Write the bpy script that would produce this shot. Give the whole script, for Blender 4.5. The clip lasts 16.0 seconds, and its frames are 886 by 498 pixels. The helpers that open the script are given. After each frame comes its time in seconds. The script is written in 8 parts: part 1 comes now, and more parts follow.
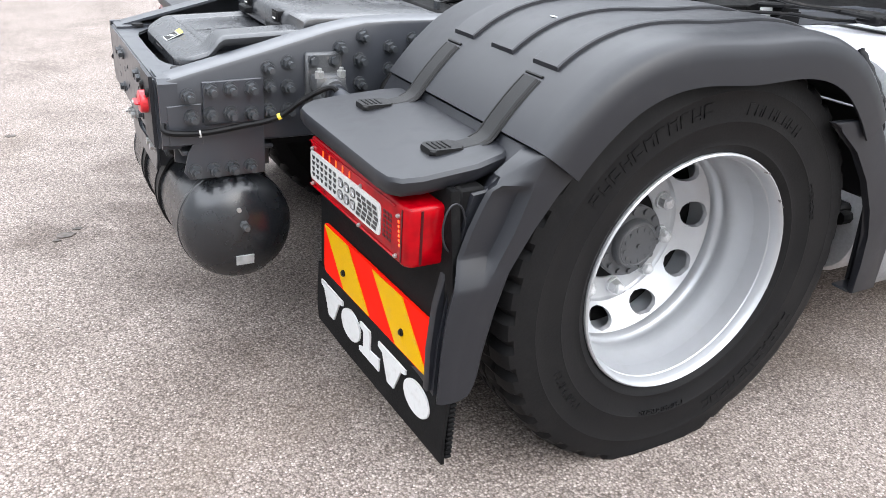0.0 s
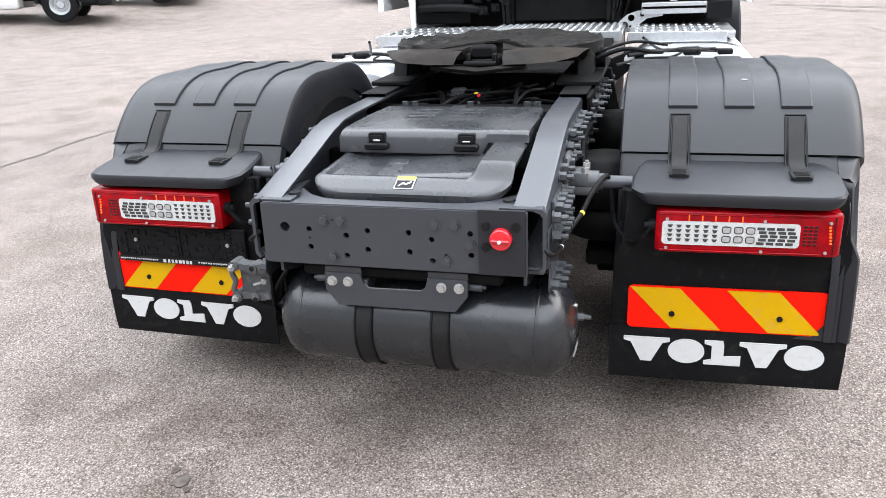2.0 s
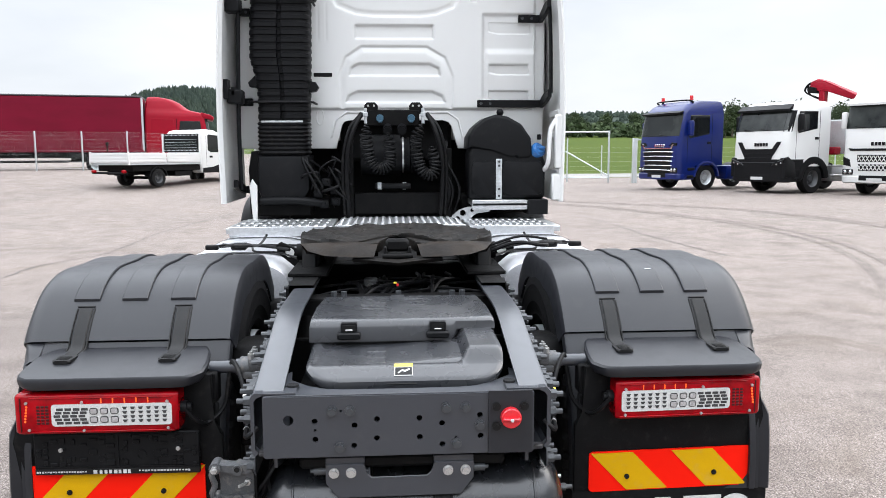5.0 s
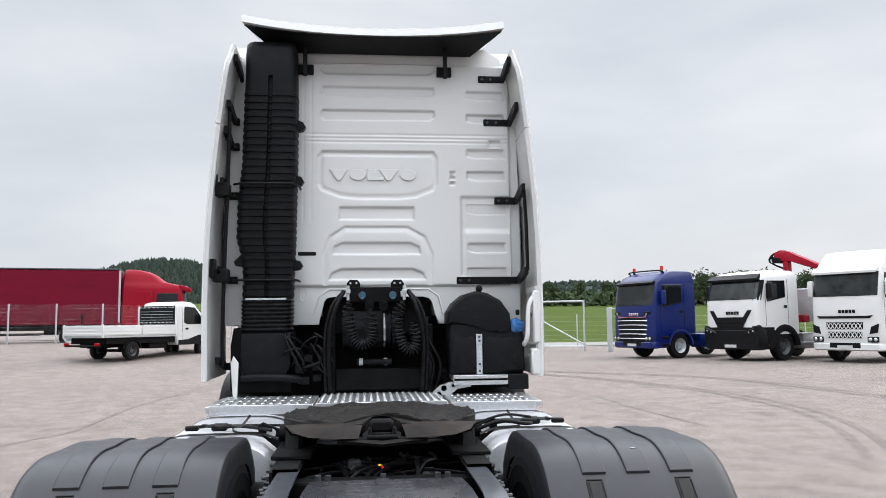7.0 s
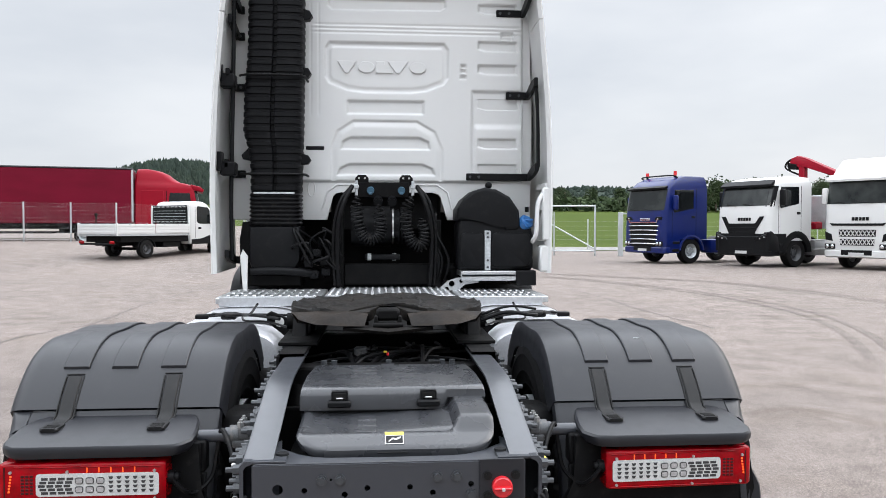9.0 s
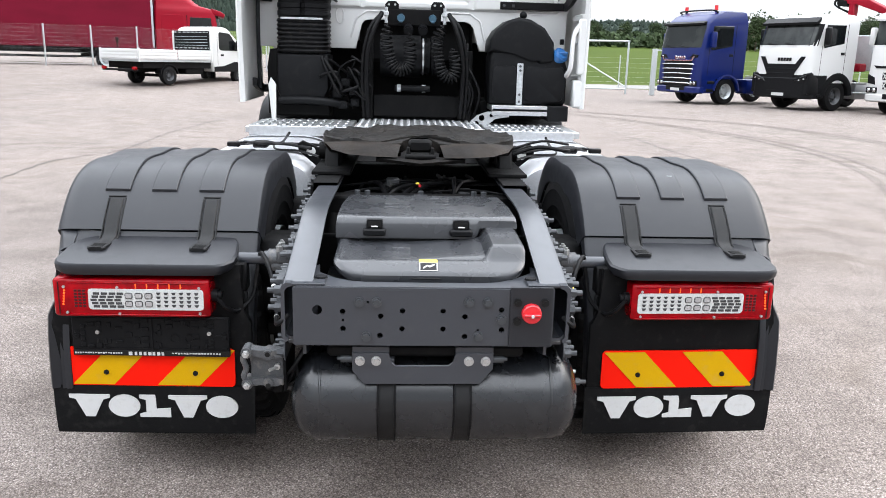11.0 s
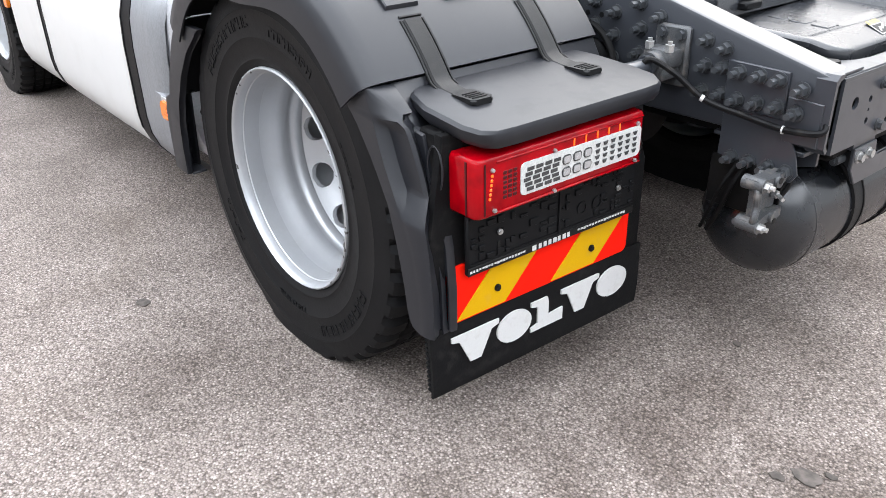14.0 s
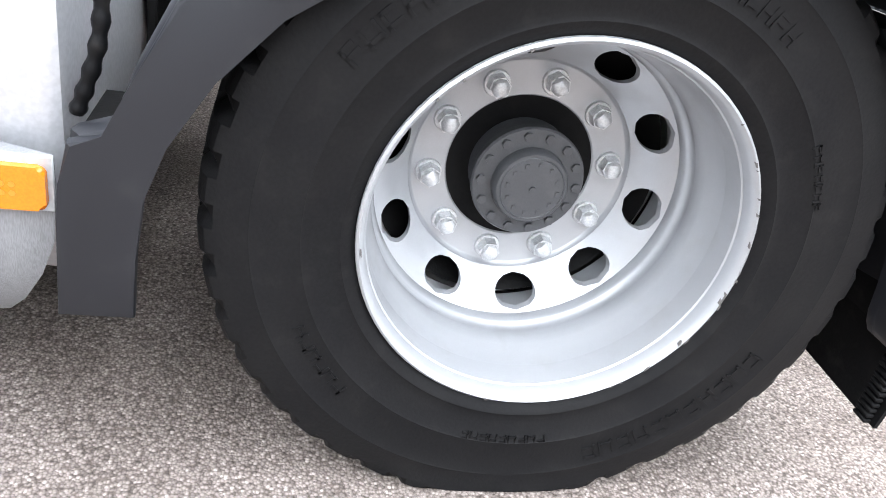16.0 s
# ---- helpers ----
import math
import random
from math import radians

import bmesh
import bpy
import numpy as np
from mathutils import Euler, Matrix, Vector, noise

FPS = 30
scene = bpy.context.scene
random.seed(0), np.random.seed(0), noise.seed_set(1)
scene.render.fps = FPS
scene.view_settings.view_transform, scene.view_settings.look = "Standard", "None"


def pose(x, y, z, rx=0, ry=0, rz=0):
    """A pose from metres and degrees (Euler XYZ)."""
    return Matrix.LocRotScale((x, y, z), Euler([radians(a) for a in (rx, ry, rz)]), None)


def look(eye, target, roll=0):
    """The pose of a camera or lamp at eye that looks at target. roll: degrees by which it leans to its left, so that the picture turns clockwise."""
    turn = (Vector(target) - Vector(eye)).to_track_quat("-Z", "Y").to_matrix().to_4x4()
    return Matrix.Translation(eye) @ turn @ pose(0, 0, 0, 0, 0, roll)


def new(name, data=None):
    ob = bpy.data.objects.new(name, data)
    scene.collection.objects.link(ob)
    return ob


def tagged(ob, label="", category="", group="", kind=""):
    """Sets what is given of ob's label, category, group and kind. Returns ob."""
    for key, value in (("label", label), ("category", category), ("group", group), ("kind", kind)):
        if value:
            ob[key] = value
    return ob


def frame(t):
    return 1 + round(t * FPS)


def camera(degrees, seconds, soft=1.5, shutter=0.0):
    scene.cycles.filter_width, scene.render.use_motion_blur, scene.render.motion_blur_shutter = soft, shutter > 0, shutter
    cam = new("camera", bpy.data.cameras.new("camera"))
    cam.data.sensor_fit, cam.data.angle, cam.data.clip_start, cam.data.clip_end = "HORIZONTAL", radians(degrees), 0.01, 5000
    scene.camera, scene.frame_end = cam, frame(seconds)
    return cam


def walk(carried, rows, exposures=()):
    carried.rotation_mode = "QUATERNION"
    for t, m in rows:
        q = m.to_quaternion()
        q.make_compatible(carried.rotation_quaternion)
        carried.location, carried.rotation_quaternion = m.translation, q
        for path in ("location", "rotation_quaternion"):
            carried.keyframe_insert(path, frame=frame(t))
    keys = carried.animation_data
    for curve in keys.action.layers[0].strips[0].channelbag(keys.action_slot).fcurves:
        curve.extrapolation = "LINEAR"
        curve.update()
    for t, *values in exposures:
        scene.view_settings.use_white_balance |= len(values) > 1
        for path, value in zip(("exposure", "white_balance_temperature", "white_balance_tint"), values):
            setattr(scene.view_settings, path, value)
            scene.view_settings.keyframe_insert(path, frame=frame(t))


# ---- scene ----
cam = camera(59.1, 16.0, 0.9)
PATH = [
    (0, (-0.29, -2.401, 1.324), (0.611, -0.832, 0.47), 4.0),
    (0.5, (-0.873, -2.128, 1.357), (0.35, -0.774, 0.538), 0.8),
    (1, (-1.354, -1.659, 1.393), (0.102, -0.541, 0.598), -1.5),
    (1.5, (-1.736, -1.197, 1.432), (-0.075, -0.372, 0.683), -2.5),
    (2, (-1.921, -0.686, 1.445), (-0.11, -0.179, 0.765), -2.4),
    (2.5, (-2.107, -0.315, 1.473), (-0.219, -0.078, 0.858), -1.6),
    (3, (-2.082, -0.122, 1.459), (-0.171, -0.058, 0.871), -0.6),
    (3.5, (-2.103, -0.005, 1.473), (-0.184, -0.028, 0.91), 0.2),
    (4, (-2.113, 0.027, 1.479), (-0.18, -0.045, 0.968), 0.3),
    (4.5, (-2.125, 0.028, 1.49), (-0.168, -0.078, 1.091), 0.1),
    (5, (-2.14, 0.025, 1.508), (-0.159, -0.106, 1.266), -0.2),
    (5.2, (-2.144, 0.035, 1.521), (-0.157, -0.11, 1.341), -0.3),
    (7.5, (-2.227, 0.065, 1.558), (-0.248, -0.129, 1.767), -0.6),
    (8, (-2.209, 0.05, 1.559), (-0.224, -0.138, 1.711), -0.7),
    (8.5, (-2.165, 0.031, 1.507), (-0.174, -0.142, 1.575), -0.3),
    (9, (-2.18, 0.04, 1.498), (-0.187, -0.124, 1.441), 0.1),
    (11.3, (-2.187, 0.098, 1.478), (-0.258, -0.008, 0.960), 1.5),
    (11.5, (-2.169, 0.142, 1.468), (-0.248, 0.034, 0.922), 1.5),
    (12, (-1.978, 0.364, 1.412), (-0.078, 0.240, 0.811), 1.4),
    (12.5, (-1.745, 0.732, 1.384), (0.124, 0.565, 0.687), 0.6),
    (13, (-1.518, 1.252, 1.360), (0.281, 0.842, 0.588), 0.1),
    (13.5, (-1.165, 1.722, 1.325), (0.487, 0.961, 0.485), -0.8),
    (14, (-0.753, 2.121, 1.3), (0.646, 1.022, 0.385), -1.5),
    (14.2, (-0.547, 2.225, 1.244), (0.75, 1.03, 0.301), -2.6),
    (14.5, (-0.191, 2.325, 1.251), (0.909, 0.975, 0.268), -2.7),
    (15, (0.369, 2.4, 1.202), (1.029, 0.781, 0.232), 1.3),
    (15.2, (0.640, 2.380, 1.176), (1.061, 0.698, 0.178), 3.5),
    (15.5, (0.918, 2.337, 1.15), (1.124, 0.615, 0.154), 6.5),
    (16, (1.499, 2.208, 1.017), (1.065, 0.502, 0.066), 11.3),
]
EXPOSURES = [(0, 0.32), (1, 0.19), (2, 0.19), (3.5, 0.15), (4.5, 0.02), (5.2, -0.11), (7.5, -0.43), (8.5, -0.41), (9.2, -0.27), (11.4, 0.09), (13, 0.24), (14.5, 0.32), (15.3, 0.64), (16, 1.06)]
walk(cam, [(t, look(eye, target, roll)) for t, eye, target, roll in PATH], EXPOSURES)

# ---------------------------------------------------------------- light
world = bpy.data.worlds.new("overcast_sky")
scene.world = world
world.use_nodes = True
wn, wl = world.node_tree.nodes, world.node_tree.links
wn.clear()
w_out = wn.new("ShaderNodeOutputWorld")
w_bg = wn.new("ShaderNodeBackground")
w_sky = wn.new("ShaderNodeTexSky")
w_sky.sky_type, w_sky.sun_disc = "NISHITA", False
w_sky.sun_elevation, w_sky.sun_rotation = radians(36), radians(163)
w_sky.air_density, w_sky.dust_density, w_sky.ozone_density = 1.0, 3.0, 1.0
w_dim = wn.new("ShaderNodeMix")
w_dim.data_type, w_dim.blend_type = "RGBA", "MULTIPLY"
w_dim.inputs[0].default_value = 1.0
w_dim.inputs[7].default_value = (0.12, 0.12, 0.12, 1)
w_co = wn.new("ShaderNodeTexCoord")
w_map = wn.new("ShaderNodeMapping")
w_map.inputs["Scale"].default_value = (1.0, 1.0, 3.2)
w_noise = wn.new("ShaderNodeTexNoise")
w_noise.inputs["Scale"].default_value, w_noise.inputs["Detail"].default_value = 2.2, 6.0
w_ramp = wn.new("ShaderNodeValToRGB")
w_ramp.color_ramp.elements[0].position, w_ramp.color_ramp.elements[0].color = 0.32, (0.90, 0.96, 1.05, 1)
w_ramp.color_ramp.elements[1].position, w_ramp.color_ramp.elements[1].color = 0.68, (1.18, 1.22, 1.28, 1)
w_mix = wn.new("ShaderNodeMix")
w_mix.data_type = "RGBA"
w_mix.inputs[0].default_value = 0.86
wl.new(w_sky.outputs[0], w_dim.inputs[6])
wl.new(w_co.outputs["Generated"], w_map.inputs[0])
wl.new(w_map.outputs[0], w_noise.inputs["Vector"])
wl.new(w_noise.outputs["Fac"], w_ramp.inputs[0])
wl.new(w_dim.outputs[2], w_mix.inputs[6])
wl.new(w_ramp.outputs[0], w_mix.inputs[7])
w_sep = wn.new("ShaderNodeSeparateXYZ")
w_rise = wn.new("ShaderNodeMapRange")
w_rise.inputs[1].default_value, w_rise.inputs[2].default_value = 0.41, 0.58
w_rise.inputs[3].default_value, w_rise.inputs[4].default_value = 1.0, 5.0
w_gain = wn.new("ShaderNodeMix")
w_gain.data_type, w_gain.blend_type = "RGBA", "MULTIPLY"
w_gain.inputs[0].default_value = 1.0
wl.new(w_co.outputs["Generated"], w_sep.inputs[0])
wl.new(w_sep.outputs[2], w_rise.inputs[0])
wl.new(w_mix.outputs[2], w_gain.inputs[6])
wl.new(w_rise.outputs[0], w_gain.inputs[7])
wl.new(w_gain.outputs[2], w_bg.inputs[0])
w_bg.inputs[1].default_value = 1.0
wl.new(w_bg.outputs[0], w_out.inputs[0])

sun_data = bpy.data.lights.new("sun", "SUN")
sun_data.energy, sun_data.angle, sun_data.color = 0.85, radians(52), (1.0, 0.98, 0.96)
sun = new("sun", sun_data)
sun.matrix_world = look((3, -10, 7.5), (0, 0, 0))


# ---------------------------------------------------------------- materials
def material(name, color, rough=0.5, metal=0.0, grain=0.0, grain_scale=200.0, bump=0.0, blotch=0.0, blotch_scale=3.0,
             blotch_color=None, coat=0.0, spec=0.5, dirt=0.0, dirt_scale=25.0, dirt_color=(0.25, 0.22, 0.19), stretch=(1, 1, 1), vary=0.0, sheen=0.0, coat_rough=0.16, tint=None):
    """A surface with a fine grain, broad blotches and scattered dirt, all at real size."""
    mat = bpy.data.materials.new(name)
    mat.use_nodes = True
    n, l = mat.node_tree.nodes, mat.node_tree.links
    b = n["Principled BSDF"]
    b.inputs["Roughness"].default_value, b.inputs["Metallic"].default_value = rough, metal
    b.inputs["Coat Weight"].default_value = coat
    b.inputs["Coat Roughness"].default_value = coat_rough
    if tint:
        b.inputs["Specular Tint"].default_value = (*tint, 1)
    b.inputs["Sheen Weight"].default_value, b.inputs["Sheen Roughness"].default_value = sheen, 0.3
    b.inputs["Specular IOR Level"].default_value = spec
    co = n.new("ShaderNodeNewGeometry")
    mp = n.new("ShaderNodeMapping")
    mp.inputs["Scale"].default_value = stretch
    l.new(co.outputs["Position"], mp.inputs[0])

    def tex(scale, detail=4.0):
        t = n.new("ShaderNodeTexNoise")
        t.inputs["Scale"].default_value, t.inputs["Detail"].default_value = scale, detail
        l.new(mp.outputs[0], t.inputs["Vector"])
        return t.outputs["Fac"]

    def remap(socket, a, c, lo, hi):
        r = n.new("ShaderNodeMapRange")
        r.inputs[1].default_value, r.inputs[2].default_value, r.inputs[3].default_value, r.inputs[4].default_value = a, c, lo, hi
        l.new(socket, r.inputs[0])
        return r.outputs[0]

    def mix(fac, a, c, how="MIX"):
        m = n.new("ShaderNodeMix")
        m.data_type, m.blend_type = "RGBA", how
        for k, v in ((0, fac), (6, a), (7, c)):
            if isinstance(v, bpy.types.NodeSocket):
                l.new(v, m.inputs[k])
            else:
                m.inputs[k].default_value = v if k == 0 else (*v, 1)
        return m.outputs[2]

    out = color
    if blotch:
        out = mix(remap(tex(blotch_scale), 0.38, 0.66, 0.0, blotch), out, blotch_color or tuple(c * 0.55 for c in color))
    if grain:
        g = tex(grain_scale, 2.0)
        out = mix(remap(g, 0.35, 0.65, 0.0, grain), out, tuple(min(1.0, c * 1.9 + 0.01) for c in color))
    if dirt:
        d = tex(dirt_scale, 8.0)
        out = mix(remap(d, 0.55, 0.72, 0.0, dirt), out, dirt_color)
        l.new(remap(d, 0.5, 0.75, rough, min(1.0, rough + 0.3 * dirt + 0.05)), b.inputs["Roughness"])
    if vary:
        oi = n.new("ShaderNodeObjectInfo")
        out = mix(remap(oi.outputs["Random"], 0, 1, 0, vary), out, tuple(c * 0.5 for c in color))
    if isinstance(out, bpy.types.NodeSocket):
        l.new(out, b.inputs["Base Color"])
    else:
        b.inputs["Base Color"].default_value = (*out, 1)
    if bump:
        bp = n.new("ShaderNodeBump")
        bp.inputs["Strength"].default_value, bp.inputs["Distance"].default_value = min(1.0, bump), 0.002
        l.new(tex(grain_scale, 3.0), bp.inputs["Height"])
        l.new(bp.outputs[0], b.inputs["Normal"])
    return mat


def glowing(name, color, strength):
    mat = material(name, color, 0.3)
    b = mat.node_tree.nodes["Principled BSDF"]
    b.inputs["Emission Color"].default_value, b.inputs["Emission Strength"].default_value = (*color, 1), strength
    return mat


# x, y, reach and depth of the stains on the yard
PATCHES = [(0.07, 0.62, 0.30, 0.5), (0.12, 1.27, 0.26, 0.5), (0.10, -0.42, 0.30, 0.35), (0.09, 0.20, 0.26, 0.3), (1.20, 1.58, 0.26, 0.4), (-0.25, 0.70, 0.20, 0.55)]


def ground_material(name, base, light, dark, stain):
    """Worn asphalt: pale stones in a darker binder, sealed patches, oil spots."""
    mat = bpy.data.materials.new(name)
    mat.use_nodes = True
    n, l = mat.node_tree.nodes, mat.node_tree.links
    b = n["Principled BSDF"]
    b.inputs["Roughness"].default_value, b.inputs["Specular IOR Level"].default_value = 0.85, 0.25
    co = n.new("ShaderNodeNewGeometry")

    def noise_tex(scale, detail, dist=0.0):
        t = n.new("ShaderNodeTexNoise")
        t.inputs["Scale"].default_value, t.inputs["Detail"].default_value, t.inputs["Distortion"].default_value = scale, detail, dist
        l.new(co.outputs["Position"], t.inputs["Vector"])
        return t.outputs["Fac"]

    def ramp(socket, stops):
        r = n.new("ShaderNodeValToRGB")
        r.color_ramp.elements[0].position, r.color_ramp.elements[0].color = stops[0][0], (*stops[0][1], 1)
        r.color_ramp.elements[1].position, r.color_ramp.elements[1].color = stops[-1][0], (*stops[-1][1], 1)
        for p, c in stops[1:-1]:
            r.color_ramp.elements.new(p).color = (*c, 1)
        l.new(socket, r.inputs[0])
        return r.outputs[0]

    def mix(fac, a, c, how="MIX"):
        m = n.new("ShaderNodeMix")
        m.data_type, m.blend_type = "RGBA", how
        for k, v in ((0, fac), (6, a), (7, c)):
            if isinstance(v, bpy.types.NodeSocket):
                l.new(v, m.inputs[k])
            else:
                m.inputs[k].default_value = v if k == 0 else (*v, 1)
        return m.outputs[2]

    v = n.new("ShaderNodeTexVoronoi")
    v.inputs["Scale"].default_value = 170.0
    l.new(co.outputs["Position"], v.inputs["Vector"])
    sep = n.new("ShaderNodeSeparateColor")
    l.new(v.outputs["Color"], sep.inputs[0])
    stones = ramp(sep.outputs[0], [(0.0, dark), (0.42, base), (0.8, base), (1.0, light)])
    binder = ramp(v.outputs["Distance"], [(0.35, (1, 1, 1)), (0.75, (0.5, 0.48, 0.46))])
    c = mix(1.0, stones, binder, "MULTIPLY")
    c = mix(1.0, c, ramp(noise_tex(0.28, 4.0, 0.6), [(0.33, (0.93, 0.93, 0.932)), (0.66, (1.05, 1.045, 1.04))]), "MULTIPLY")
    c = mix(1.0, c, ramp(noise_tex(120.0, 2.0), [(0.34, (0.74, 0.73, 0.72)), (0.66, (1.15, 1.15, 1.15))]), "MULTIPLY")
    c = mix(1.0, c, ramp(noise_tex(2.4, 7.0), [(0.33, (0.80, 0.79, 0.78)), (0.58, (1.04, 1.04, 1.04))]), "MULTIPLY")
    c = mix(ramp(noise_tex(1.1, 5.0, 1.0), [(0.555, (0, 0, 0)), (0.73, (stain, stain, stain))]), c, (0.10, 0.076, 0.056))
    c = mix(ramp(noise_tex(7.0, 3.0), [(0.71, (0, 0, 0)), (0.75, (0.8 * stain, 0.8 * stain, 0.8 * stain))]), c, (0.05, 0.045, 0.04))
    # old drips where trucks stand: ragged brown patches
    warp = n.new("ShaderNodeTexNoise")
    warp.inputs["Scale"].default_value, warp.inputs["Detail"].default_value = 4.5, 10.0
    l.new(co.outputs["Position"], warp.inputs["Vector"])
    ragged = n.new("ShaderNodeVectorMath")
    ragged.operation = "MULTIPLY_ADD"
    l.new(warp.outputs["Color"], ragged.inputs[0])
    ragged.inputs[1].default_value = (0.9, 0.9, 0.0)
    l.new(co.outputs["Position"], ragged.inputs[2])
    for x, y, r, k in PATCHES:
        away = n.new("ShaderNodeVectorMath")
        away.operation = "DISTANCE"
        l.new(ragged.outputs[0], away.inputs[0])
        away.inputs[1].default_value = (x + 0.45, y + 0.45, 0.0)
        c = mix(ramp(away.outputs["Value"], [(0.25 * r, (k, k, k)), (r, (0, 0, 0))]), c, mix(1.0, c, (0.36, 0.32, 0.29), "MULTIPLY"))
    l.new(c, b.inputs["Base Color"])
    bp = n.new("ShaderNodeBump")
    bp.inputs["Strength"].default_value, bp.inputs["Distance"].default_value = 0.8, 0.003
    bp.invert = True
    l.new(v.outputs["Distance"], bp.inputs["Height"])
    l.new(bp.outputs[0], b.inputs["Normal"])
    return mat


ASPHALT = ground_material("worn_asphalt", (0.258, 0.222, 0.203), (0.43, 0.38, 0.35), (0.120, 0.101, 0.091), 0.42)
GRASS = material("meadow_grass", (0.036, 0.054, 0.009), 0.95, grain=0.5, grain_scale=6.0, blotch=0.7, blotch_scale=0.05, blotch_color=(0.055, 0.070, 0.014), spec=0.05)
ROAD = material("country_road", (0.19, 0.185, 0.178), 0.9, grain=0.4, grain_scale=30, blotch=0.3, blotch_scale=0.4, spec=0.15)
WOODS = material("conifer_woods", (0.022, 0.032, 0.026), 0.95, grain=0.3, grain_scale=0.5, blotch=0.6, blotch_scale=0.06, blotch_color=(0.036, 0.048, 0.032), spec=0.1)
LEAF = material("leaf_clumps", (0.028, 0.044, 0.018), 0.9, grain=0.4, grain_scale=1.5, blotch=0.6, blotch_scale=0.15, blotch_color=(0.048, 0.062, 0.024), spec=0.15, vary=0.4)
BARK = material("bark", (0.12, 0.095, 0.07), 0.9, grain=0.5, grain_scale=30, bump=0.6)
FRAME = material("chassis_grey_paint", (0.0285, 0.0312, 0.0375), 0.34, spec=0.34, grain=0.04, grain_scale=260, bump=0.02, blotch=0.3, blotch_scale=5.0, blotch_color=(0.0325, 0.0352, 0.0415), dirt=0.10, dirt_scale=22, dirt_color=(0.07, 0.067, 0.065), coat=0.4, coat_rough=0.22)
TANKPAINT = material("air_tank_grey_paint", (0.010, 0.011, 0.013), 0.26, spec=0.5, grain=0.04, grain_scale=300, blotch=0.3, blotch_scale=5.0, blotch_color=(0.014, 0.015, 0.017), dirt=0.10, dirt_scale=14, dirt_color=(0.08, 0.078, 0.075), coat=0.1)
PLASTIC = material("mudguard_plastic", (0.0100, 0.0107, 0.0136), 0.40, spec=0.37, grain=0.08, grain_scale=700, bump=0.03, blotch=0.4, blotch_scale=2.5, blotch_color=(0.0122, 0.0130, 0.0160), dirt=0.09, dirt_scale=20, dirt_color=(0.06, 0.058, 0.056))
LIDPLASTIC = material("battery_lid_plastic", (0.0225, 0.0238, 0.0270), 0.26, spec=0.46, grain=0.08, grain_scale=600, bump=0.08, blotch=0.5, blotch_scale=5.0, blotch_color=(0.028, 0.0292, 0.032), dirt=0.2, dirt_scale=9, dirt_color=(0.055, 0.053, 0.052), coat=0.1, coat_rough=0.1)
STRAP = material("strap_rubber", (0.0050, 0.0050, 0.0053), 0.5, spec=0.25, grain=0.15, grain_scale=400, bump=0.2, dirt=0.15, dirt_color=(0.05, 0.047, 0.044))
FLAP = material("flap_rubber", (0.0038, 0.0038, 0.0042), 0.6, spec=0.08, grain=0.12, grain_scale=250, bump=0.25, blotch=0.5, blotch_scale=8, blotch_color=(0.008, 0.008, 0.008), dirt=0.15, dirt_scale=30, dirt_color=(0.06, 0.056, 0.052))
TYRE = material("tyre_rubber", (0.0058, 0.0058, 0.0063), 0.50, spec=0.11, grain=0.12, grain_scale=180, bump=0.2, blotch=0.4, blotch_scale=9, blotch_color=(0.011, 0.0107, 0.0107), dirt=0.08, dirt_scale=28, dirt_color=(0.05, 0.047, 0.044))
RIM = material("silver_rim_paint", (0.375, 0.385, 0.40), 0.38, metal=0.45, grain=0.06, grain_scale=500, blotch=0.25, blotch_scale=8, blotch_color=(0.46, 0.47, 0.48), dirt=0.25, dirt_scale=22, dirt_color=(0.34, 0.33, 0.32), coat=0.15)
NUT = material("worn_wheel_nut", (0.52, 0.53, 0.54), 0.42, metal=0.55, grain=0.3, grain_scale=300, dirt=0.35, dirt_scale=60, dirt_color=(0.2, 0.19, 0.18))
HUB = material("hub_grey_paint", (0.045, 0.047, 0.051), 0.42, grain=0.15, grain_scale=300, bump=0.2, dirt=0.2, dirt_scale=50, dirt_color=(0.12, 0.115, 0.11))
CAST = material("cast_bracket_grey", (0.055, 0.057, 0.06), 0.5, metal=0.3, grain=0.4, grain_scale=350, bump=0.4, dirt=0.4, dirt_scale=40)
BOLT = material("bolt_painted_steel", (0.034, 0.037, 0.041), 0.38, metal=0.2, grain=0.3, grain_scale=400, dirt=0.3, dirt_scale=80, dirt_color=(0.12, 0.115, 0.11))
ZINC = material("zinc_bolt", (0.40, 0.40, 0.395), 0.35, metal=0.8, grain=0.3, grain_scale=300, dirt=0.3, dirt_scale=70)
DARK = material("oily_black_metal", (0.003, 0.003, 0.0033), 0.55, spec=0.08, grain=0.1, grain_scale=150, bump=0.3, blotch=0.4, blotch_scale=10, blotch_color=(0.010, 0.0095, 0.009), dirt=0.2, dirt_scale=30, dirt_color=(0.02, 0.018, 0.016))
GREASE = material("greased_coupling_plate", (0.0045, 0.0042, 0.0040), 0.45, spec=0.10, grain=0.2, grain_scale=60, bump=1.0, blotch=0.5, blotch_scale=9, blotch_color=(0.016, 0.012, 0.009), dirt=0.3, dirt_scale=20, dirt_color=(0.035, 0.028, 0.022))
RAMP = material("rusty_ramp_steel", (0.008, 0.0062, 0.005), 0.5, spec=0.10, grain=0.3, grain_scale=70, bump=0.8, blotch=0.8, blotch_scale=7, blotch_color=(0.026, 0.018, 0.012), dirt=0.5, dirt_scale=12, dirt_color=(0.006, 0.005, 0.0045))
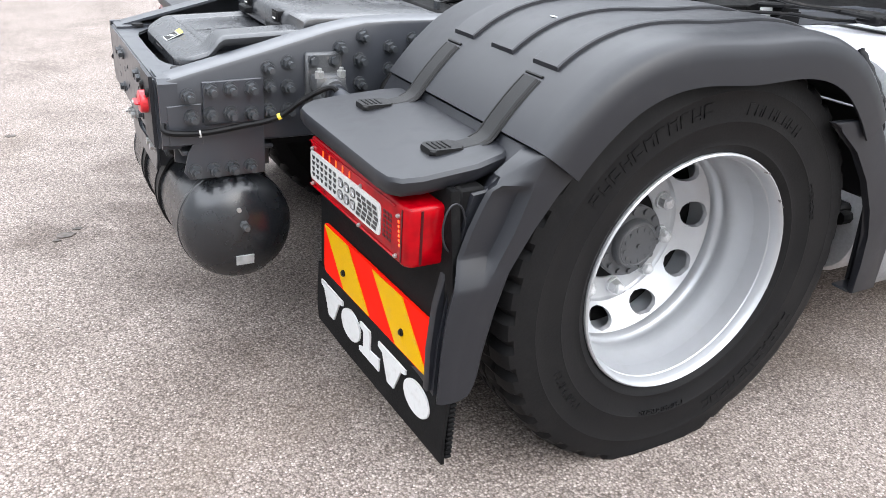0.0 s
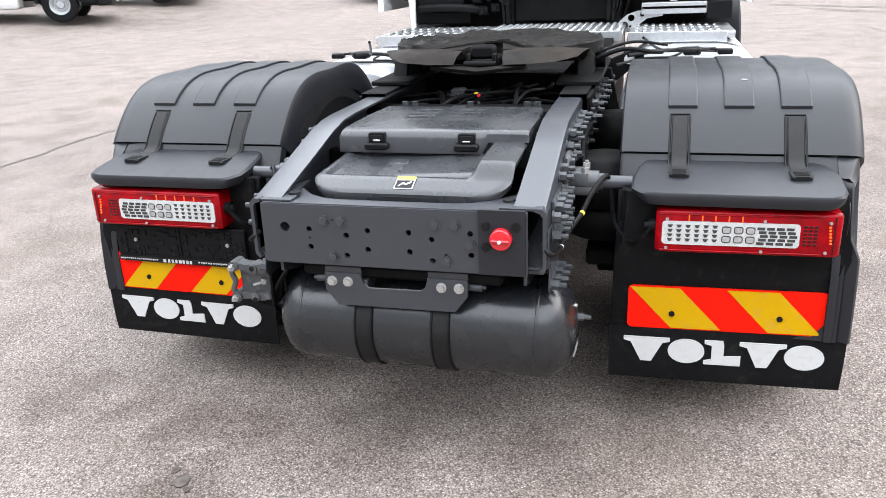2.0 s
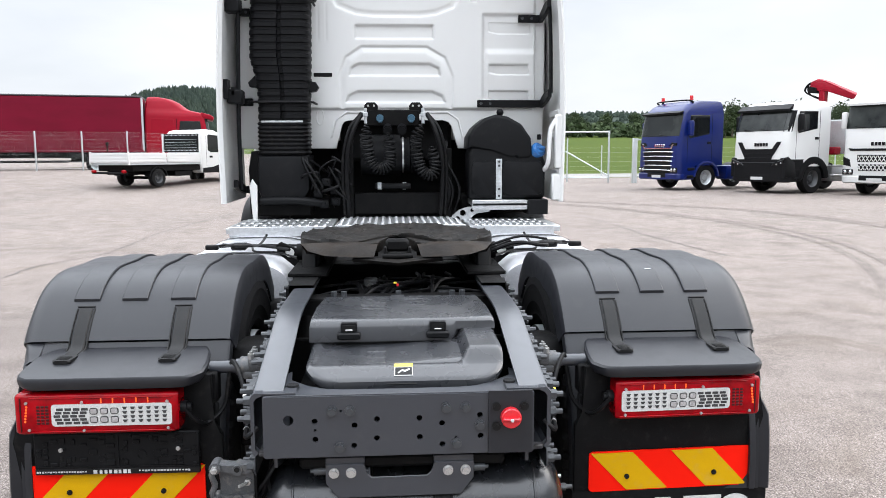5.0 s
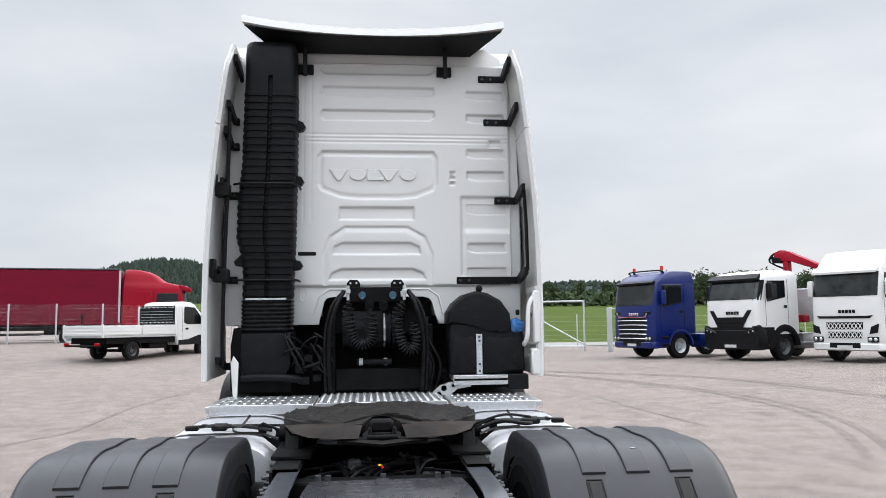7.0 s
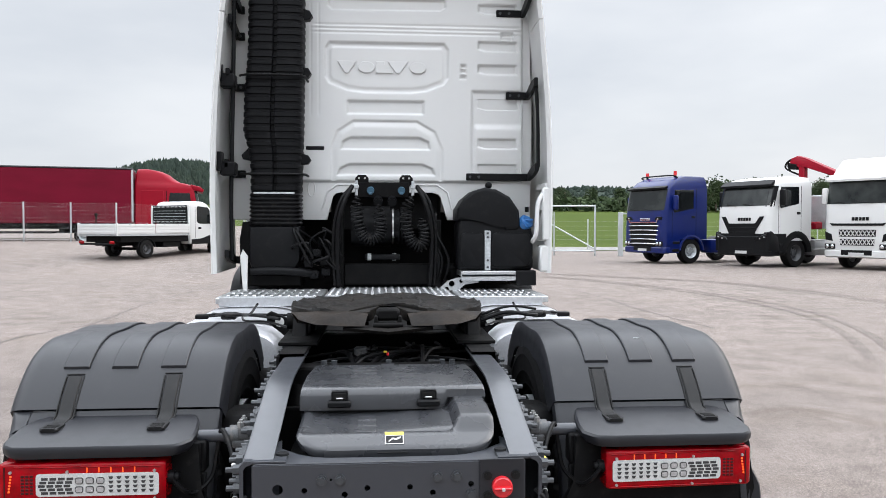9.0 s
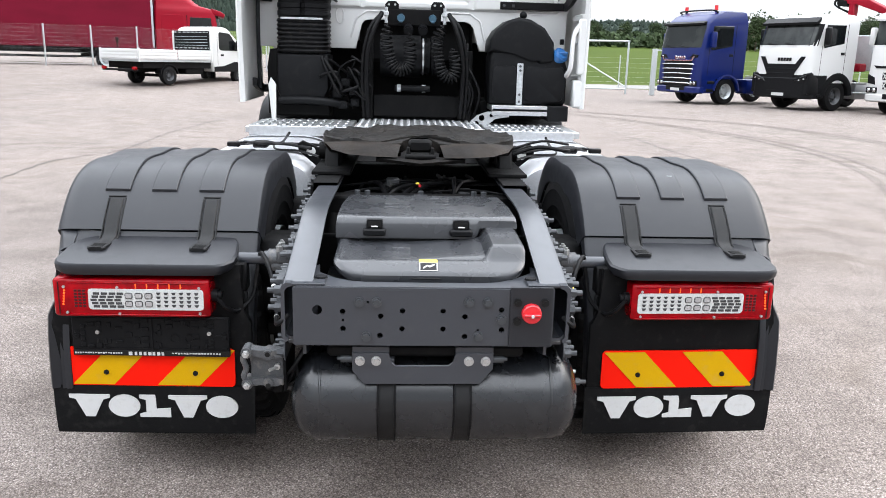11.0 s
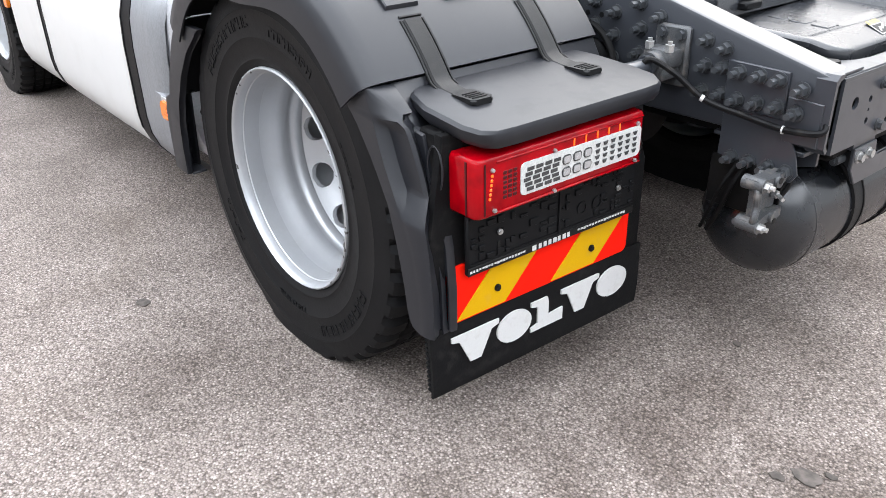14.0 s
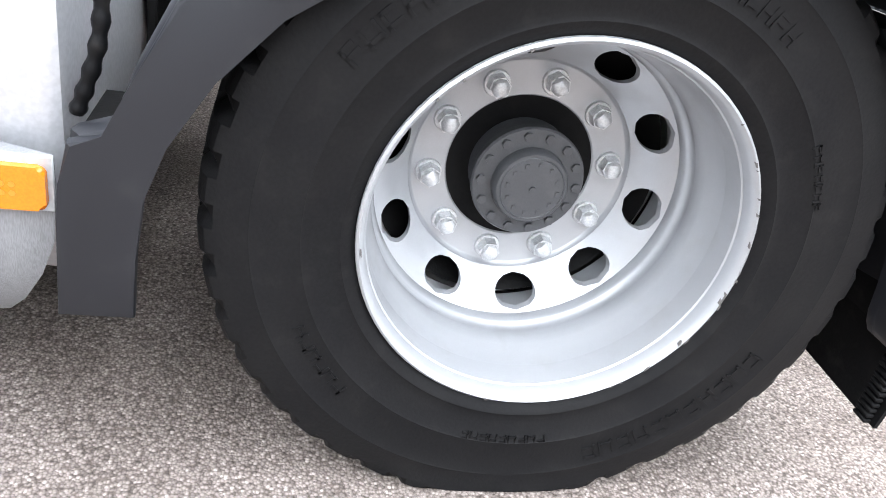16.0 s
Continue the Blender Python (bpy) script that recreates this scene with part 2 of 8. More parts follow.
BLACKPL = material("black_moulded_plastic", (0.0048, 0.0050, 0.0057), 0.46, spec=0.12, grain=0.08, grain_scale=500, bump=0.15, dirt=0.2, dirt_scale=15, dirt_color=(0.03, 0.029, 0.028))
HOSE = material("black_hose", (0.0042, 0.0042, 0.0047), 0.42, spec=0.13, grain=0.08, grain_scale=300, dirt=0.06)
WHITE = material("cab_white_paint", (0.58, 0.58, 0.57), 0.32, grain=0.0, blotch=0.25, blotch_scale=1.6, blotch_color=(0.55, 0.55, 0.54), coat=0.35, dirt=0.12, dirt_scale=9, dirt_color=(0.55, 0.53, 0.5))
ALU = material("brushed_aluminium", (0.50, 0.51, 0.52), 0.36, metal=0.85, grain=0.2, grain_scale=120, blotch=0.3, blotch_scale=5, stretch=(1, 8, 8), dirt=0.15, dirt_scale=10, dirt_color=(0.4, 0.39, 0.38))
REDLENS = material("red_lamp_lens", (0.29, 0.0004, 0.004), 0.14, blotch=0.6, blotch_scale=22, blotch_color=(0.12, 0.0003, 0.002), spec=0.16)
DARKLENS = material("dark_red_grille", (0.035, 0.002, 0.003), 0.3, grain=0.2, grain_scale=300, spec=0.2)
CLEARLENS = material("clear_lamp_lens", (0.44, 0.44, 0.43), 0.18, coat=0.6, grain=0.25, grain_scale=250, blotch=0.3, blotch_scale=40)
LEDGREY = material("lamp_reflector", (0.5, 0.51, 0.52), 0.15, metal=0.7)
LEDDARK = material("lamp_cell_dark", (0.035, 0.036, 0.037), 0.25, metal=0.3, grain=0.5, grain_scale=400)
AMBERLED = glowing("amber_led", (1.0, 0.11, 0.01), 0.8)
AMBER = material("amber_marker_lens", (0.60, 0.145, 0.002), 0.25, coat=0.3, grain=0.2, grain_scale=300)
HAZRED = material("reflective_red", (0.74, 0.010, 0.003), 0.5, blotch=0.15, blotch_scale=12, blotch_color=(0.66, 0.009, 0.003), spec=0.05)
HAZYEL = material("reflective_yellow", (0.49, 0.275, 0.001), 0.5, grain=0.1, grain_scale=500, bump=0.1, dirt=0.10, dirt_scale=30, spec=0.1)
LETTER = material("white_print", (0.47, 0.47, 0.465), 0.45, grain=0.05, grain_scale=300, dirt=0.2, dirt_scale=60)
REDCAP = material("red_plastic", (0.55, 0.012, 0.02), 0.3, coat=0.3)
YELLOW = material("yellow_sticker", (0.80, 0.60, 0.05), 0.45)
# real print, and also the painted shade inside holes, slots and recesses
PRINTHOLEBLACK = material("black_print", (0.006, 0.006, 0.006), 0.5, spec=0.2)
BLUEPL = material("blue_plastic", (0.02, 0.11, 0.3), 0.35)
BLUEDUST = material("dusty_blue_plastic", (0.03, 0.085, 0.13), 0.55, dirt=0.4, dirt_scale=60, dirt_color=(0.05, 0.05, 0.05))
BLUEPAINT = material("blue_cab_paint", (0.002, 0.010, 0.095), 0.28, coat=0.15, spec=0.3, blotch=0.3, blotch_scale=0.7)
REDPAINT = material("red_cab_paint", (0.24, 0.002, 0.013), 0.42, spec=0.16, blotch=0.3, blotch_scale=0.6)
CURTAIN = material("red_tarpaulin", (0.135, 0.005, 0.018), 0.75, spec=0.10, grain=0.1, grain_scale=40, blotch=0.7, blotch_scale=0.5, blotch_color=(0.10, 0.004, 0.013), stretch=(1, 1, 3))
# paler blotches in both glasses put reflected sky into the base colour
GLASS = material("vehicle_glass", (0.005, 0.006, 0.007), 0.08, spec=0.35, blotch=0.5, blotch_scale=1.2, blotch_color=(0.016, 0.018, 0.018))
SCREEN = material("windscreen_glass", (0.007, 0.009, 0.009), 0.06, spec=0.34, blotch=0.9, blotch_scale=1.6, blotch_color=(0.030, 0.034, 0.032))
CHROME = material("chrome_trim", (0.7, 0.72, 0.74), 0.15, metal=0.95, grain=0.1, grain_scale=20)
TANKALU = material("bright_tank_aluminium", (0.46, 0.465, 0.485), 0.36, metal=0.5, grain=0.15, grain_scale=120, blotch=0.3, blotch_scale=5, blotch_color=(0.40, 0.405, 0.42), dirt=0.15, dirt_scale=10, dirt_color=(0.42, 0.41, 0.40))
SKIRTALU = material("brushed_skirt_metal", (0.20, 0.205, 0.215), 0.46, metal=0.35, grain=0.3, grain_scale=90, stretch=(8, 8, 1), blotch=0.5, blotch_scale=4, blotch_color=(0.15, 0.154, 0.165), dirt=0.2, dirt_scale=12, dirt_color=(0.14, 0.135, 0.13))
GALV = material("galvanised_steel", (0.42, 0.44, 0.45), 0.5, metal=0.5, grain=0.3, grain_scale=60, blotch=0.3, blotch_scale=3)
SPOT = material("old_oil_spot", (0.040, 0.033, 0.028), 0.75, blotch=0.6, blotch_scale=45, blotch_color=(0.12, 0.10, 0.088))
TRACK = ground_material("tyre_track_asphalt", (0.205, 0.176, 0.161), (0.36, 0.315, 0.29), (0.10, 0.085, 0.077), 0.42)
CHIP = material("bare_chipped_metal", (0.085, 0.08, 0.077), 0.6, grain=0.4, grain_scale=300)


# ---------------------------------------------------------------- mesh tools
class M:
    """Collects vertices and faces for one mesh."""

    def __init__(self):
        self.v, self.f = [], []

    def add(self, verts, faces):
        k = len(self.v)
        self.v.extend(tuple(p) for p in verts)
        self.f.extend(tuple(i + k for i in face) for face in faces)
        return self

    def _take(self, bm):
        bm.verts.index_update()
        self.add([v.co for v in bm.verts], [[v.index for v in f.verts] for f in bm.faces])
        bm.free()
        return self

    def box(self, x0, x1, y0, y1, z0, z1, b=0.0, seg=1, rot=None):
        bm = bmesh.new()
        bmesh.ops.create_cube(bm, size=1.0)
        mat = Matrix.Translation(((x0 + x1) / 2, (y0 + y1) / 2, (z0 + z1) / 2))
        if rot is not None:
            mat = mat @ Euler([radians(a) for a in rot]).to_matrix().to_4x4()
        sc = Matrix.Diagonal((abs(x1 - x0), abs(y1 - y0), abs(z1 - z0), 1))
        bmesh.ops.transform(bm, matrix=sc, verts=bm.verts)
        if b:
            bmesh.ops.bevel(bm, geom=bm.edges[:], offset=b, segments=seg, profile=0.5, affect="EDGES", clamp_overlap=True)
        bmesh.ops.transform(bm, matrix=mat, verts=bm.verts)
        return self._take(bm)

    def prism(self, poly, axis, a, c, b=0.0, seg=1):
        """A flat outline given a thickness from a to c along an axis, with its rims bevelled."""
        def at(p, h):
            return {"x": (h, p[0], p[1]), "y": (p[0], h, p[1]), "z": (p[0], p[1], h)}[axis]
        bm = bmesh.new()
        lo = [bm.verts.new(at(p, a)) for p in poly]
        hi = [bm.verts.new(at(p, c)) for p in poly]
        bm.faces.new(lo)
        bm.faces.new(hi[::-1])
        k = len(poly)
        for i in range(k):
            bm.faces.new((lo[i], hi[i], hi[(i + 1) % k], lo[(i + 1) % k]))
        if b:
            rims = [e for e in bm.edges if (e.verts[0] in lo) == (e.verts[1] in lo)]
            bmesh.ops.bevel(bm, geom=rims, offset=b, segments=seg, profile=0.5, affect="EDGES", clamp_overlap=True)
        return self._take(bm)

    def plate(self, poly, holes, axis, a, c, seg=14):
        """A plate with round holes right through it; holes are (u, v, radius)."""
        def at(p, h):
            return {"x": (h, p[0], p[1]), "y": (p[0], h, p[1]), "z": (p[0], p[1], h)}[axis]
        bm = bmesh.new()
        loops = [poly] + [[(u + r * math.cos(2 * math.pi * i / seg), w + r * math.sin(2 * math.pi * i / seg)) for i in range(seg)] for u, w, r in holes]
        edges = []
        for loop in loops:
            vs = [bm.verts.new(at(p, a)) for p in loop]
            edges += [bm.edges.new((vs[i], vs[(i + 1) % len(vs)])) for i in range(len(vs))]
        bmesh.ops.triangle_fill(bm, use_beauty=True, use_dissolve=False, edges=edges)
        got = bmesh.ops.extrude_face_region(bm, geom=bm.faces[:])
        off = {"x": (c - a, 0, 0), "y": (0, c - a, 0), "z": (0, 0, c - a)}[axis]
        bmesh.ops.translate(bm, vec=off, verts=[g for g in got["geom"] if isinstance(g, bmesh.types.BMVert)])
        return self._take(bm)

    def cyl(self, p0, p1, r, seg=16, r1=None, cap=True, spin=0.0):
        p0, p1 = Vector(p0), Vector(p1)
        r1 = r if r1 is None else r1
        q = (p1 - p0).to_track_quat("Z", "Y")
        ring = [(math.cos(2 * math.pi * i / seg + spin), math.sin(2 * math.pi * i / seg + spin)) for i in range(seg)]
        vs = [p0 + q @ Vector((c * r, s * r, 0)) for c, s in ring] + [p1 + q @ Vector((c * r1, s * r1, 0)) for c, s in ring]
        fs = [(i, (i + 1) % seg, seg + (i + 1) % seg, seg + i) for i in range(seg)]
        if cap:
            fs += [tuple(range(seg))[::-1], tuple(range(seg, 2 * seg))]
        return self.add(vs, fs)

    def rings(self, rows, closed=True, loop=False, cap=False):
        """A skin over rows of points. closed: each row is a ring; loop: the last row joins the first."""
        k, m = len(rows[0]), len(rows)
        vs = [p for row in rows for p in row]
        fs = []
        for j in range(m if loop else m - 1):
            for i in range(k if closed else k - 1):
                a, b2 = j * k + i, j * k + (i + 1) % k
                c, d = ((j + 1) % m) * k + (i + 1) % k, ((j + 1) % m) * k + i
                fs.append((a, b2, c, d))
        if cap:
            fs += [tuple(range(k))[::-1], tuple((m - 1) * k + i for i in range(k))]
        return self.add(vs, fs)

    def lathe(self, prof, centre, seg=48, sign=1, closed=False):
        """Turns a profile of (radius, along y) round a line that runs along y."""
        rows = []
        for i in range(seg):
            t = 2 * math.pi * i / seg
            rows.append([(centre[0] + r * math.cos(t), centre[1] + sign * h, centre[2] + r * math.sin(t)) for r, h in prof])
        return self.rings(rows, closed=closed, loop=True)

    def tube(self, pts, r, seg=8, smooth=0):
        pts = [Vector(p) for p in pts]
        if smooth:
            pts = curve_points(pts, smooth)
        rows, up = [], None
        for i, p in enumerate(pts):
            d = (pts[min(i + 1, len(pts) - 1)] - pts[max(i - 1, 0)]).normalized()
            if up is None:
                up = d.orthogonal().normalized()
            up = (up - d * up.dot(d)).normalized()
            side = d.cross(up)
            rr = r(i / (len(pts) - 1)) if callable(r) else r
            rows.append([p + up * rr * math.cos(2 * math.pi * k / seg) + side * rr * math.sin(2 * math.pi * k / seg) for k in range(seg)])
        return self.rings(rows, closed=True, cap=True)

    def ball(self, c, r, seg=12, rows=8, squash=(1, 1, 1), cut=1.0):
        rr = []
        for j in range(rows + 1):
            a = -math.pi / 2 + math.pi * cut * j / rows
            rr.append([(c[0] + squash[0] * r * math.cos(a) * math.cos(2 * math.pi * i / seg), c[1] + squash[1] * r * math.cos(a) * math.sin(2 * math.pi * i / seg), c[2] + squash[2] * r * math.sin(a)) for i in range(seg)])
        return self.rings(rr, closed=True)

    def moved(self, m):
        self.v = [tuple(m @ Vector(p)) for p in self.v]
        return self


def curve_points(pts, n):
    """A smooth line through points, n steps between two of them."""
    out = []
    for i in range(len(pts) - 1):
        p0, p1, p2, p3 = pts[max(i - 1, 0)], pts[i], pts[i + 1], pts[min(i + 2, len(pts) - 1)]
        for k in range(n):
            t = k / n
            out.append(0.5 * (2 * p1 + (p2 - p0) * t + (2 * p0 - 5 * p1 + 4 * p2 - p3) * t * t + (3 * p1 - p0 - 3 * p2 + p3) * t ** 3))
    return out + [pts[-1]]


def rounded(u0, u1, v0, v1, r, n=5):
    out = []
    for cu, cv, a0 in ((u1 - r, v1 - r, 0), (u0 + r, v1 - r, 90), (u0 + r, v0 + r, 180), (u1 - r, v0 + r, 270)):
        for k in range(n + 1):
            a = radians(a0 + 90 * k / n)
            out.append((cu + r * math.cos(a), cv + r * math.sin(a)))
    return out


def mesh_of(name, m, mat, angle=38):
    me = bpy.data.meshes.new(name)
    me.from_pydata(m.v, [], m.f)
    bm = bmesh.new()
    bm.from_mesh(me)
    bmesh.ops.remove_doubles(bm, verts=bm.verts, dist=1e-5)
    bmesh.ops.recalc_face_normals(bm, faces=bm.faces)
    bm.to_mesh(me)
    bm.free()
    if angle:
        me.polygons.foreach_set("use_smooth", [True] * len(me.polygons))
        me.set_sharp_from_angle(angle=radians(angle))
    me.materials.append(mat)
    return me


def hang(ob, parent):
    ob.parent = parent
    if parent.parent is None and parent.name not in LOCAL:
        ob.matrix_parent_inverse = parent.matrix_basis.inverted()
        ob.location.x = OFFSET[0]
    return ob


def part(name, m, mat, parent, label="", angle=38):
    me = m if isinstance(m, bpy.types.Mesh) else mesh_of(name, m, mat, angle)
    ob = hang(new(name, me), parent)
    return tagged(ob, label) if label else ob


LOCAL = set()
OFFSET = [0.0]  # how far forward the parts now being built stand


def thing(name, at, label, category, group="", kind="", rz=None):
    """The base of a thing. With rz its parts are modelled round its own origin, else in the yard."""
    ob = new(name)
    if rz is not None:
        LOCAL.add(ob.name)
    ob.empty_display_size = 0.2
    ob.matrix_basis = pose(*at, 0, 0, rz or 0)
    return tagged(ob, label, category, group, kind)


def structure(name, m, mat, label, category, angle=38):
    return tagged(new(name, mesh_of(name, m, mat, angle)), label, category, kind="structure")


def smooth01(t):
    t = min(1.0, max(0.0, t))
    return t * t * (3 - 2 * t)


def ground_z(x, y):
    """The yard is level round the truck, climbs a little to the far left, and the meadow climbs behind it."""
    yard = 0.75 * smooth01((x - 22 + 2.0 * max(0.0, min(y, 22.0) - 11.0)) / 20) * smooth01((y + 2) / 10)
    field = 5.5 * smooth01((x - 56) / 120) + max(0.0, x - 176) * 0.012
    return yard + field


# ---------------------------------------------------------------- ground
def build_ground():
    def axis_steps(lo, hi, fine_lo, fine_hi, step, grow):
        out = list(np.arange(fine_lo, fine_hi + 1e-6, step))
        s, p = step, fine_hi
        while p < hi:
            s *= grow
            p += s
            out.append(p)
        s, p = step, fine_lo
        while p > lo:
            s *= grow
            p -= s
            out.insert(0, p)
        return [float(v) for v in out]
    xs = axis_steps(-1500, 1500, -8, 46, 2.0, 1.25)
    ys = axis_steps(-1500, 1500, -34, 34, 2.0, 1.25)
    edge = min(range(len(xs)), key=lambda i: abs(xs[i] - 46))
    for name, i0, i1, mat, label, category in (("ground", 0, edge, ASPHALT, "pale worn asphalt truck yard with oil stains", "asphalt yard"),
                                               ("meadow", edge, len(xs) - 1, GRASS, "green mown meadow rising behind the yard fence", "meadow")):
        m = M()
        m.rings([[(x, y, ground_z(x, y)) for y in ys] for x in xs[i0:i1 + 1]], closed=False)
        structure(name, m, mat, label, category)
    far = M()
    far.rings([[(x, y, ground_z(x, y) + 0.03) for y in np.linspace(4, 120, 40)] for x in np.linspace(45.5, 84, 14)], closed=False)
    structure("far_yard", far, ASPHALT, "pale asphalt of the neighbouring yard", "asphalt yard")
    road = M()
    road.rings([[(x, y, ground_z(x, y) + 0.02 + 0.0004 * (x - 46)) for y in np.linspace(-200, 3.5, 60)] for x in (46.5, 49, 52, 54.5)], closed=False)
    structure("road", road, ROAD, "pale country road along the edge of the meadow", "road")


build_ground()

# ---------------------------------------------------------------- the white tractor unit
AX, AZ = 1.07, 0.498
truck = thing("semi_truck", (AX, 0, 0), "white tractor unit with dark grey chassis and black mudguards", "truck")

# shared small meshes, each modelled along +y from its seat at the origin
def bolt_mesh(name, r, h, stud, mat, washer=1.35):
    m = M()
    m.cyl((0, 0, 0), (0, 0.004, 0), r * washer, 14)
    m.cyl((0, 0.004, 0), (0, 0.004 + h, 0), r, 6)
    if stud:
        m.cyl((0, 0.004 + h, 0), (0, 0.004 + h + stud, 0), r * 0.55, 8)
    return mesh_of(name, m, mat)


BOLT_BIG = bolt_mesh("bolt", 0.0152, 0.019, 0.020, BOLT, 1.25)
BOLT_MED = bolt_mesh("bolt", 0.0115, 0.010, 0.0, BOLT)
BOLT_ZINC = bolt_mesh("bolt", 0.0112, 0.010, 0.0, ZINC)
SCREW = bolt_mesh("screw", 0.0034, 0.0025, 0.0, ZINC)
PLATE_SCREW = bolt_mesh("screw", 0.0052, 0.003, 0.0, ZINC)
RIVET = bolt_mesh("rivet", 0.0065, 0.003, 0.0, PRINTHOLEBLACK)


def stud_at(mesh, at, facing, parent, spin=None):
    """One bolt as a piece of its own; facing is -y, +y or -x."""
    turn = {"+y": 0, "-y": 180, "-x": 90, "+x": -90}[facing]
    ob = hang(new(mesh.name.split(".")[0], mesh), parent)
    ob.matrix_basis = pose(*at, 0, 0, turn) @ pose(0, 0, 0, 0, spin if spin is not None else (at[0] * 977 + at[2] * 541) % 60, 0)
    return ob


# ---- frame rails
RAIL_TOP = [(0.03, 0.838), (0.14, 0.866), (0.30, 0.907), (0.46, 0.950), (0.56, 0.968), (0.66, 0.972), (4.4, 0.972)]


def rail_top(x):
    return float(np.interp(x, [p[0] for p in RAIL_TOP], [p[1] for p in RAIL_TOP]))


BOLTS = [(.095, .800), (.151, .812), (.2, .812), (.253, .811), (.301, .858), (.354, .870), (.302, .812), (.352, .808), (.299, .748), (.25, .746),
         (.198, .749), (.147, .75), (.1, .745), (.497, .904), (.562, .931), (.555, .869), (.494, .809), (.555, .805), (.352, .745),
         (.63, .90), (.63, .84), (.63, .78), (.70, .92), (.70, .86), (.70, .80), (.78, .92), (.78, .85), (.78, .78), (.86, .92), (.86, .80),
         (.95, .92), (.95, .85), (1.05, .92), (1.05, .80), (1.15, .92), (1.15, .85), (1.25, .92), (1.25, .80), (1.36, .92), (1.36, .84), (1.48, .92), (1.6, .92), (1.72, .92)]


def build_rail(s):
    m = M()
    t = 0.008
    xs = [0.03, 0.09, 0.14, 0.22, 0.30, 0.38, 0.46, 0.51, 0.56, 0.61, 0.66, 1.2, 2.0, 3.0, 4.4]
    bend = 0.012
    rows = []
    for x in xs:
        zt, zb = rail_top(x), 0.665
        outer = [(0.337, zt), (0.425 - bend, zt), (0.425 - bend * 0.3, zt - bend * 0.3), (0.425, zt - bend), (0.425, zb + bend), (0.425 - bend * 0.3, zb + bend * 0.3), (0.425 - bend, zb), (0.345, zb)]
        inner = [(0.345, zb + t), (0.417 - bend, zb + t), (0.417, zb + bend + t), (0.417, zt - bend - t), (0.417 - bend, zt - t), (0.337, zt - t)]
        rows.append([(x, s * y, z) for y, z in outer + inner])
    m.rings(rows, closed=True, cap=True)
    rail = part("frame_rail", m, FRAME, truck)
    # bolted joint plate and the gusset that hangs below it
    p = M()
    p.prism([(.118, .722), (.118, .832), (.275, .836), (.275, .722)], "y", s * 0.425, s * 0.434, 0.002)
    part("joint_plate", p, FRAME, rail)
    g = M()
    g.prism([(.105, .728), (.105, .70), (.075, .655), (.06, .60), (.075, .578), (.272, .580), (.272, .728)], "y", s * 0.426, s * 0.4305, 0.001)
    part("gusset", g, FRAME, rail)
    q = M()
    q.prism([(.03, .672), (.03, .775), (.115, .778), (.115, .672)], "y", s * 0.4255, s * 0.431, 0.002)
    part("end_plate", q, FRAME, rail)
    for x, z in [(x - .012 if x < .6 else x, z) for x, z in BOLTS]:
        stud_at(BOLT_BIG, (x, s * (0.434 if x < 0.27 and z < 0.83 else 0.425), z), "+y" if s > 0 else "-y", rail)
    for x in (.088, .136, .184, .232):
        stud_at(BOLT_BIG, (x, s * 0.4305, .602), "+y" if s > 0 else "-y", rail)
    # punched holes along the web: short black sleeves, their inner shade put into colour
    for i in range(14):
        h = M()
        x = 0.68 + 0.05 * i
        h.cyl((x, s * 0.4252, 0.885), (x, s * 0.4262, 0.885), 0.008, 10)
        part("web_hole", h, PRINTHOLEBLACK, rail)
    # cast clamp that holds the mudguard arm
    c = M()
    c.box(.385, .485, s * .425, s * .445, .745, .895, .006)
    c.box(.392, .478, s * .445, s * .50, .800, .845, .010, 2)
    c.box(.398, .472, s * .445, s * .52, .770, .800, .010, 2)
    c.cyl((.435, s * .445, .807), (.435, s * .53, .807), .034, 18)
    clamp = part("clamp", c, CAST, rail, "grey cast iron clamp")
    for x, z in ((.405, .875), (.462, .875)):
        stud_at(BOLT_MED, (x, s * .445, z), "+y" if s > 0 else "-y", clamp)
    for dx in (-.03, .03):
        z = M()
        z.cyl((.435 + dx, s * .49, .840), (.435 + dx, s * .49, .858), .012, 6)
        z.cyl((.435 + dx, s * .49, .858), (.435 + dx, s * .49, .866), .006, 8)
        part("clamp_bolt", z, ZINC, clamp)
    a = M()
    a.tube([(.435, s * .44, .807), (.435, s * .63, .807)], .021, 16)
    a.cyl((.435, s * .53, .807), (.435, s * .545, .807), .027, 16)
    part("mudguard_arm", a, FRAME, rail, "grey steel tube arm")
    # cable from the lamp along the clamp to the frame end
    w = M()
    w.tube([(.33, s * .69, .70), (.34, s * .66, .66), (.37, s * .63, .64), (.41, s * .585, .68), (.425, s * .57, .76), (.42, s * .555, .83), (.36, s * .52, .80), (.29, s * .49, .745), (.20, s * .465, .722), (.10, s * .455, .709), (.02, s * .44, .715), (.03, s * .41, .74)], .0075, 8, 6)
    cable = part("cable", w, HOSE, rail)
    tape = M()
    tape.cyl((.299, s * .4945, .7500), (.292, s * .4915, .7465), .0084, 10)
    part("cable_tape", tape, YELLOW if s < 0 else LETTER, cable)
    tie = M()
    tie.cyl((.104, s * .4556, .7095), (.100, s * .455, .7090), .0086, 10)
    tie.box(.099, .105, s * .455 - .002, s * .455 + .002, .6985, .7025)
    part("cable_tie", tie, LETTER, cable)


for side in (-1, 1):
    build_rail(side)


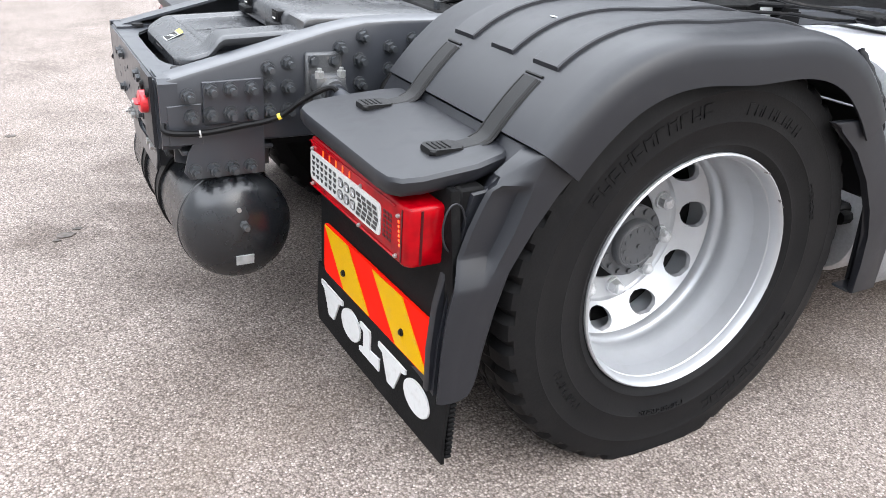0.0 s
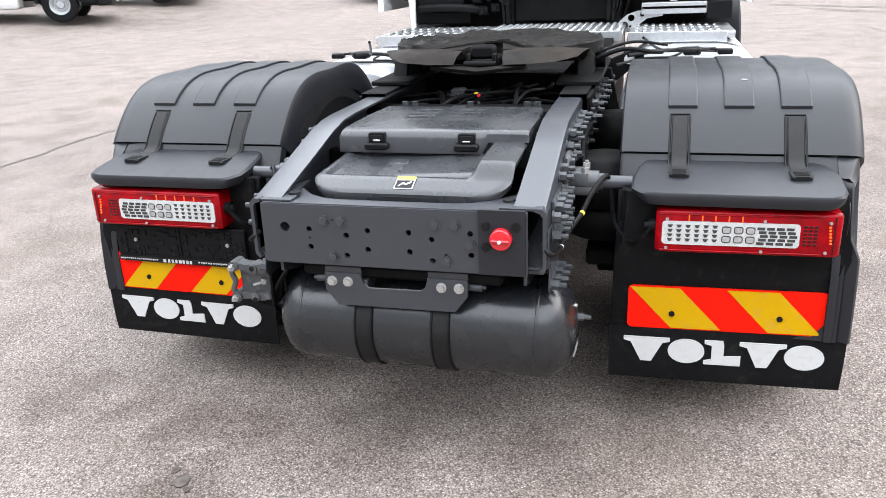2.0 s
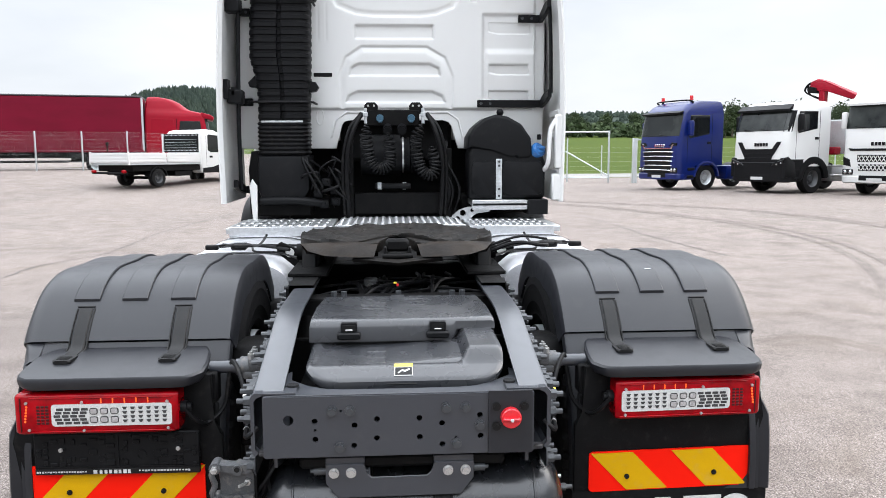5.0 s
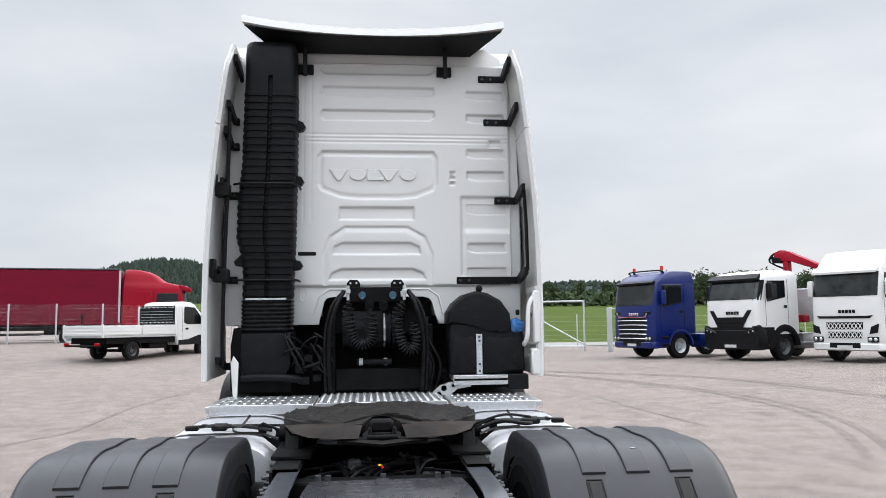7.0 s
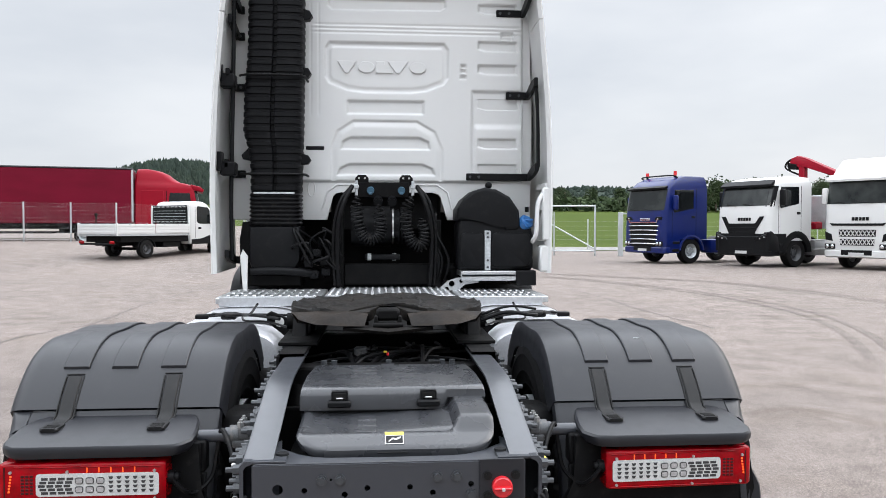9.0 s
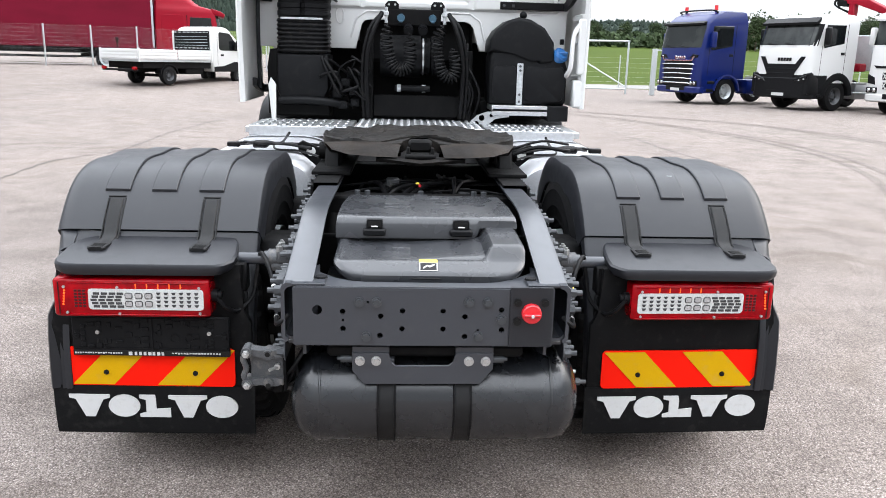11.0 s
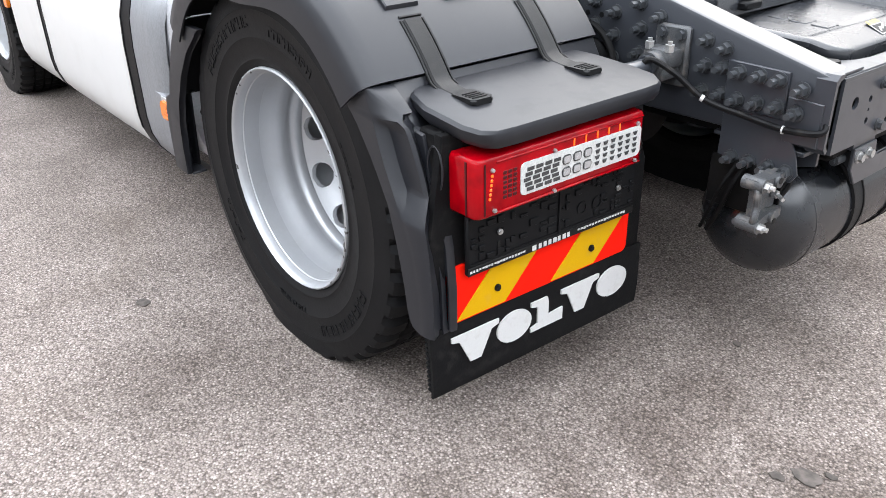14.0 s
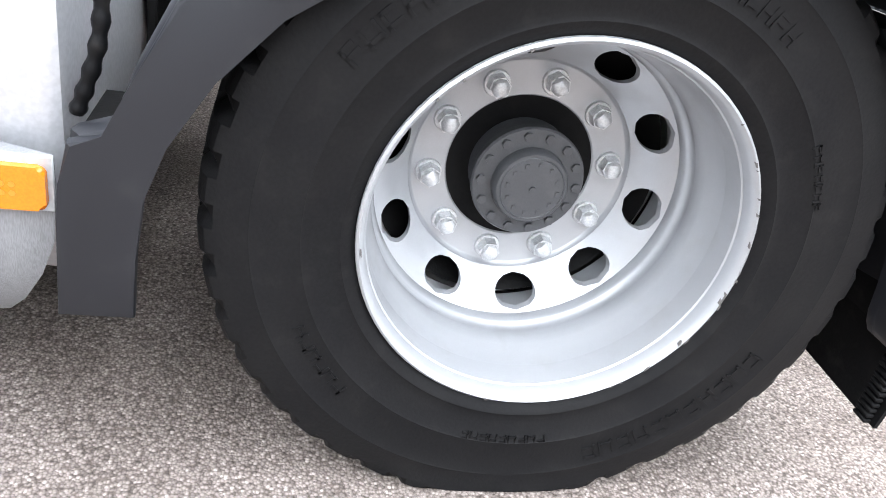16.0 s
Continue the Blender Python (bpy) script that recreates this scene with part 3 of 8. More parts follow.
# ---- rear crossmember, its cover plate and the tow plug
def build_crossmember():
    m = M()
    holes = [(.322, .762, .015), (.248, .758, .0085), (.247, .705, .0085), (.247, .732, .004), (.072, .761, .0085), (.073, .705, .0085), (-.048, .761, .0085), (-.049, .705, .0085), (.136, .744, .0085),
             (.138, .684, .0085), (-.113, .744, .0085), (-.114, .682, .0085), (-.222, .766, .0085), (-.224, .704, .0085), (.174, .787, .004), (-.153, .702, .004)]
    m.plate([(.393, .655), (.393, .83), (-.378, .83), (-.378, .655)], holes, "x", 0.012, 0.020)
    # top skin folds forward, with the rounded cut round the lid
    m.prism([(.016, .385), (.016, -.372), (.10, -.372), (.19, -.336), (.105, -.265), (.074, -.215), (.064, -.17), (.062, 0.0), (.064, .18), (.074, .225), (.105, .275), (.19, .345), (.10, .385)], "z", .827, .834, .001)
    m.box(.013, .10, -.375, .39, .652, .660)
    m.cyl((.022, .39, .822), (.022, -.376, .822), .0105, 12)
    cross = part("rear_crossmember", m, FRAME, truck, "dark grey steel crossmember with punched holes")
    for y, z in ((.199, .787), (.148, .787), (-.125, .79), (-.181, .79), (.178, .681), (-.154, .684), (-.222, .737)):
        stud_at(BOLT_MED, (.012, y, z), "-x", cross)
    c = M()
    c.plate([(-.246, .655), (-.246, .838), (-.372, .838), (-.372, .655)], [(-.309, .761, .027)], "x", .002, .0115, 24)
    cover = part("cover_plate", c, PLASTIC, cross)
    for y, z in ((-.268, .793), (-.348, .793), (-.268, .735)):
        k = M()
        k.cyl((.003, y, z), (-.004, y, z), .0125, 14)
        k.cyl((-.004, y, z), (-.006, y, z), .007, 6)
        part("rubber_plug", k, PRINTHOLEBLACK, cover)
    d = M()
    d.cyl((.004, -.309, .761), (-.014, -.309, .761), .030, 28, .029)
    d.cyl((-.014, -.309, .761), (-.017, -.309, .761), .029, 28, .026)
    d.box(-.030, -.014, -.334, -.284, .757, .765, .003)
    cap = part("tow_coupling_cap", d, REDCAP, cross, "round red plastic cap")
    e = M()
    e.cyl((-.030, -.309, .761), (-.033, -.309, .761), .005, 10)
    part("cap_pin", e, LETTER, cap)
    # corner gussets that tie the crossmember to the rails
    for s in (-1, 1):
        g = M()
        g.prism([(.02, s * .415), (.02, s * .30), (.06, s * .30), (.13, s * .325), (.24, s * .336), (.24, s * .338), (.05, s * .42)], "z", .8345, .8405, .001)
        corner = part("corner_plate", g, FRAME, cross)
        b = M()
        b.cyl((.085, s * .316, .8405), (.085, s * .316, .846), .019, 20, .017)
        part("round_plug", b, BLACKPL, corner)
        # end returns of the crossmember channel
        r = M()
        r.prism([(s * .415, .66), (s * .427, .675), (s * .427, .83), (s * .415, .842), (s * .395, .842), (s * .395, .834), (s * .41, .828), (s * .417, .818), (s * .417, .68), (s * .408, .668)], "x", .014, .06)
        part("end_return", r, FRAME, cross)
    lower = M()
    lower.prism([(.05, .655), (.05, .61), (.16, .58), (.30, .58), (.30, .655)], "y", .36, .37, .001)
    lower.prism([(.05, .655), (.05, .61), (.16, .58), (.30, .58), (.30, .655)], "y", -.37, -.36, .001)
    lower.box(.06, .30, -.415, .415, .640, .652, .002)
    part("lower_bracket", lower, FRAME, cross)
    return cross


build_crossmember()


# ---- air tank with straps and bracket
def build_tank():
    cx, cz, R = .190, .428, .153
    prof = [(0.0, -.50), (.03, -.499), (.07, -.492), (.11, -.476), (.138, -.452), (.150, -.425), (R, -.395), (R, -.39), (R, .325), (.150, .352), (.138, .378), (.11, .402), (.07, .418), (.03, .425), (0.0, .426)]
    m = M()
    m.lathe(prof, (cx, 0, cz), 56)
    # weld seams of the end caps
    m.lathe([(R - .001, -.398), (R + .0018, -.395), (R + .0018, -.391), (R - .001, -.388)], (cx, 0, cz), 56)
    m.lathe([(R - .001, .318), (R + .0018, .321), (R + .0018, .325), (R - .001, .328)], (cx, 0, cz), 56)
    tank = part("air_tank", m, TANKPAINT, truck, "dark grey steel air tank, satin paint")
    for y in (.118, -.117):
        b = M()
        b.lathe([(R + .001, y - .024), (R + .004, y - .022), (R + .004, y + .022), (R + .001, y + .024)], (cx, 0, cz), 56)
        strap = part("tank_strap", b, STRAP, tank, "black steel strap")
        r = M()
        r.lathe([(R + .001, y - .030), (R + .007, y - .028), (R + .007, y - .023), (R + .001, y - .021)], (cx, 0, cz), 56)
        r.lathe([(R + .001, y + .021), (R + .007, y + .023), (R + .007, y + .028), (R + .001, y + .030)], (cx, 0, cz), 56)
        part("rubber_edge", r, HOSE, strap)
    pin = M()
    pin.cyl((cx, -.495, cz + .035), (cx, -.515, cz + .035), .012, 6)
    pin.cyl((cx, -.515, cz + .035), (cx, -.535, cz + .035), .007, 8)
    part("drain_valve", pin, CAST, tank)
    pin = M()
    pin.cyl((cx - .01, -.488, cz + .075), (cx - .01, -.496, cz + .075), .006, 10)
    part("plug", pin, ZINC, tank)
    tag = M()
    tag.box(cx - .024, cx + .024, -.4945, -.4905, cz - .086, cz - .056, rot=(14, 0, 0))
    part("type_label", tag, GALV, tank)
    pin = M()
    pin.cyl((cx - .02, .415, cz + .03), (cx - .02, .45, cz + .03), .016, 6)
    pin.cyl((cx - .02, .45, cz + .03), (cx - .02, .475, cz + .03), .010, 10)
    part("valve", pin, CAST, tank, "corroded brass valve")
    for k in range(3):
        w = M()
        w.tube([(.17, .47, .46 - .01 * k), (.12, .44 - .02 * k, .50), (.09 + .015 * k, .40, .56), (.12, .36, .62)], .006, 6, 6)
        part("air_hose", w, HOSE, tank)
    k = M()
    k.prism([(.222, .622), (.222, .566), (.186, .520), (-.168, .522), (-.206, .572), (-.206, .622), (-.09, .622), (-.084, .590), (-.07, .578), (.09, .576), (.104, .588), (.110, .622)], "x", .030, .040, .002)
    bracket = part("tank_bracket", k, FRAME, truck, "dark grey bolted tank bracket")
    for y0, y1 in ((-.206, -.09), (.110, .222)):
        k = M()
        k.box(.036, .10, y0, y1, .616, .640, .002)
        part("bracket_ear", k, FRAME, bracket)
    for y0, y1 in ((.095, .142), (-.139, -.095)):
        k = M()
        k.box(.041, .16, y0, y1, .520, .60, .003)
        part("bracket_web", k, FRAME, bracket)
    for y in (.198, .149, -.131, -.182):
        stud_at(BOLT_ZINC, (.030, y, .597), "-x", bracket, 12)
    for y in (.238, -.222):
        c = M()
        c.cyl((.06, y - .02, .592), (.06, y + .02, .592), .012, 10)
        c.cyl((.06, y - .03, .592), (.06, y + .03, .592), .006, 8)
        part("side_bolt", c, BOLT, bracket)
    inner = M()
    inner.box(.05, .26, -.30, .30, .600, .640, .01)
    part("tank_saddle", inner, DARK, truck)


build_tank()


# ---- cast bracket and linkage on the left gusset
def build_left_bracket():
    """A casting that stands out from the gusset: a web between two arms with bosses, and a valve below."""
    m = M()
    m.prism([(.436, .500), (.535, .502), (.540, .515), (.533, .545), (.541, .588), (.530, .600), (.436, .602)], "x", .100, .112, .003)
    for z, lean in ((.596, .006), (.506, -.006)):
        m.prism([(.436, z - .012), (.455, z - .010), (.480, z - .016), (.505, z - .006), (.53, z - .010 + lean), (.556, z - .004 + lean), (.558, z + .012 + lean), (.530, z + .012 + lean), (.505, z + .008), (.480, z + .016), (.455, z + .010), (.436, z + .012)], "x", .078, .118, .004)
        for y, r in ((.481, .015), (.545, .017)):
            m.cyl((.070, y, z + (lean if y > .5 else 0)), (.124, y, z + (lean if y > .5 else 0)), r, 14)
    m.tube([(.085, .548, .60), (.080, .556, .58), (.082, .548, .55), (.080, .556, .525), (.085, .548, .505)], .009, 8, 5)
    br = part("height_valve_bracket", m, CAST, truck, "grey cast bracket with linkage")
    for z in (.602, .500):
        e = M()
        e.cyl((.070, .545, z), (.058, .545, z), .011, 6)
        e.cyl((.058, .545, z), (.048, .545, z), .006, 8)
        part("bracket_bolt", e, ZINC, br)
        # black disc paints the shade inside the boss hole
        e = M()
        e.cyl((.071, .481, z - .003), (.068, .481, z - .003), .008, 12)
        part("boss_hole", e, PRINTHOLEBLACK, br)
    e = M()
    e.cyl((.098, .455, .552), (.085, .455, .552), .010, 6)
    e.cyl((.085, .455, .552), (.06, .475, .552), .005, 8)
    part("link_pin", e, ZINC, br)
    p = M()
    p.box(.090, .285, .428, .436, .47, .60, .002)
    p.tube([(.18, .45, .60), (.20, .47, .54), (.23, .46, .46), (.26, .45, .40)], .007, 8, 6)
    p.tube([(.20, .45, .60), (.22, .48, .54), (.25, .47, .46), (.28, .45, .40)], .005, 8, 6)
    p.box(.11, .15, .44, .475, .455, .492, .005)
    p.cyl((.12, .475, .47), (.12, .495, .47), .010, 8)
    part("bracket_back", p, DARK, br)


build_left_bracket()


# ---- mudguards
def guard_r(t):
    return 0.580 + 0.060 * smooth01(abs(math.cos(t)) / 0.62)


def guard_point(t, dr, y):
    r = guard_r(t) + dr
    return (AX - r * math.cos(t), y, AZ + r * math.sin(t))


SECTION = [(-.115, .583), (-.05, .583), (-.012, .585), (-.003, .590), (0, .602), (0, .90), (0, 1.235), (-.002, 1.258), (-.008, 1.276), (-.020, 1.288), (-.05, 1.294), (-.10, 1.295),
           (-.10, 1.289), (-.05, 1.287), (-.026, 1.281), (-.015, 1.268), (-.008, 1.24), (-.007, .90), (-.008, .612), (-.05, .591), (-.115, .590)]


def build_mudguard(s):
    m = M()
    m.rings([[guard_point(radians(a), dr, s * y) for dr, y in SECTION] for a in np.linspace(36.2, 143.8, 46)], closed=True, cap=True)
    guard = part("mudguard", m, PLASTIC, truck, "matt dark grey plastic mudguard with raised ribs")
    # raised pads over the crown
    for y0, y1 in ((.724, .815), (.892, .983), (1.058, 1.149)):
        r = M()
        rows = []
        for a in (50.6, 50.75, 51.05, *np.linspace(53, 127, 32), 128.95, 129.25, 129.4):
            e = 0.0085 * min(1.0, .05 + (a - 50.6) / .4, .05 + (129.4 - a) / .4)
            rows.append([guard_point(radians(a), d, s * y) for d, y in ((-.004, y0), (e * 0.75, y0 + .0015), (e, y0 + .005), (e, y1 - .005), (e * 0.75, y1 - .0015), (-.004, y1))])
        r.rings(rows, closed=True, cap=True)
        part("rib", r, PLASTIC, guard, angle=24)
    # lower rear piece
    b = M()
    rows = []
    edge_x = ([.352, .45, .55, .60, .676, .74, .80, .868], [.371, .373, .381, .390, .410, .431, .462, .556])
    line = [(.558, .868), (.535, .83), (.512, .79), (.468, .70), (.430, .60), (.402, .47), (.386, .350)]
    for x, z in line:
        meet = float(np.interp(z, *edge_x)) - x + .008
        rows.append([(x + dx, s * y, z) for dx, y in ((.05, .585), (.01, .588), (0, .60), (0, 1.150), (meet * .25, 1.180), (meet, 1.236), (.03, 1.240), (.03, 1.230), (meet + .010, 1.222), (.010, 1.15), (.008, .61), (.05, .592))])
    b.rings(rows, closed=True, cap=True)
    tyre_side = [(.424, .352), (.447, .360), (.458, .378), (.463, .40), (.470, .45), (.489, .542), (.515, .63), (.56, .71), (.613, .785), (.692, .868)]
    b.prism([(.585, .868), (.49, .81), (.455, .75), (.42, .68), (.395, .62), (.382, .55), (.374, .45), (.372, .352)] + tyre_side, "y", s * 1.200, s * 1.222, .003)
    lower = part("rear_section", b, PLASTIC, guard)
    # proud cheek: shoulder above, an undercut pocket, a channel that runs out in a sloping foot
    chan_x = ([.352, .45, .55, .60, .66, .72, .812, .868], [.412, .416, .436, .458, .482, .512, .546, .578])
    tyre_x = ([z for x, z in tyre_side], [x for x, z in tyre_side])
    rows = []
    for z, d, d2, shoulder in ((.868, 0, 0, 1), (.84, 0, 0, 1), (.822, 0, 0, 1), (.812, .005, .022, 0), (.800, .022, .027, 0), (.785, .027, .028, 0), (.765, .028, .028, 0), (.72, .028, .028, 0),
                               (.680, .028, .028, 0), (.668, .028, .028, 0), (.664, .0265, .0265, 0), (.660, .0245, .0245, 0), (.632, .011, .012, 0), (.614, .003, .005, 0), (.609, .001, .0035, 0), (.602, 0, .003, 0), (.59, 0, .003, 0), (.55, 0, .003, 0), (.50, 0, .003, 0), (.45, 0, .003, 0), (.40, 0, .003, 0), (.375, 0, .003, 0), (.360, 0, .003, 0), (.352, 0, .003, 0)):
        ex, cx, tx = (float(np.interp(z, *q)) for q in (edge_x, chan_x, tyre_x))
        if shoulder:
            u = (.868 - z) / .051
            side = [(cx, 1.277), (cx - .005, 1.277 - .001 * u), (cx * .5 + ex * .5, 1.276 - .014 * u), (ex + .006, 1.272 - .030 * u), (ex, 1.262 - .028 * u)]
        else:
            side = [(cx, 1.277), (cx - .004, 1.2765 - .3 * d), (cx - .012, 1.277 - d), (ex + .008, 1.277 - d2), (ex, 1.270 - d2)]
        rows.append([(x, s * y, z) for x, y in [(tx, 1.222), (tx, 1.268), (tx - .009, 1.277)] + side + [(ex + (0 if shoulder else .030), 1.212)]])
    e = M()
    e.rings(rows, closed=True, cap=True)
    part("cheek", e, PLASTIC, lower, angle=40)
    ov = M()
    oval = [(.405 + .024 * math.cos(a), .725 + .050 * math.sin(a)) for a in np.linspace(0, 2 * math.pi, 24, endpoint=False)]
    wall = M()
    wall.prism([(.406, .352), (.404, .60), (.420, .70), (.44, .79), (.515, .80), (.500, .70), (.462, .60), (.440, .47), (.428, .352)], "y", s * 1.205, s * 1.2265, .004)
    part("end_wall", wall, PLASTIC, lower)
    ov.tube([(x, s * 1.2265, z) for x, z in oval + oval[:1]], .0022, 6)
    part("oval_cover", ov, PLASTIC, lower)
    # lower front piece
    f = M()
    rows = []
    for x, z in [(1.582, .868), (1.632, .78), (1.676, .69), (1.705, .613)]:
        rows.append([(x - dx, s * y, z) for dx, y in ((.05, .585), (.01, .588), (0, .60), (0, 1.20), (.004, 1.235), (.02, 1.262), (.04, 1.274), (.045, 1.27), (.02, 1.25), (.01, 1.21), (.008, .61), (.05, .592))])
    f.rings(rows, closed=True, cap=True)
    f.rings([[(x - dx, s * y, z) for dx, y in ((.03, 1.205), (.004, 1.215), (0, 1.235), (.02, 1.262), (.04, 1.274), (.045, 1.27), (.02, 1.25), (.012, 1.222), (.03, 1.213))] for x, z in [(1.703, .622), (1.750, .605), (1.765, .47), (1.775, .352)]], closed=True, cap=True)
    f.prism([(1.555, .868), (1.620, .788), (1.664, .70), (1.700, .613), (1.745, .607), (1.757, .55), (1.762, .485), (1.768, .354), (1.671, .354), (1.668, .45), (1.664, .535), (1.63, .61), (1.575, .70), (1.50, .785), (1.42, .85), (1.38, .868)], "y", s * 1.262, s * 1.283, .006, 2)
    front = part("front_section", f, PLASTIC, guard)
    fl = M()
    fl.box(1.68, 1.765, s * 1.21, s * 1.262, .346, .354, .002)
    part("front_lip", fl, FRAME, front)
    # shelf over the lamp
    c = M()
    outline = [(.303, .655), (.290, .675), (.286, .72), (.286, 1.12), (.290, 1.165), (.308, 1.192), (.345, 1.205), (.46, 1.207), (.53, 1.187), (.56, 1.16), (.56, .665), (.50, .645), (.40, .632), (.335, .632)]
    def shelf(x):
        return .820 + .115 * min(.27, max(0, x - .286))
    rows = []
    for dz, grow in ((-.038, -.012), (-.025, 0.0), (-.007, .002), (0.0, -.005), (.0015, -.018)):
        ring = []
        for x, y in outline:
            cx, cy = .41, .91
            k = math.hypot(x - cx, y - cy)
            xx, yy = x + (x - cx) / k * grow, y + (y - cy) / k * grow
            ring.append((xx, s * yy, shelf(x) + dz))
        rows.append(ring)
    c.rings(rows, closed=True, cap=True)
    part("lamp_shelf", c, PLASTIC, guard, "matt dark grey plastic shelf, rounded corners")
    # two rubber straps and their feet
    for yc in (.763, 1.098):
        w = .0245
        r = M()
        line = [guard_point(radians(a), .0015, 0) for a in (47.6, 45, 42, 38, 35)] + [(.535, 0, .856), (.515, 0, .847), (.49, 0, .8435), (.43, 0, .8385)]
        rows = []
        for x, _, z in line:
            rows.append([(x, s * (yc - w), z), (x - .003, s * (yc - w + .004), z + .003), (x - .003, s * (yc + w - .004), z + .003), (x, s * (yc + w), z), (x + .006, s * (yc + w), z - .006), (x + .006, s * (yc - w), z - .006)])
        r.rings(rows, closed=True, cap=True)
        st = part("strap", r, STRAP, guard, "black rubber strap in a recess")
        # thin black tubes round the strap paint the shade of its recess edge
        fr = M()
        for dy in (-w - .005, w + .005):
            fr.tube([(x + .001, s * (yc + dy), z - .001) for x, _, z in line[:7]], .0034, 6)
        a = radians(48.4)
        fr.tube([guard_point(a, .001, s * (yc - w - .005)), guard_point(a, .001, s * (yc + w + .005))], .0034, 6)
        part("strap_recess", fr, PRINTHOLEBLACK, st)
        ft = M()
        ft.prism(rounded(.402, .478, s * yc - .029, s * yc + .029, .010), "z", .834, .8475, .004)
        foot = part("strap_foot", ft, STRAP, guard)
        for k in range(4):
            g = M()
            g.box(.413 + .011 * k, .417 + .011 * k, s * yc - .020, s * yc + .020, .8465, .8500, .001)
            part("grip_slot", g, PRINTHOLEBLACK, foot)
    # carrier panel and rubber flap
    p = M()
    p.prism([(s * .585, .352), (s * 1.262, .352), (s * 1.262, .58), (s * 1.240, .64), (s * 1.225, .80), (s * .615, .80), (s * .615, .64), (s * .585, .60)], "x", .372, .392, .006, 2)
    panel = part("flap_panel", p, FLAP, guard, "black plastic panel behind the lamp")
    for x0, x1, y0, y1, z0, z1 in ((.392, .45, .60, 1.22, .70, .80), (.392, .41, .60, .625, .40, .70), (.392, .41, .655, .67, .40, .70)):
        q = M()
        q.box(x0, x1, s * y0, s * y1, z0, z1, .006)
        part("panel_rib", q, FLAP, panel)
    fl = M()
    rows = []
    for z, dx in ((.362, 0), (.33, -.001), (.29, -.003), (.24, -.004), (.205, -.002), (.185, .0)):
        y0, y1 = .580 + .01 * (.362 - z), 1.272 - .03 * (.362 - z)
        rows.append([(.366 + dx + d + (.008 * (y - .93) ** 2), s * y, z) for d, y in ((0, y0), (0, .75), (0, .93), (0, 1.1), (0, y1), (.008, y1), (.008, .93), (.008, y0))])
    fl.rings(rows, closed=True, cap=True)
    for k in range(13):
        z = .345 - .0125 * k
        fl.box(.380, .396, s * 1.225, s * (1.266 - .03 * (.362 - z)), z - .004, z + .004, .002)
    flap = part("mud_flap", fl, FLAP, guard, "black rubber mud flap with white print")
    # white print as plain shapes
    yl, yr = (1.217, .638) if s > 0 else (-.626, -1.214)
    span = yl - yr
    z0, z1 = .249, .331
    def print_shape(poly):
        q = M()
        q.prism(poly, "x", .3585, .3630)
        part("print", q, LETTER, flap)
    for u0, u1, form in ((0, .238, "v"), (.230, .416, "o"), (.414, .597, "l"), (.587, .816, "v"), (.808, 1.0, "o")):
        a, b2 = yl - span * u0, yl - span * u1
        mid, h = (a + b2) / 2, (z0 + z1) / 2
        if form == "v":
            print_shape([(a, z1), (b2, z1), (b2, z1 - .012), (b2 + .022, z1 - .018), (mid - .016, z0), (mid + .016, z0), (a - .022, z1 - .018), (a, z1 - .012)])
        elif form == "o":
            print_shape([(mid + (a - b2) / 2 * math.cos(t), h + (z1 - z0) / 2 * math.sin(t)) for t in np.linspace(0, 2 * math.pi, 28, endpoint=False)])
        else:
            print_shape([(a, z1), (mid, z1), (mid - .004, z1 - .014), (mid - .004, z0 + .030), (b2, z0 + .034), (b2, z0), (a, z0), (a, z0 + .012), (a - .022, z0 + .018), (a - .022, z1 - .018), (a, z1 - .012)])
    # striped reflective board: red stripes and yellow stripes, cut at a slant
    y_in, y_out, hz0, hz1 = (.645, 1.222, .364, .503) if s > 0 else (.634, 1.211, .362, .502)
    base = M()
    base.prism(rounded(min(s * y_in, s * y_out), max(s * y_in, s * y_out), hz0, hz1, .014), "x", .3640, .3715, .001)
    board = part("hazard_board", base, HAZRED, guard, "red and yellow striped reflective board")
    run = .125
    left = max(s * y_in, s * y_out)
    if s > 0:
        bands = [(.023, .163), (.310, .455)]
        for c0, c1 in bands:
            q = M()
            q.prism([(left - c0, hz0 + .004), (left - c1, hz0 + .004), (left - c1 - run, hz1 - .004), (left - c0 - run, hz1 - .004)], "x", .3620, .3640)
            part("yellow_stripe", q, HAZYEL, board)
    else:
        for c0, c1 in ((.006, .152), (.288, .436)):
            q = M()
            q.prism([(left - c0, hz1 - .004), (left - c1, hz1 - .004), (left - c1 - run, hz0 + .004), (left - c0 - run, hz0 + .004)], "x", .3620, .3640)
            part("yellow_stripe", q, HAZYEL, board)
    for y in ((1.083, .780) if s > 0 else (-.766, -1.076)):
        stud_at(RIVET, (.3620, y, .414), "-x", board)
    for ob in (panel, flap, board):
        swing(ob, 0, .028 if s > 0 else .044)
    build_lamp(s, guard)


TURN_CELL = mesh_of("turn_cell", M().box(-.0014, 0, -.0102, .0102, -.0043, .0043, .0010), LEDDARK)
LED_CELL = mesh_of("led_cell", M().prism([(-.0078, .0042), (.0078, .0042), (.0034, -.0046), (-.0034, -.0046)], "x", -.0022, 0, .0006), LEDDARK)
AMBER_CELL = mesh_of("amber_led", M().box(-.0027, 0, -.003, .003, -.003, .003, .001), AMBERLED)
AMBER_TICK = mesh_of("amber_led", M().box(-.0027, 0, -.0016, .0016, -.0085, .0085, .0006), AMBERLED)


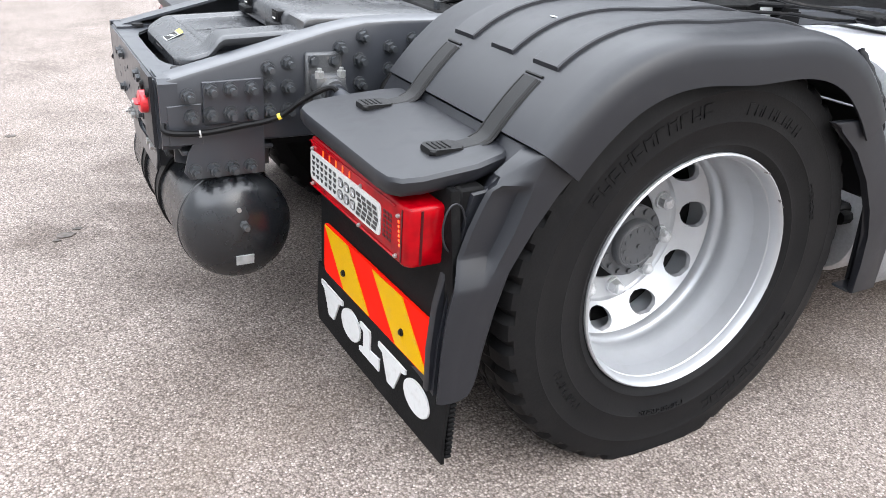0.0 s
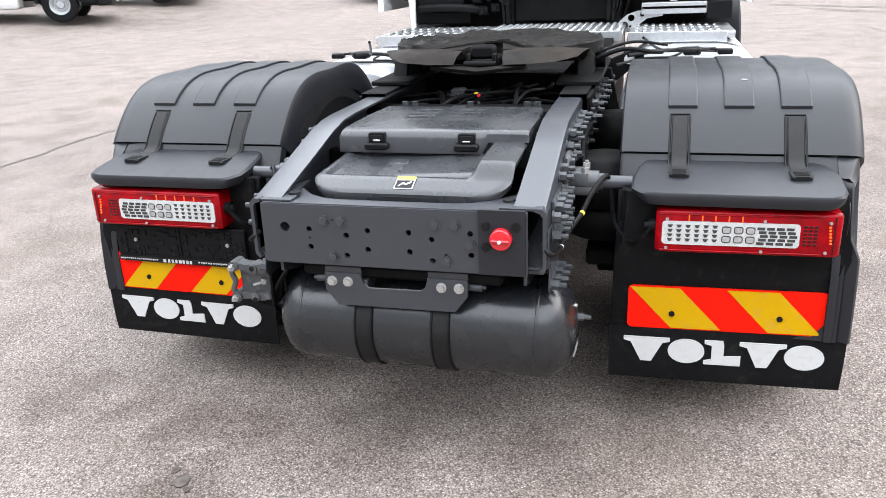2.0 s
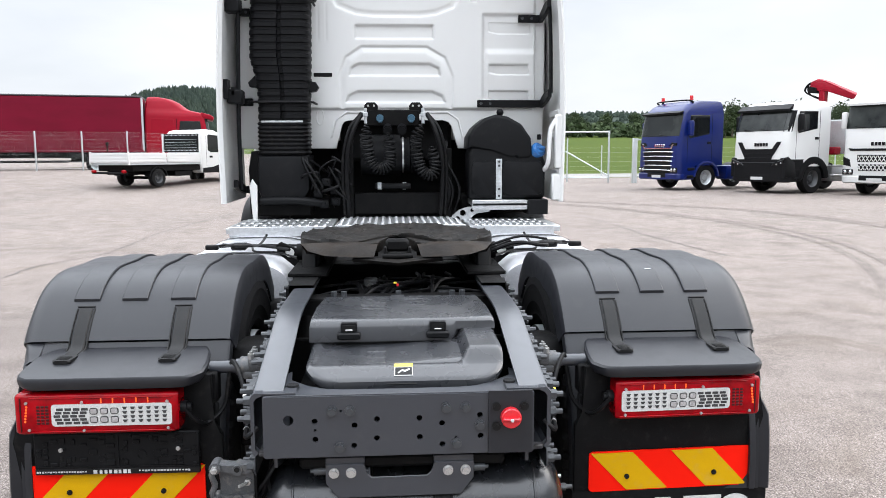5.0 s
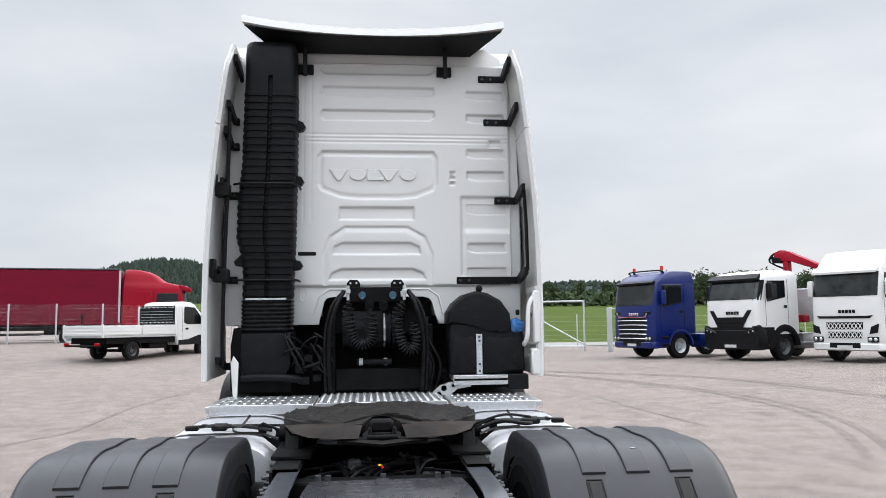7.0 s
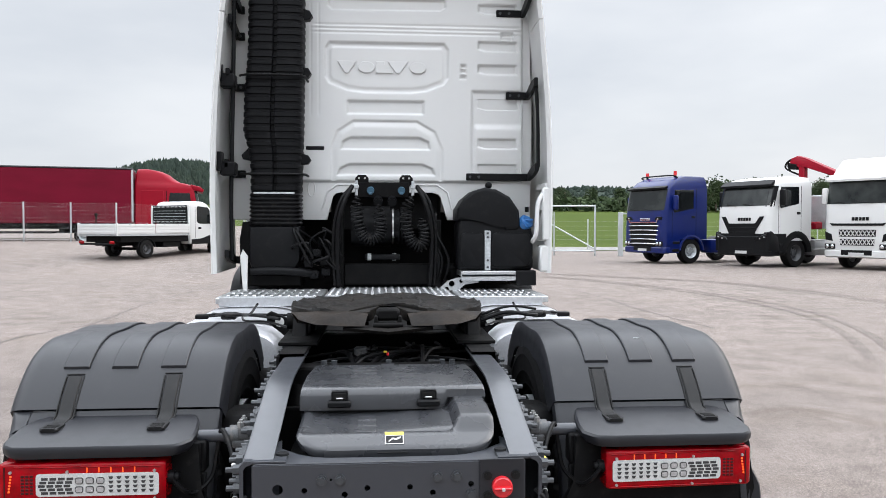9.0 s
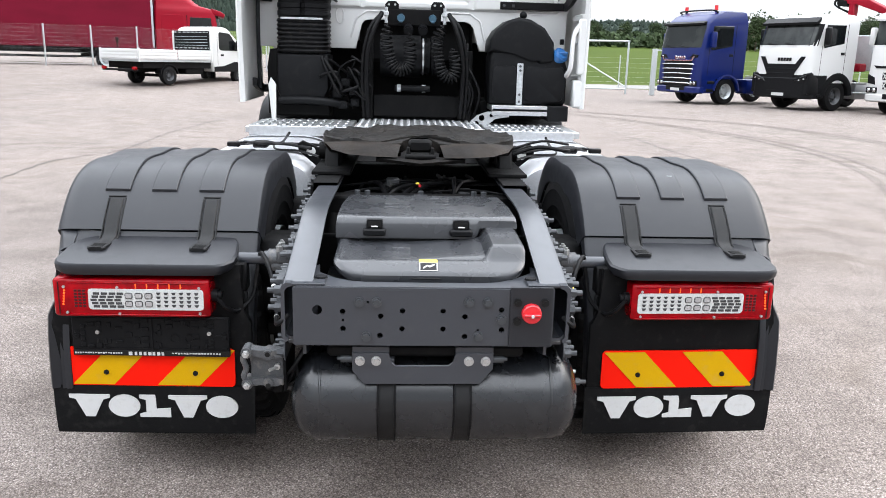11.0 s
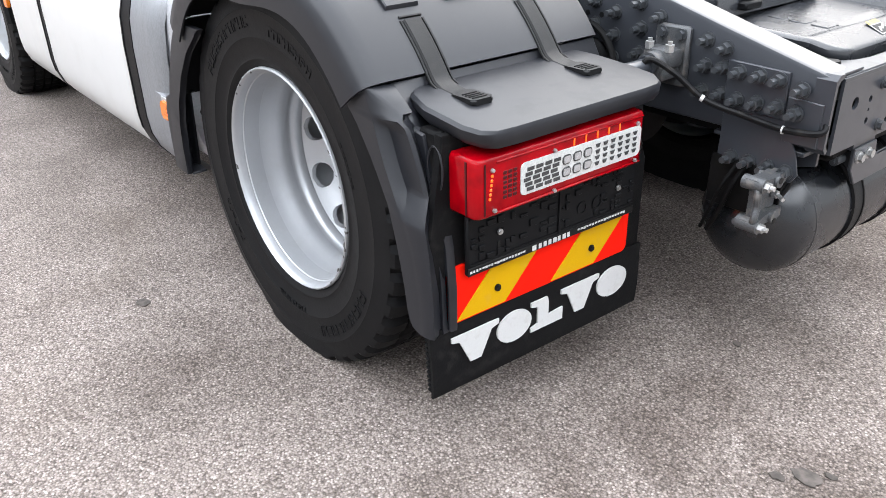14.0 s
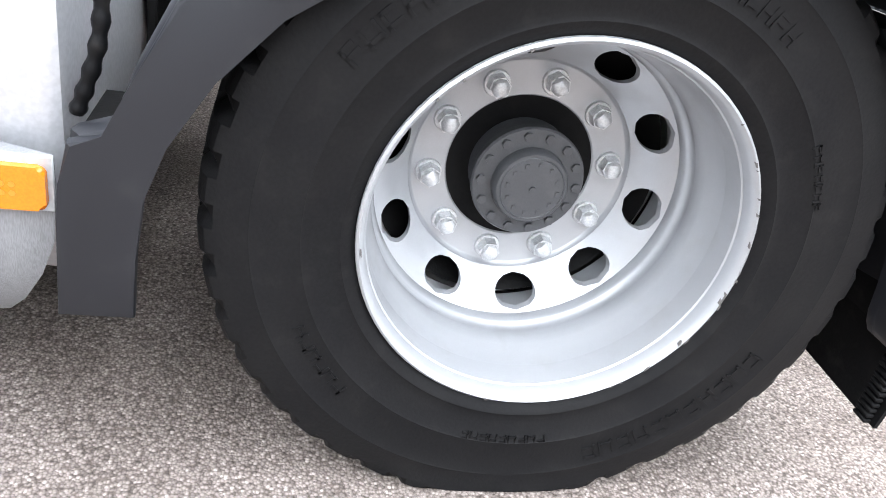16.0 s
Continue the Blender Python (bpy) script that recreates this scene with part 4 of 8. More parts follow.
def build_lamp(s, guard):
    y0, y1, z0, z1 = (.704, 1.208, .637, .766) if s > 0 else (.704, 1.202, .637, .766)
    m = M()
    prof = [(.300, y0), (.292, y0 + .012), (.290, y0 + .03), (.290, y1 - .020), (.2925, y1 - .008), (.300, y1 - .001), (.320, y1), (.372, y1), (.372, y0)]
    rows = []
    for z, sh in ((z0, .008), (z0 + .003, .003), (z0 + .010, 0), (z1 - .010, 0), (z1 - .003, .003), (z1, .008)):
        rows.append([(x + (sh if x < .37 else 0), s * (y - (sh if y > 1.1 else -sh if y < .72 else 0)), z) for x, y in prof])
    m.rings(rows, closed=True, cap=True)
    lamp = part("tail_lamp", m, REDLENS, guard, "red LED tail lamp with clear centre")
    # raised rim
    r = M()
    for za, zb in ((z1 - .014, z1 - .009), (z0 + .007, z0 + .012)):
        r.box(.2865, .292, s * (y0 + .012), s * (y1 - .05), za, zb, .002)
    part("lens_rim", r, REDLENS, lamp)
    c = M()
    c.prism(rounded(min(s * .722, s * 1.092), max(s * .722, s * 1.092), .664, .7345, .010), "x", .2872, .2905, .001)
    clear = part("clear_lens", c, CLEARLENS, lamp, "clear ribbed lens")
    # dark wedge-shaped cells, six framed reflectors, a chevron of dark bricks
    for i in range(6):
        for j in range(4):
            cell = hang(new("led_cell", LED_CELL), clear)
            cell.location = (.2872, s * (.744 + .0245 * i), .679 + .0138 * j)
    for i in range(3):
        for j in range(2):
            y, z = .898 + .032 * i, .6845 + .0275 * j
            q = M()
            q.prism(rounded(s * y - .0125, s * y + .0125, z - .0105, z + .0105, .006), "x", .2852, .2872, .001)
            cell = part("reflector", q, LEDDARK, clear)
            q = M()
            q.prism(rounded(s * y - .0098, s * y + .0098, z - .0078, z + .0078, .004), "x", .2846, .2852)
            q.prism([(s * y - .0088, z - .0070), (s * y + .0088, z - .0070), (s * y + .0045, z + .0005), (s * y - .0045, z + .0005)], "x", .2838, .2846)
            part("reflector_centre", q, LEDGREY, clear)
    for j in range(5):
        for i in range(4):
            cell = hang(new("turn_cell", TURN_CELL), clear)
            cell.location = (.2872, s * (.9895 + .0255 * i + .0045 * (2 - abs(2 - j))), .675 + .0109 * j)
    for i in range(5):
        led = hang(new("amber_led", AMBER_TICK), lamp)
        led.location = (.2905, s * (.795 + .036 * i), .745)
    for i in range(6):
        led = hang(new("amber_led", AMBER_CELL), lamp)
        led.location = (.2905, s * (1.1735 - .0012 * i), .680 + .0095 * i)
    d = M()
    for i in range(3):
        for j in range(6):
            y, z = 1.106 + .0135 * i, .674 + .0105 * j
            d.box(.2888, .2905, s * y - .0052, s * y + .0052, z - .0038, z + .0038, .001)
    part("reflex_grille", d, DARKLENS, lamp)
    for y, z in ((.735, .740), (.735, .653), (.998, .740), (.994, .650), (1.168, .740), (1.162, .653)):
        stud_at(SCREW, (.2895, s * y, z), "-x", lamp)
    q = M()
    q.box(.2885, .2905, s * (y1 - .0235), s * (y1 - .0195), z0 + .010, z1 - .010)
    q.box(.318, .323, s * (y1 - .0005), s * (y1 + .0015), z0 + .008, z1 - .008)
    part("lens_seam", q, DARKLENS, lamp)
    k = M()
    k.cyl((.335, s * .705, .705), (.335, s * .685, .705), .020, 14)
    k.cyl((.335, s * .685, .705), (.335, s * .672, .705), .013, 12)
    part("lamp_plug", k, BLACKPL, lamp)
    swing(lamp, .004 if s > 0 else .008, .012 if s > 0 else .038)


def swing(ob, near=0.0, skew=.038):
    """The rear panels stand further forward towards their outer ends: moves a part and all that it carries."""
    def ahead(y):
        return near + skew * max(0.0, abs(y) - .66)
    for o in (ob, *ob.children_recursive):
        if o.location.length < 1e-6 and o.data.users == 1:
            for v in o.data.vertices:
                v.co.x += ahead(v.co.y)
        else:
            o.location.x += ahead(o.location.y)


for side in (-1, 1):
    build_mudguard(side)

# scuff on the right mudguard crown
sc = M()
sc.ball(guard_point(radians(63), .0085, -.957), .012, 10, 4, (.5, 1.1, .10))
part("scuff_mark", sc, GALV, truck, "small pale scuff on the mudguard")


# ---- number plate holder on the left flap
def build_plate_holder():
    m = M()
    m.box(.346, .358, .655, 1.182, .480, .622, .004)
    holder = part("plate_holder", m, BLACKPL, truck, "empty black number plate holder with white print")
    rng = random.Random(4)
    pat = M()
    for y0, y1 in ((.664, .742), (.756, .905), (.925, 1.035), (1.05, 1.172)):
        y = y0
        while y < y1:
            w = rng.uniform(.010, .026)
            z = .508 + rng.uniform(0, .008)
            while z < .606:
                h = rng.uniform(.005, .018)
                if rng.random() < .62 and not (.765 < y < .87 and .515 < z < .575):
                    pat.box(.3418, .3462, y, min(y1, y + w), z, min(.614, z + h), .0012)
                z += h + rng.uniform(.004, .009)
            y += w + rng.uniform(.003, .007)
    for z in (.506, .612):
        pat.box(.3430, .3462, .660, 1.176, z, z + .003)
    pat.box(.3420, .3462, .912, .917, .503, .616)
    for y in (.79, .84):
        pat.lathe([(.012, 0), (.016, 0), (.016, .003), (.012, .003)], (0, 0, 0), 16, 1, True)
        k = 16 * 4
        pat.v[-k:] = [(.3462 - p[1], y + p[0], .545 + p[2]) for p in pat.v[-k:]]
    tagged(part("clip_pattern", pat, BLACKPL, holder), kind="stuff")
    for y in (.722, 1.095):
        stud_at(PLATE_SCREW, (.3430, y, .565), "-x", holder)
        # slot drawn as a black slab, its shade in the colour
        sl = M()
        sl.box(.3435, .3462, y - .004, y + .004, .522, .542, .001)
        part("slot", sl, PRINTHOLEBLACK, holder)
    strip = M()
    strip.box(.344, .3465, .656, 1.181, .481, .500, .001)
    st = part("print_strip", strip, PRINTHOLEBLACK, holder)
    for y0, y1, z0, z1, n in ((1.176, 1.015, .4875, .4930, 19), (.976, .871, .4838, .4960, 7), (.996, .980, .4838, .4960, 1), (.851, .683, .4885, .4945, 17)):
        # each run of print is a row of small bars
        step = (y0 - y1) / n
        for i in range(n):
            q = M()
            a, low = y0 - step * i, z0 + (.0014 if n > 8 and rng.random() < .5 else 0)
            q.box(.3432, .3442, a - step * rng.uniform(.55, .76), a, low, z1)
            part("print_bar", q, LETTER, st)
    swing(holder, 0, .028)


build_plate_holder()


# ---- wheels
def tyre_mesh():
    half = [(.302, -.112), (.308, -.130), (.322, -.141), (.332, -.146), (.338, -.1445), (.350, -.147), (.385, -.1535), (.388, -.1555), (.392, -.1545), (.430, -.1575), (.455, -.1572), (.458, -.1585), (.462, -.1570), (.485, -.153), (.500, -.1495), (.506, -.148)]
    shoulder = [(.518, -.143), (.526, -.132), (.5305, -.112), (.5315, -.085), (.5315, -.082)]
    groove = [(.520, -.080), (.520, -.070), (.532, -.068), (.5325, -.030), (.5325, -.028), (.520, -.026), (.520, -.016), (.5325, -.014)]
    left = half + shoulder + groove
    prof = left + [(r, -u) for r, u in left[::-1]]
    seg = 168
    rows = []
    for i in range(seg):
        t = 2 * math.pi * i / seg
        cut = i % 4 == 0
        row = []
        for r, u in prof:
            rr = r
            if cut and r > .517 and abs(u) > .06:
                rr = r - .016
            elif i % 4 == 2 and r > .525 and abs(u) < .07:
                rr = r - .006
            row.append((rr * math.cos(t), u, rr * math.sin(t)))
        rows.append(row)
    m = M()
    m.rings(rows, closed=False, loop=True)
    return m


def sidewall_marks():
    """Raised moulded marks on the sidewall, as plain bars in rows that follow the bead."""
    m = M()
    rng = random.Random(9)
    for a0, n, r0, r1, step in ((36, 11, .412, .442, 4.4), (98, 8, .404, .430, 3.6), (206, 11, .412, .442, 4.4), (262, 9, .372, .388, 2.6), (318, 6, .404, .424, 3.4), (150, 7, .385, .399, 2.4)):
        for k in range(n):
            a = radians(a0 + step * k)
            w = radians(step) * .40
            t = w * rng.uniform(.30, .40)
            rm = (r0 + r1) / 2 + rng.choice((-.25, 0, .25)) * (r1 - r0)
            q = .10 * (r1 - r0)
            strokes = [(r0, r1, a - w, a - w + t), (rm - q, rm + q, a - w, a + w * .8)]
            if k % 2:
                strokes.append((r0, r1, a + w - t, a + w))
            else:
                strokes.append((r1 - 2 * q, r1, a - w, a + w * .7))
            for ra, rb, aa, ab in strokes:
                pts = [(ra * math.cos(aa), ra * math.sin(aa)), (rb * math.cos(aa), rb * math.sin(aa)), (rb * math.cos(ab), rb * math.sin(ab)), (ra * math.cos(ab), ra * math.sin(ab))]
                h = float(np.interp((r0 + r1) / 2, [.385, .392, .43, .455], [.1535, .1548, .1578, .1575]))
                m.add([(x, h - .006, z) for x, z in pts] + [(x, h + .0016, z) for x, z in pts], [(4, 5, 6, 7), (0, 1, 5, 4), (1, 2, 6, 5), (2, 3, 7, 6), (3, 0, 4, 7)])
    return m


def squash_on_ground(m, cz):
    m.v = [(x, y * (1 + .10 * max(0, -z - cz + .04) / .05) if z < -cz + .04 else y, max(z, -cz + .002)) for x, y, z in m.v]
    return m


TYRE_MESH = mesh_of("tyre", squash_on_ground(tyre_mesh(), AZ), TYRE, 30)
MARK_MESH = mesh_of("sidewall_mark", sidewall_marks(), TYRE, 30)


def rim_mesh():
    m = M()
    # barrel and flange, then the mounting disc with hand holes
    prof = [(.285, -.15), (.293, .12), (.307, .136), (.311, .144), (.310, .150), (.306, .153), (.3015, .149), (.298, .140), (.2955, .125), (.2935, .09), (.2905, .062), (.286, .040), (.2805, .024), (.2770, .010), (.2765, -.004), (.2785, -.014), (.2805, -.022), (.2790, -.029), (.2745, -.034), (.2715, -.038), (.2705, -.045), (.2690, -.054), (.272, -.062)]
    m.lathe(prof, (0, 0, 0), 80)
    N = 10

    def depth(r):
        return float(np.interp(r, [.14, .196, .199, .204, .212, .25, .262, .272], [-.130, -.130, -.1285, -.1195, -.1145, -.078, -.070, -.062]))
    for k in range(N):
        c = 2 * math.pi * (k + .267) / N
        half = math.pi / N
        ra, rb = .204, .272
        K = 6
        border = [(-half + 2 * half * i / K, ra) for i in range(K)] + [(half, ra + (rb - ra) * i / K) for i in range(K)] + [(half - 2 * half * i / K, rb) for i in range(K)] + [(-half, rb - (rb - ra) * i / K) for i in range(K)]
        rm = .2400
        ring2, ring3 = [], []
        for a, r in border:
            d = math.atan2((r - rm), a * rm)
            ring2.append((.0395 * math.cos(d) / rm, rm + .0280 * math.sin(d)))
            ring3.append((.0375 * math.cos(d) / rm, rm + .0260 * math.sin(d)))
        rows = []
        for ring, back in ((border, 0), (ring2, 0), (ring3, -.012)):
            rows.append([(r * math.cos(c + a), depth(r) + back, r * math.sin(c + a)) for a, r in ring])
        m.rings(rows, closed=True)
    m.lathe([(.204, depth(.204)), (.199, -.1285), (.196, -.130), (.137, -.130), (.133, -.134), (.133, -.15)], (0, 0, 0), 80)
    return m


RIM_MESH = mesh_of("rim", rim_mesh(), RIM, 35)


def nut_mesh():
    m = M()
    m.cyl((0, 0, 0), (0, .006, 0), .0245, 18, .023)
    m.cyl((0, .006, 0), (0, .029, 0), .0205, 6, .0195)
    m.ball((0, .029, 0), .0170, 10, 4, (1, .8, 1))
    return mesh_of("wheel_nut", m, NUT)


NUT_MESH = nut_mesh()


def hub_mesh():
    m = M()
    m.lathe([(.0, .002), (.040, .002), (.062, -.001), (.066, -.006), (.067, -.024), (.085, -.025), (.098, -.027), (.101, -.031), (.099, -.050), (.094, -.055), (.094, -.17)], (0, 0, 0), 56)
    m.lathe([(.054, -.0005), (.056, .0012), (.058, -.0005)], (0, 0, 0), 40)
    m.cyl((0, .002, 0), (0, .006, 0), .006, 8)
    for k in range(14):
        a = 2 * math.pi * k / 14
        x, z = .086 * math.cos(a), .086 * math.sin(a)
        m.cyl((x, -.026, z), (x, -.019, z), .0085, 6)
    for k in range(12):
        a = 2 * math.pi * k / 12 + .1
        m.box(.045 * math.cos(a) - .003, .045 * math.cos(a) + .003, .0, .003, .045 * math.sin(a) - .004, .045 * math.sin(a) + .004)
    return mesh_of("hub", m, HUB)


HUB_MESH = hub_mesh()


def build_wheel(x, y, z, s, outer=True):
    """A wheel whose open side faces outward; its rim carries tyre, hub and nuts."""
    flip = pose(x, y, z, 0, 0, 0 if s > 0 else 180)
    rim = hang(new("wheel", RIM_MESH), truck)
    spin = 18 if s < 0 and outer else 0
    rim.matrix_basis = flip @ pose(0, 0, 0, 0, spin, 0)
    tagged(rim, "silver painted steel wheel with black tyre")
    def sub(name, mesh, m):
        ob = new(name, mesh)
        ob.parent = rim
        ob.matrix_basis = m
        return ob
    sub("tyre", TYRE_MESH, pose(0, .010 if outer else 0, 0, 0, -spin, 0))
    if outer:
        tagged(sub("sidewall_mark", MARK_MESH, pose(0, .010, 0, 0, -spin, 0)), kind="stuff")
        sub("hub", HUB_MESH, pose(0, -.038, 0))
        dk = M()
        dk.lathe([(.06, -.20), (.20, -.20), (.27, -.14)], (0, 0, 0), 32)
        sub("brake_drum", mesh_of("brake_drum", dk, DARK), pose(0, 0, 0))
        for k in range(10):
            a = 2 * math.pi * (k + .767) / 10
            sub("wheel_nut", NUT_MESH, pose(.1660 * math.cos(a), -.130, .1660 * math.sin(a), 0, 17 * k % 60, 0))
        rng = random.Random(int(10 + s))
        ch = M()
        for k in range(26 if s > 0 else 7):
            a = rng.choice([rng.uniform(2.2, 4.2), rng.uniform(0, 6.28)])
            l, r = rng.uniform(.002, .010), rng.uniform(.3025, .309)
            w = rng.uniform(.001, .0028)
            pts = [(r - w, a), (r + w * rng.uniform(.4, 1.2), a + l * 2), (r + w, a + l * 5), (r - w * rng.uniform(.4, 1.2), a + l * 4)]
            vs = [(rr * math.cos(aa), .1534, rr * math.sin(aa)) for rr, aa in pts] + [(rr * math.cos(aa), .145, rr * math.sin(aa)) for rr, aa in pts]
            ch.add(vs, [(0, 1, 2, 3), (0, 4, 5, 1), (1, 5, 6, 2), (2, 6, 7, 3), (3, 7, 4, 0)])
        tagged(sub("paint_chips", mesh_of("paint_chips", ch, CHIP), pose(0, 0, 0)), kind="stuff")
    return rim


for side in (-1, 1):
    build_wheel(AX, side * 1.0825, AZ, side)
    build_wheel(AX, side * .735, AZ, side, False)


# ---- axle and running gear between the wheels
def build_axle():
    m = M()
    m.cyl((AX, -1.0, AZ), (AX, 1.0, AZ), .075, 20)
    m.ball((AX, 0, AZ + .02), .24, 24, 14, (.9, 1, 1))
    m.cyl((AX - .26, 0, AZ + .02), (AX + .40, 0, AZ + .03), .13, 20, .09)
    axle = part("rear_axle", m, DARK, truck, "black oily drive axle")
    for s in (-1, 1):
        d = M()
        d.cyl((AX, s * .50, AZ), (AX, s * .62, AZ), .215, 28)
        part("brake_disc", d, DARK, axle)
        d = M()
        d.cyl((AX, s * .885, AZ), (AX, s * .95, AZ), .14, 24)
        part("hub_carrier", d, DARK, axle)
        for dx in (.42, -.36):
            b = M()
            b.rings([[(AX + dx + r * math.cos(a), s * .53 + r * math.sin(a), z) for a in np.linspace(0, 2 * math.pi, 24, endpoint=False)] for r, z in ((.08, .55), (.115, .56), (.132, .60), (.125, .64), (.105, .66), (.125, .68), (.132, .73), (.125, .78), (.10, .82), (.08, .83))], closed=True, cap=True)
            part("air_spring", b, DARK, axle)
        a = M()
        a.cyl((AX - .20, s * .50, .60), (AX - .42, s * .50, .64), .088, 20)
        a.cyl((AX - .30, s * .50, .618), (AX - .33, s * .50, .624), .098, 20)
        a.tube([(AX - .42, s * .50, .66), (AX - .50, s * .49, .74), (AX - .40, s * .46, .86), (AX - .1, s * .46, .88)], .010, 8, 6)
        part("brake_chamber", a, DARK, axle)
        a = M()
        a.box(AX - .45, AX + .52, s * .48, s * .58, .46, .52, .01)
        a.cyl((AX - .25, s * .38, .50), (AX - .10, s * .36, .86), .032, 14)
        part("spring_beam", a, DARK, axle)
    p = M()
    p.cyl((AX + .4, 0, .53), (3.2, 0, .72), .055, 18)
    part("prop_shaft", p, DARK, axle)
    return axle


build_axle()


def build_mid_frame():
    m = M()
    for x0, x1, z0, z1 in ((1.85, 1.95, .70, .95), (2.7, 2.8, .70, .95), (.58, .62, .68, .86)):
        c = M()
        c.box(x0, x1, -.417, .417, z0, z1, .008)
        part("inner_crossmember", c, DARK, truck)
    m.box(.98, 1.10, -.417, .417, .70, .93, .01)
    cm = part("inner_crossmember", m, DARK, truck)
    for y in (-.26, -.22, .22, .26, .0):
        b = M()
        b.cyl((1.0, y, .93), (1.0, y, .955), .013, 6)
        part("bolt", b, BOLT, cm)
    # two long angle bars on the rails that carry the coupling
    for s in (-1, 1):
        a = M()
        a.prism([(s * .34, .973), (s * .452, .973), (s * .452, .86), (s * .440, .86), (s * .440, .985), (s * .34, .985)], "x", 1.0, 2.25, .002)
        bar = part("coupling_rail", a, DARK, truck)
        for k in range(16):
            stud_at(BOLT_BIG, (1.04 + .075 * k, s * .452, .93 if k % 2 else .895), "+y" if s > 0 else "-y", bar)
    # hoses and wires in the well
    rng = random.Random(3)
    lines = []
    for k in range(9):
        y0, y1 = rng.uniform(-.3, .3), rng.uniform(-.3, .3)
        z = rng.uniform(.86, .95)
        lines.append(([(1.1, y0, z - .06), (1.22, y0 * .6 + y1 * .4, z + .02), (1.38, y1, z), (1.6, y1 * .8, z - .03), (1.9, y0, z - .06)], rng.uniform(.005, .012)))
    lines.append(([(1.15, .38, .9), (1.2, .2, .93), (1.22, 0, .91), (1.2, -.2, .93), (1.15, -.36, .92)], .007))
    lines.append(([(1.25, .36, .93), (1.3, .1, .95), (1.32, -.1, .93), (1.25, -.36, .95)], .006))
    for pts, r in lines:
        w = M()
        w.tube(pts, r, 6, 6)
        well = part("hose", w, HOSE, truck)
    c = M()
    c.box(1.155, 1.175, -.004, .008, .945, .958, .003)
    part("plug", c, REDCAP, well, "red connector")
    c = M()
    c.box(1.152, 1.175, .004, .020, .958, .965, .003)
    part("plug_cap", c, YELLOW, well, "yellow connector")
    g = M()
    g.box(1.2, 3.4, -.40, .40, .50, .66, .05)
    g.box(2.1, 3.2, -.30, .30, .62, .82, .06)
    part("gearbox", g, DARK, truck, "dark oily transmission between the rails")


build_mid_frame()


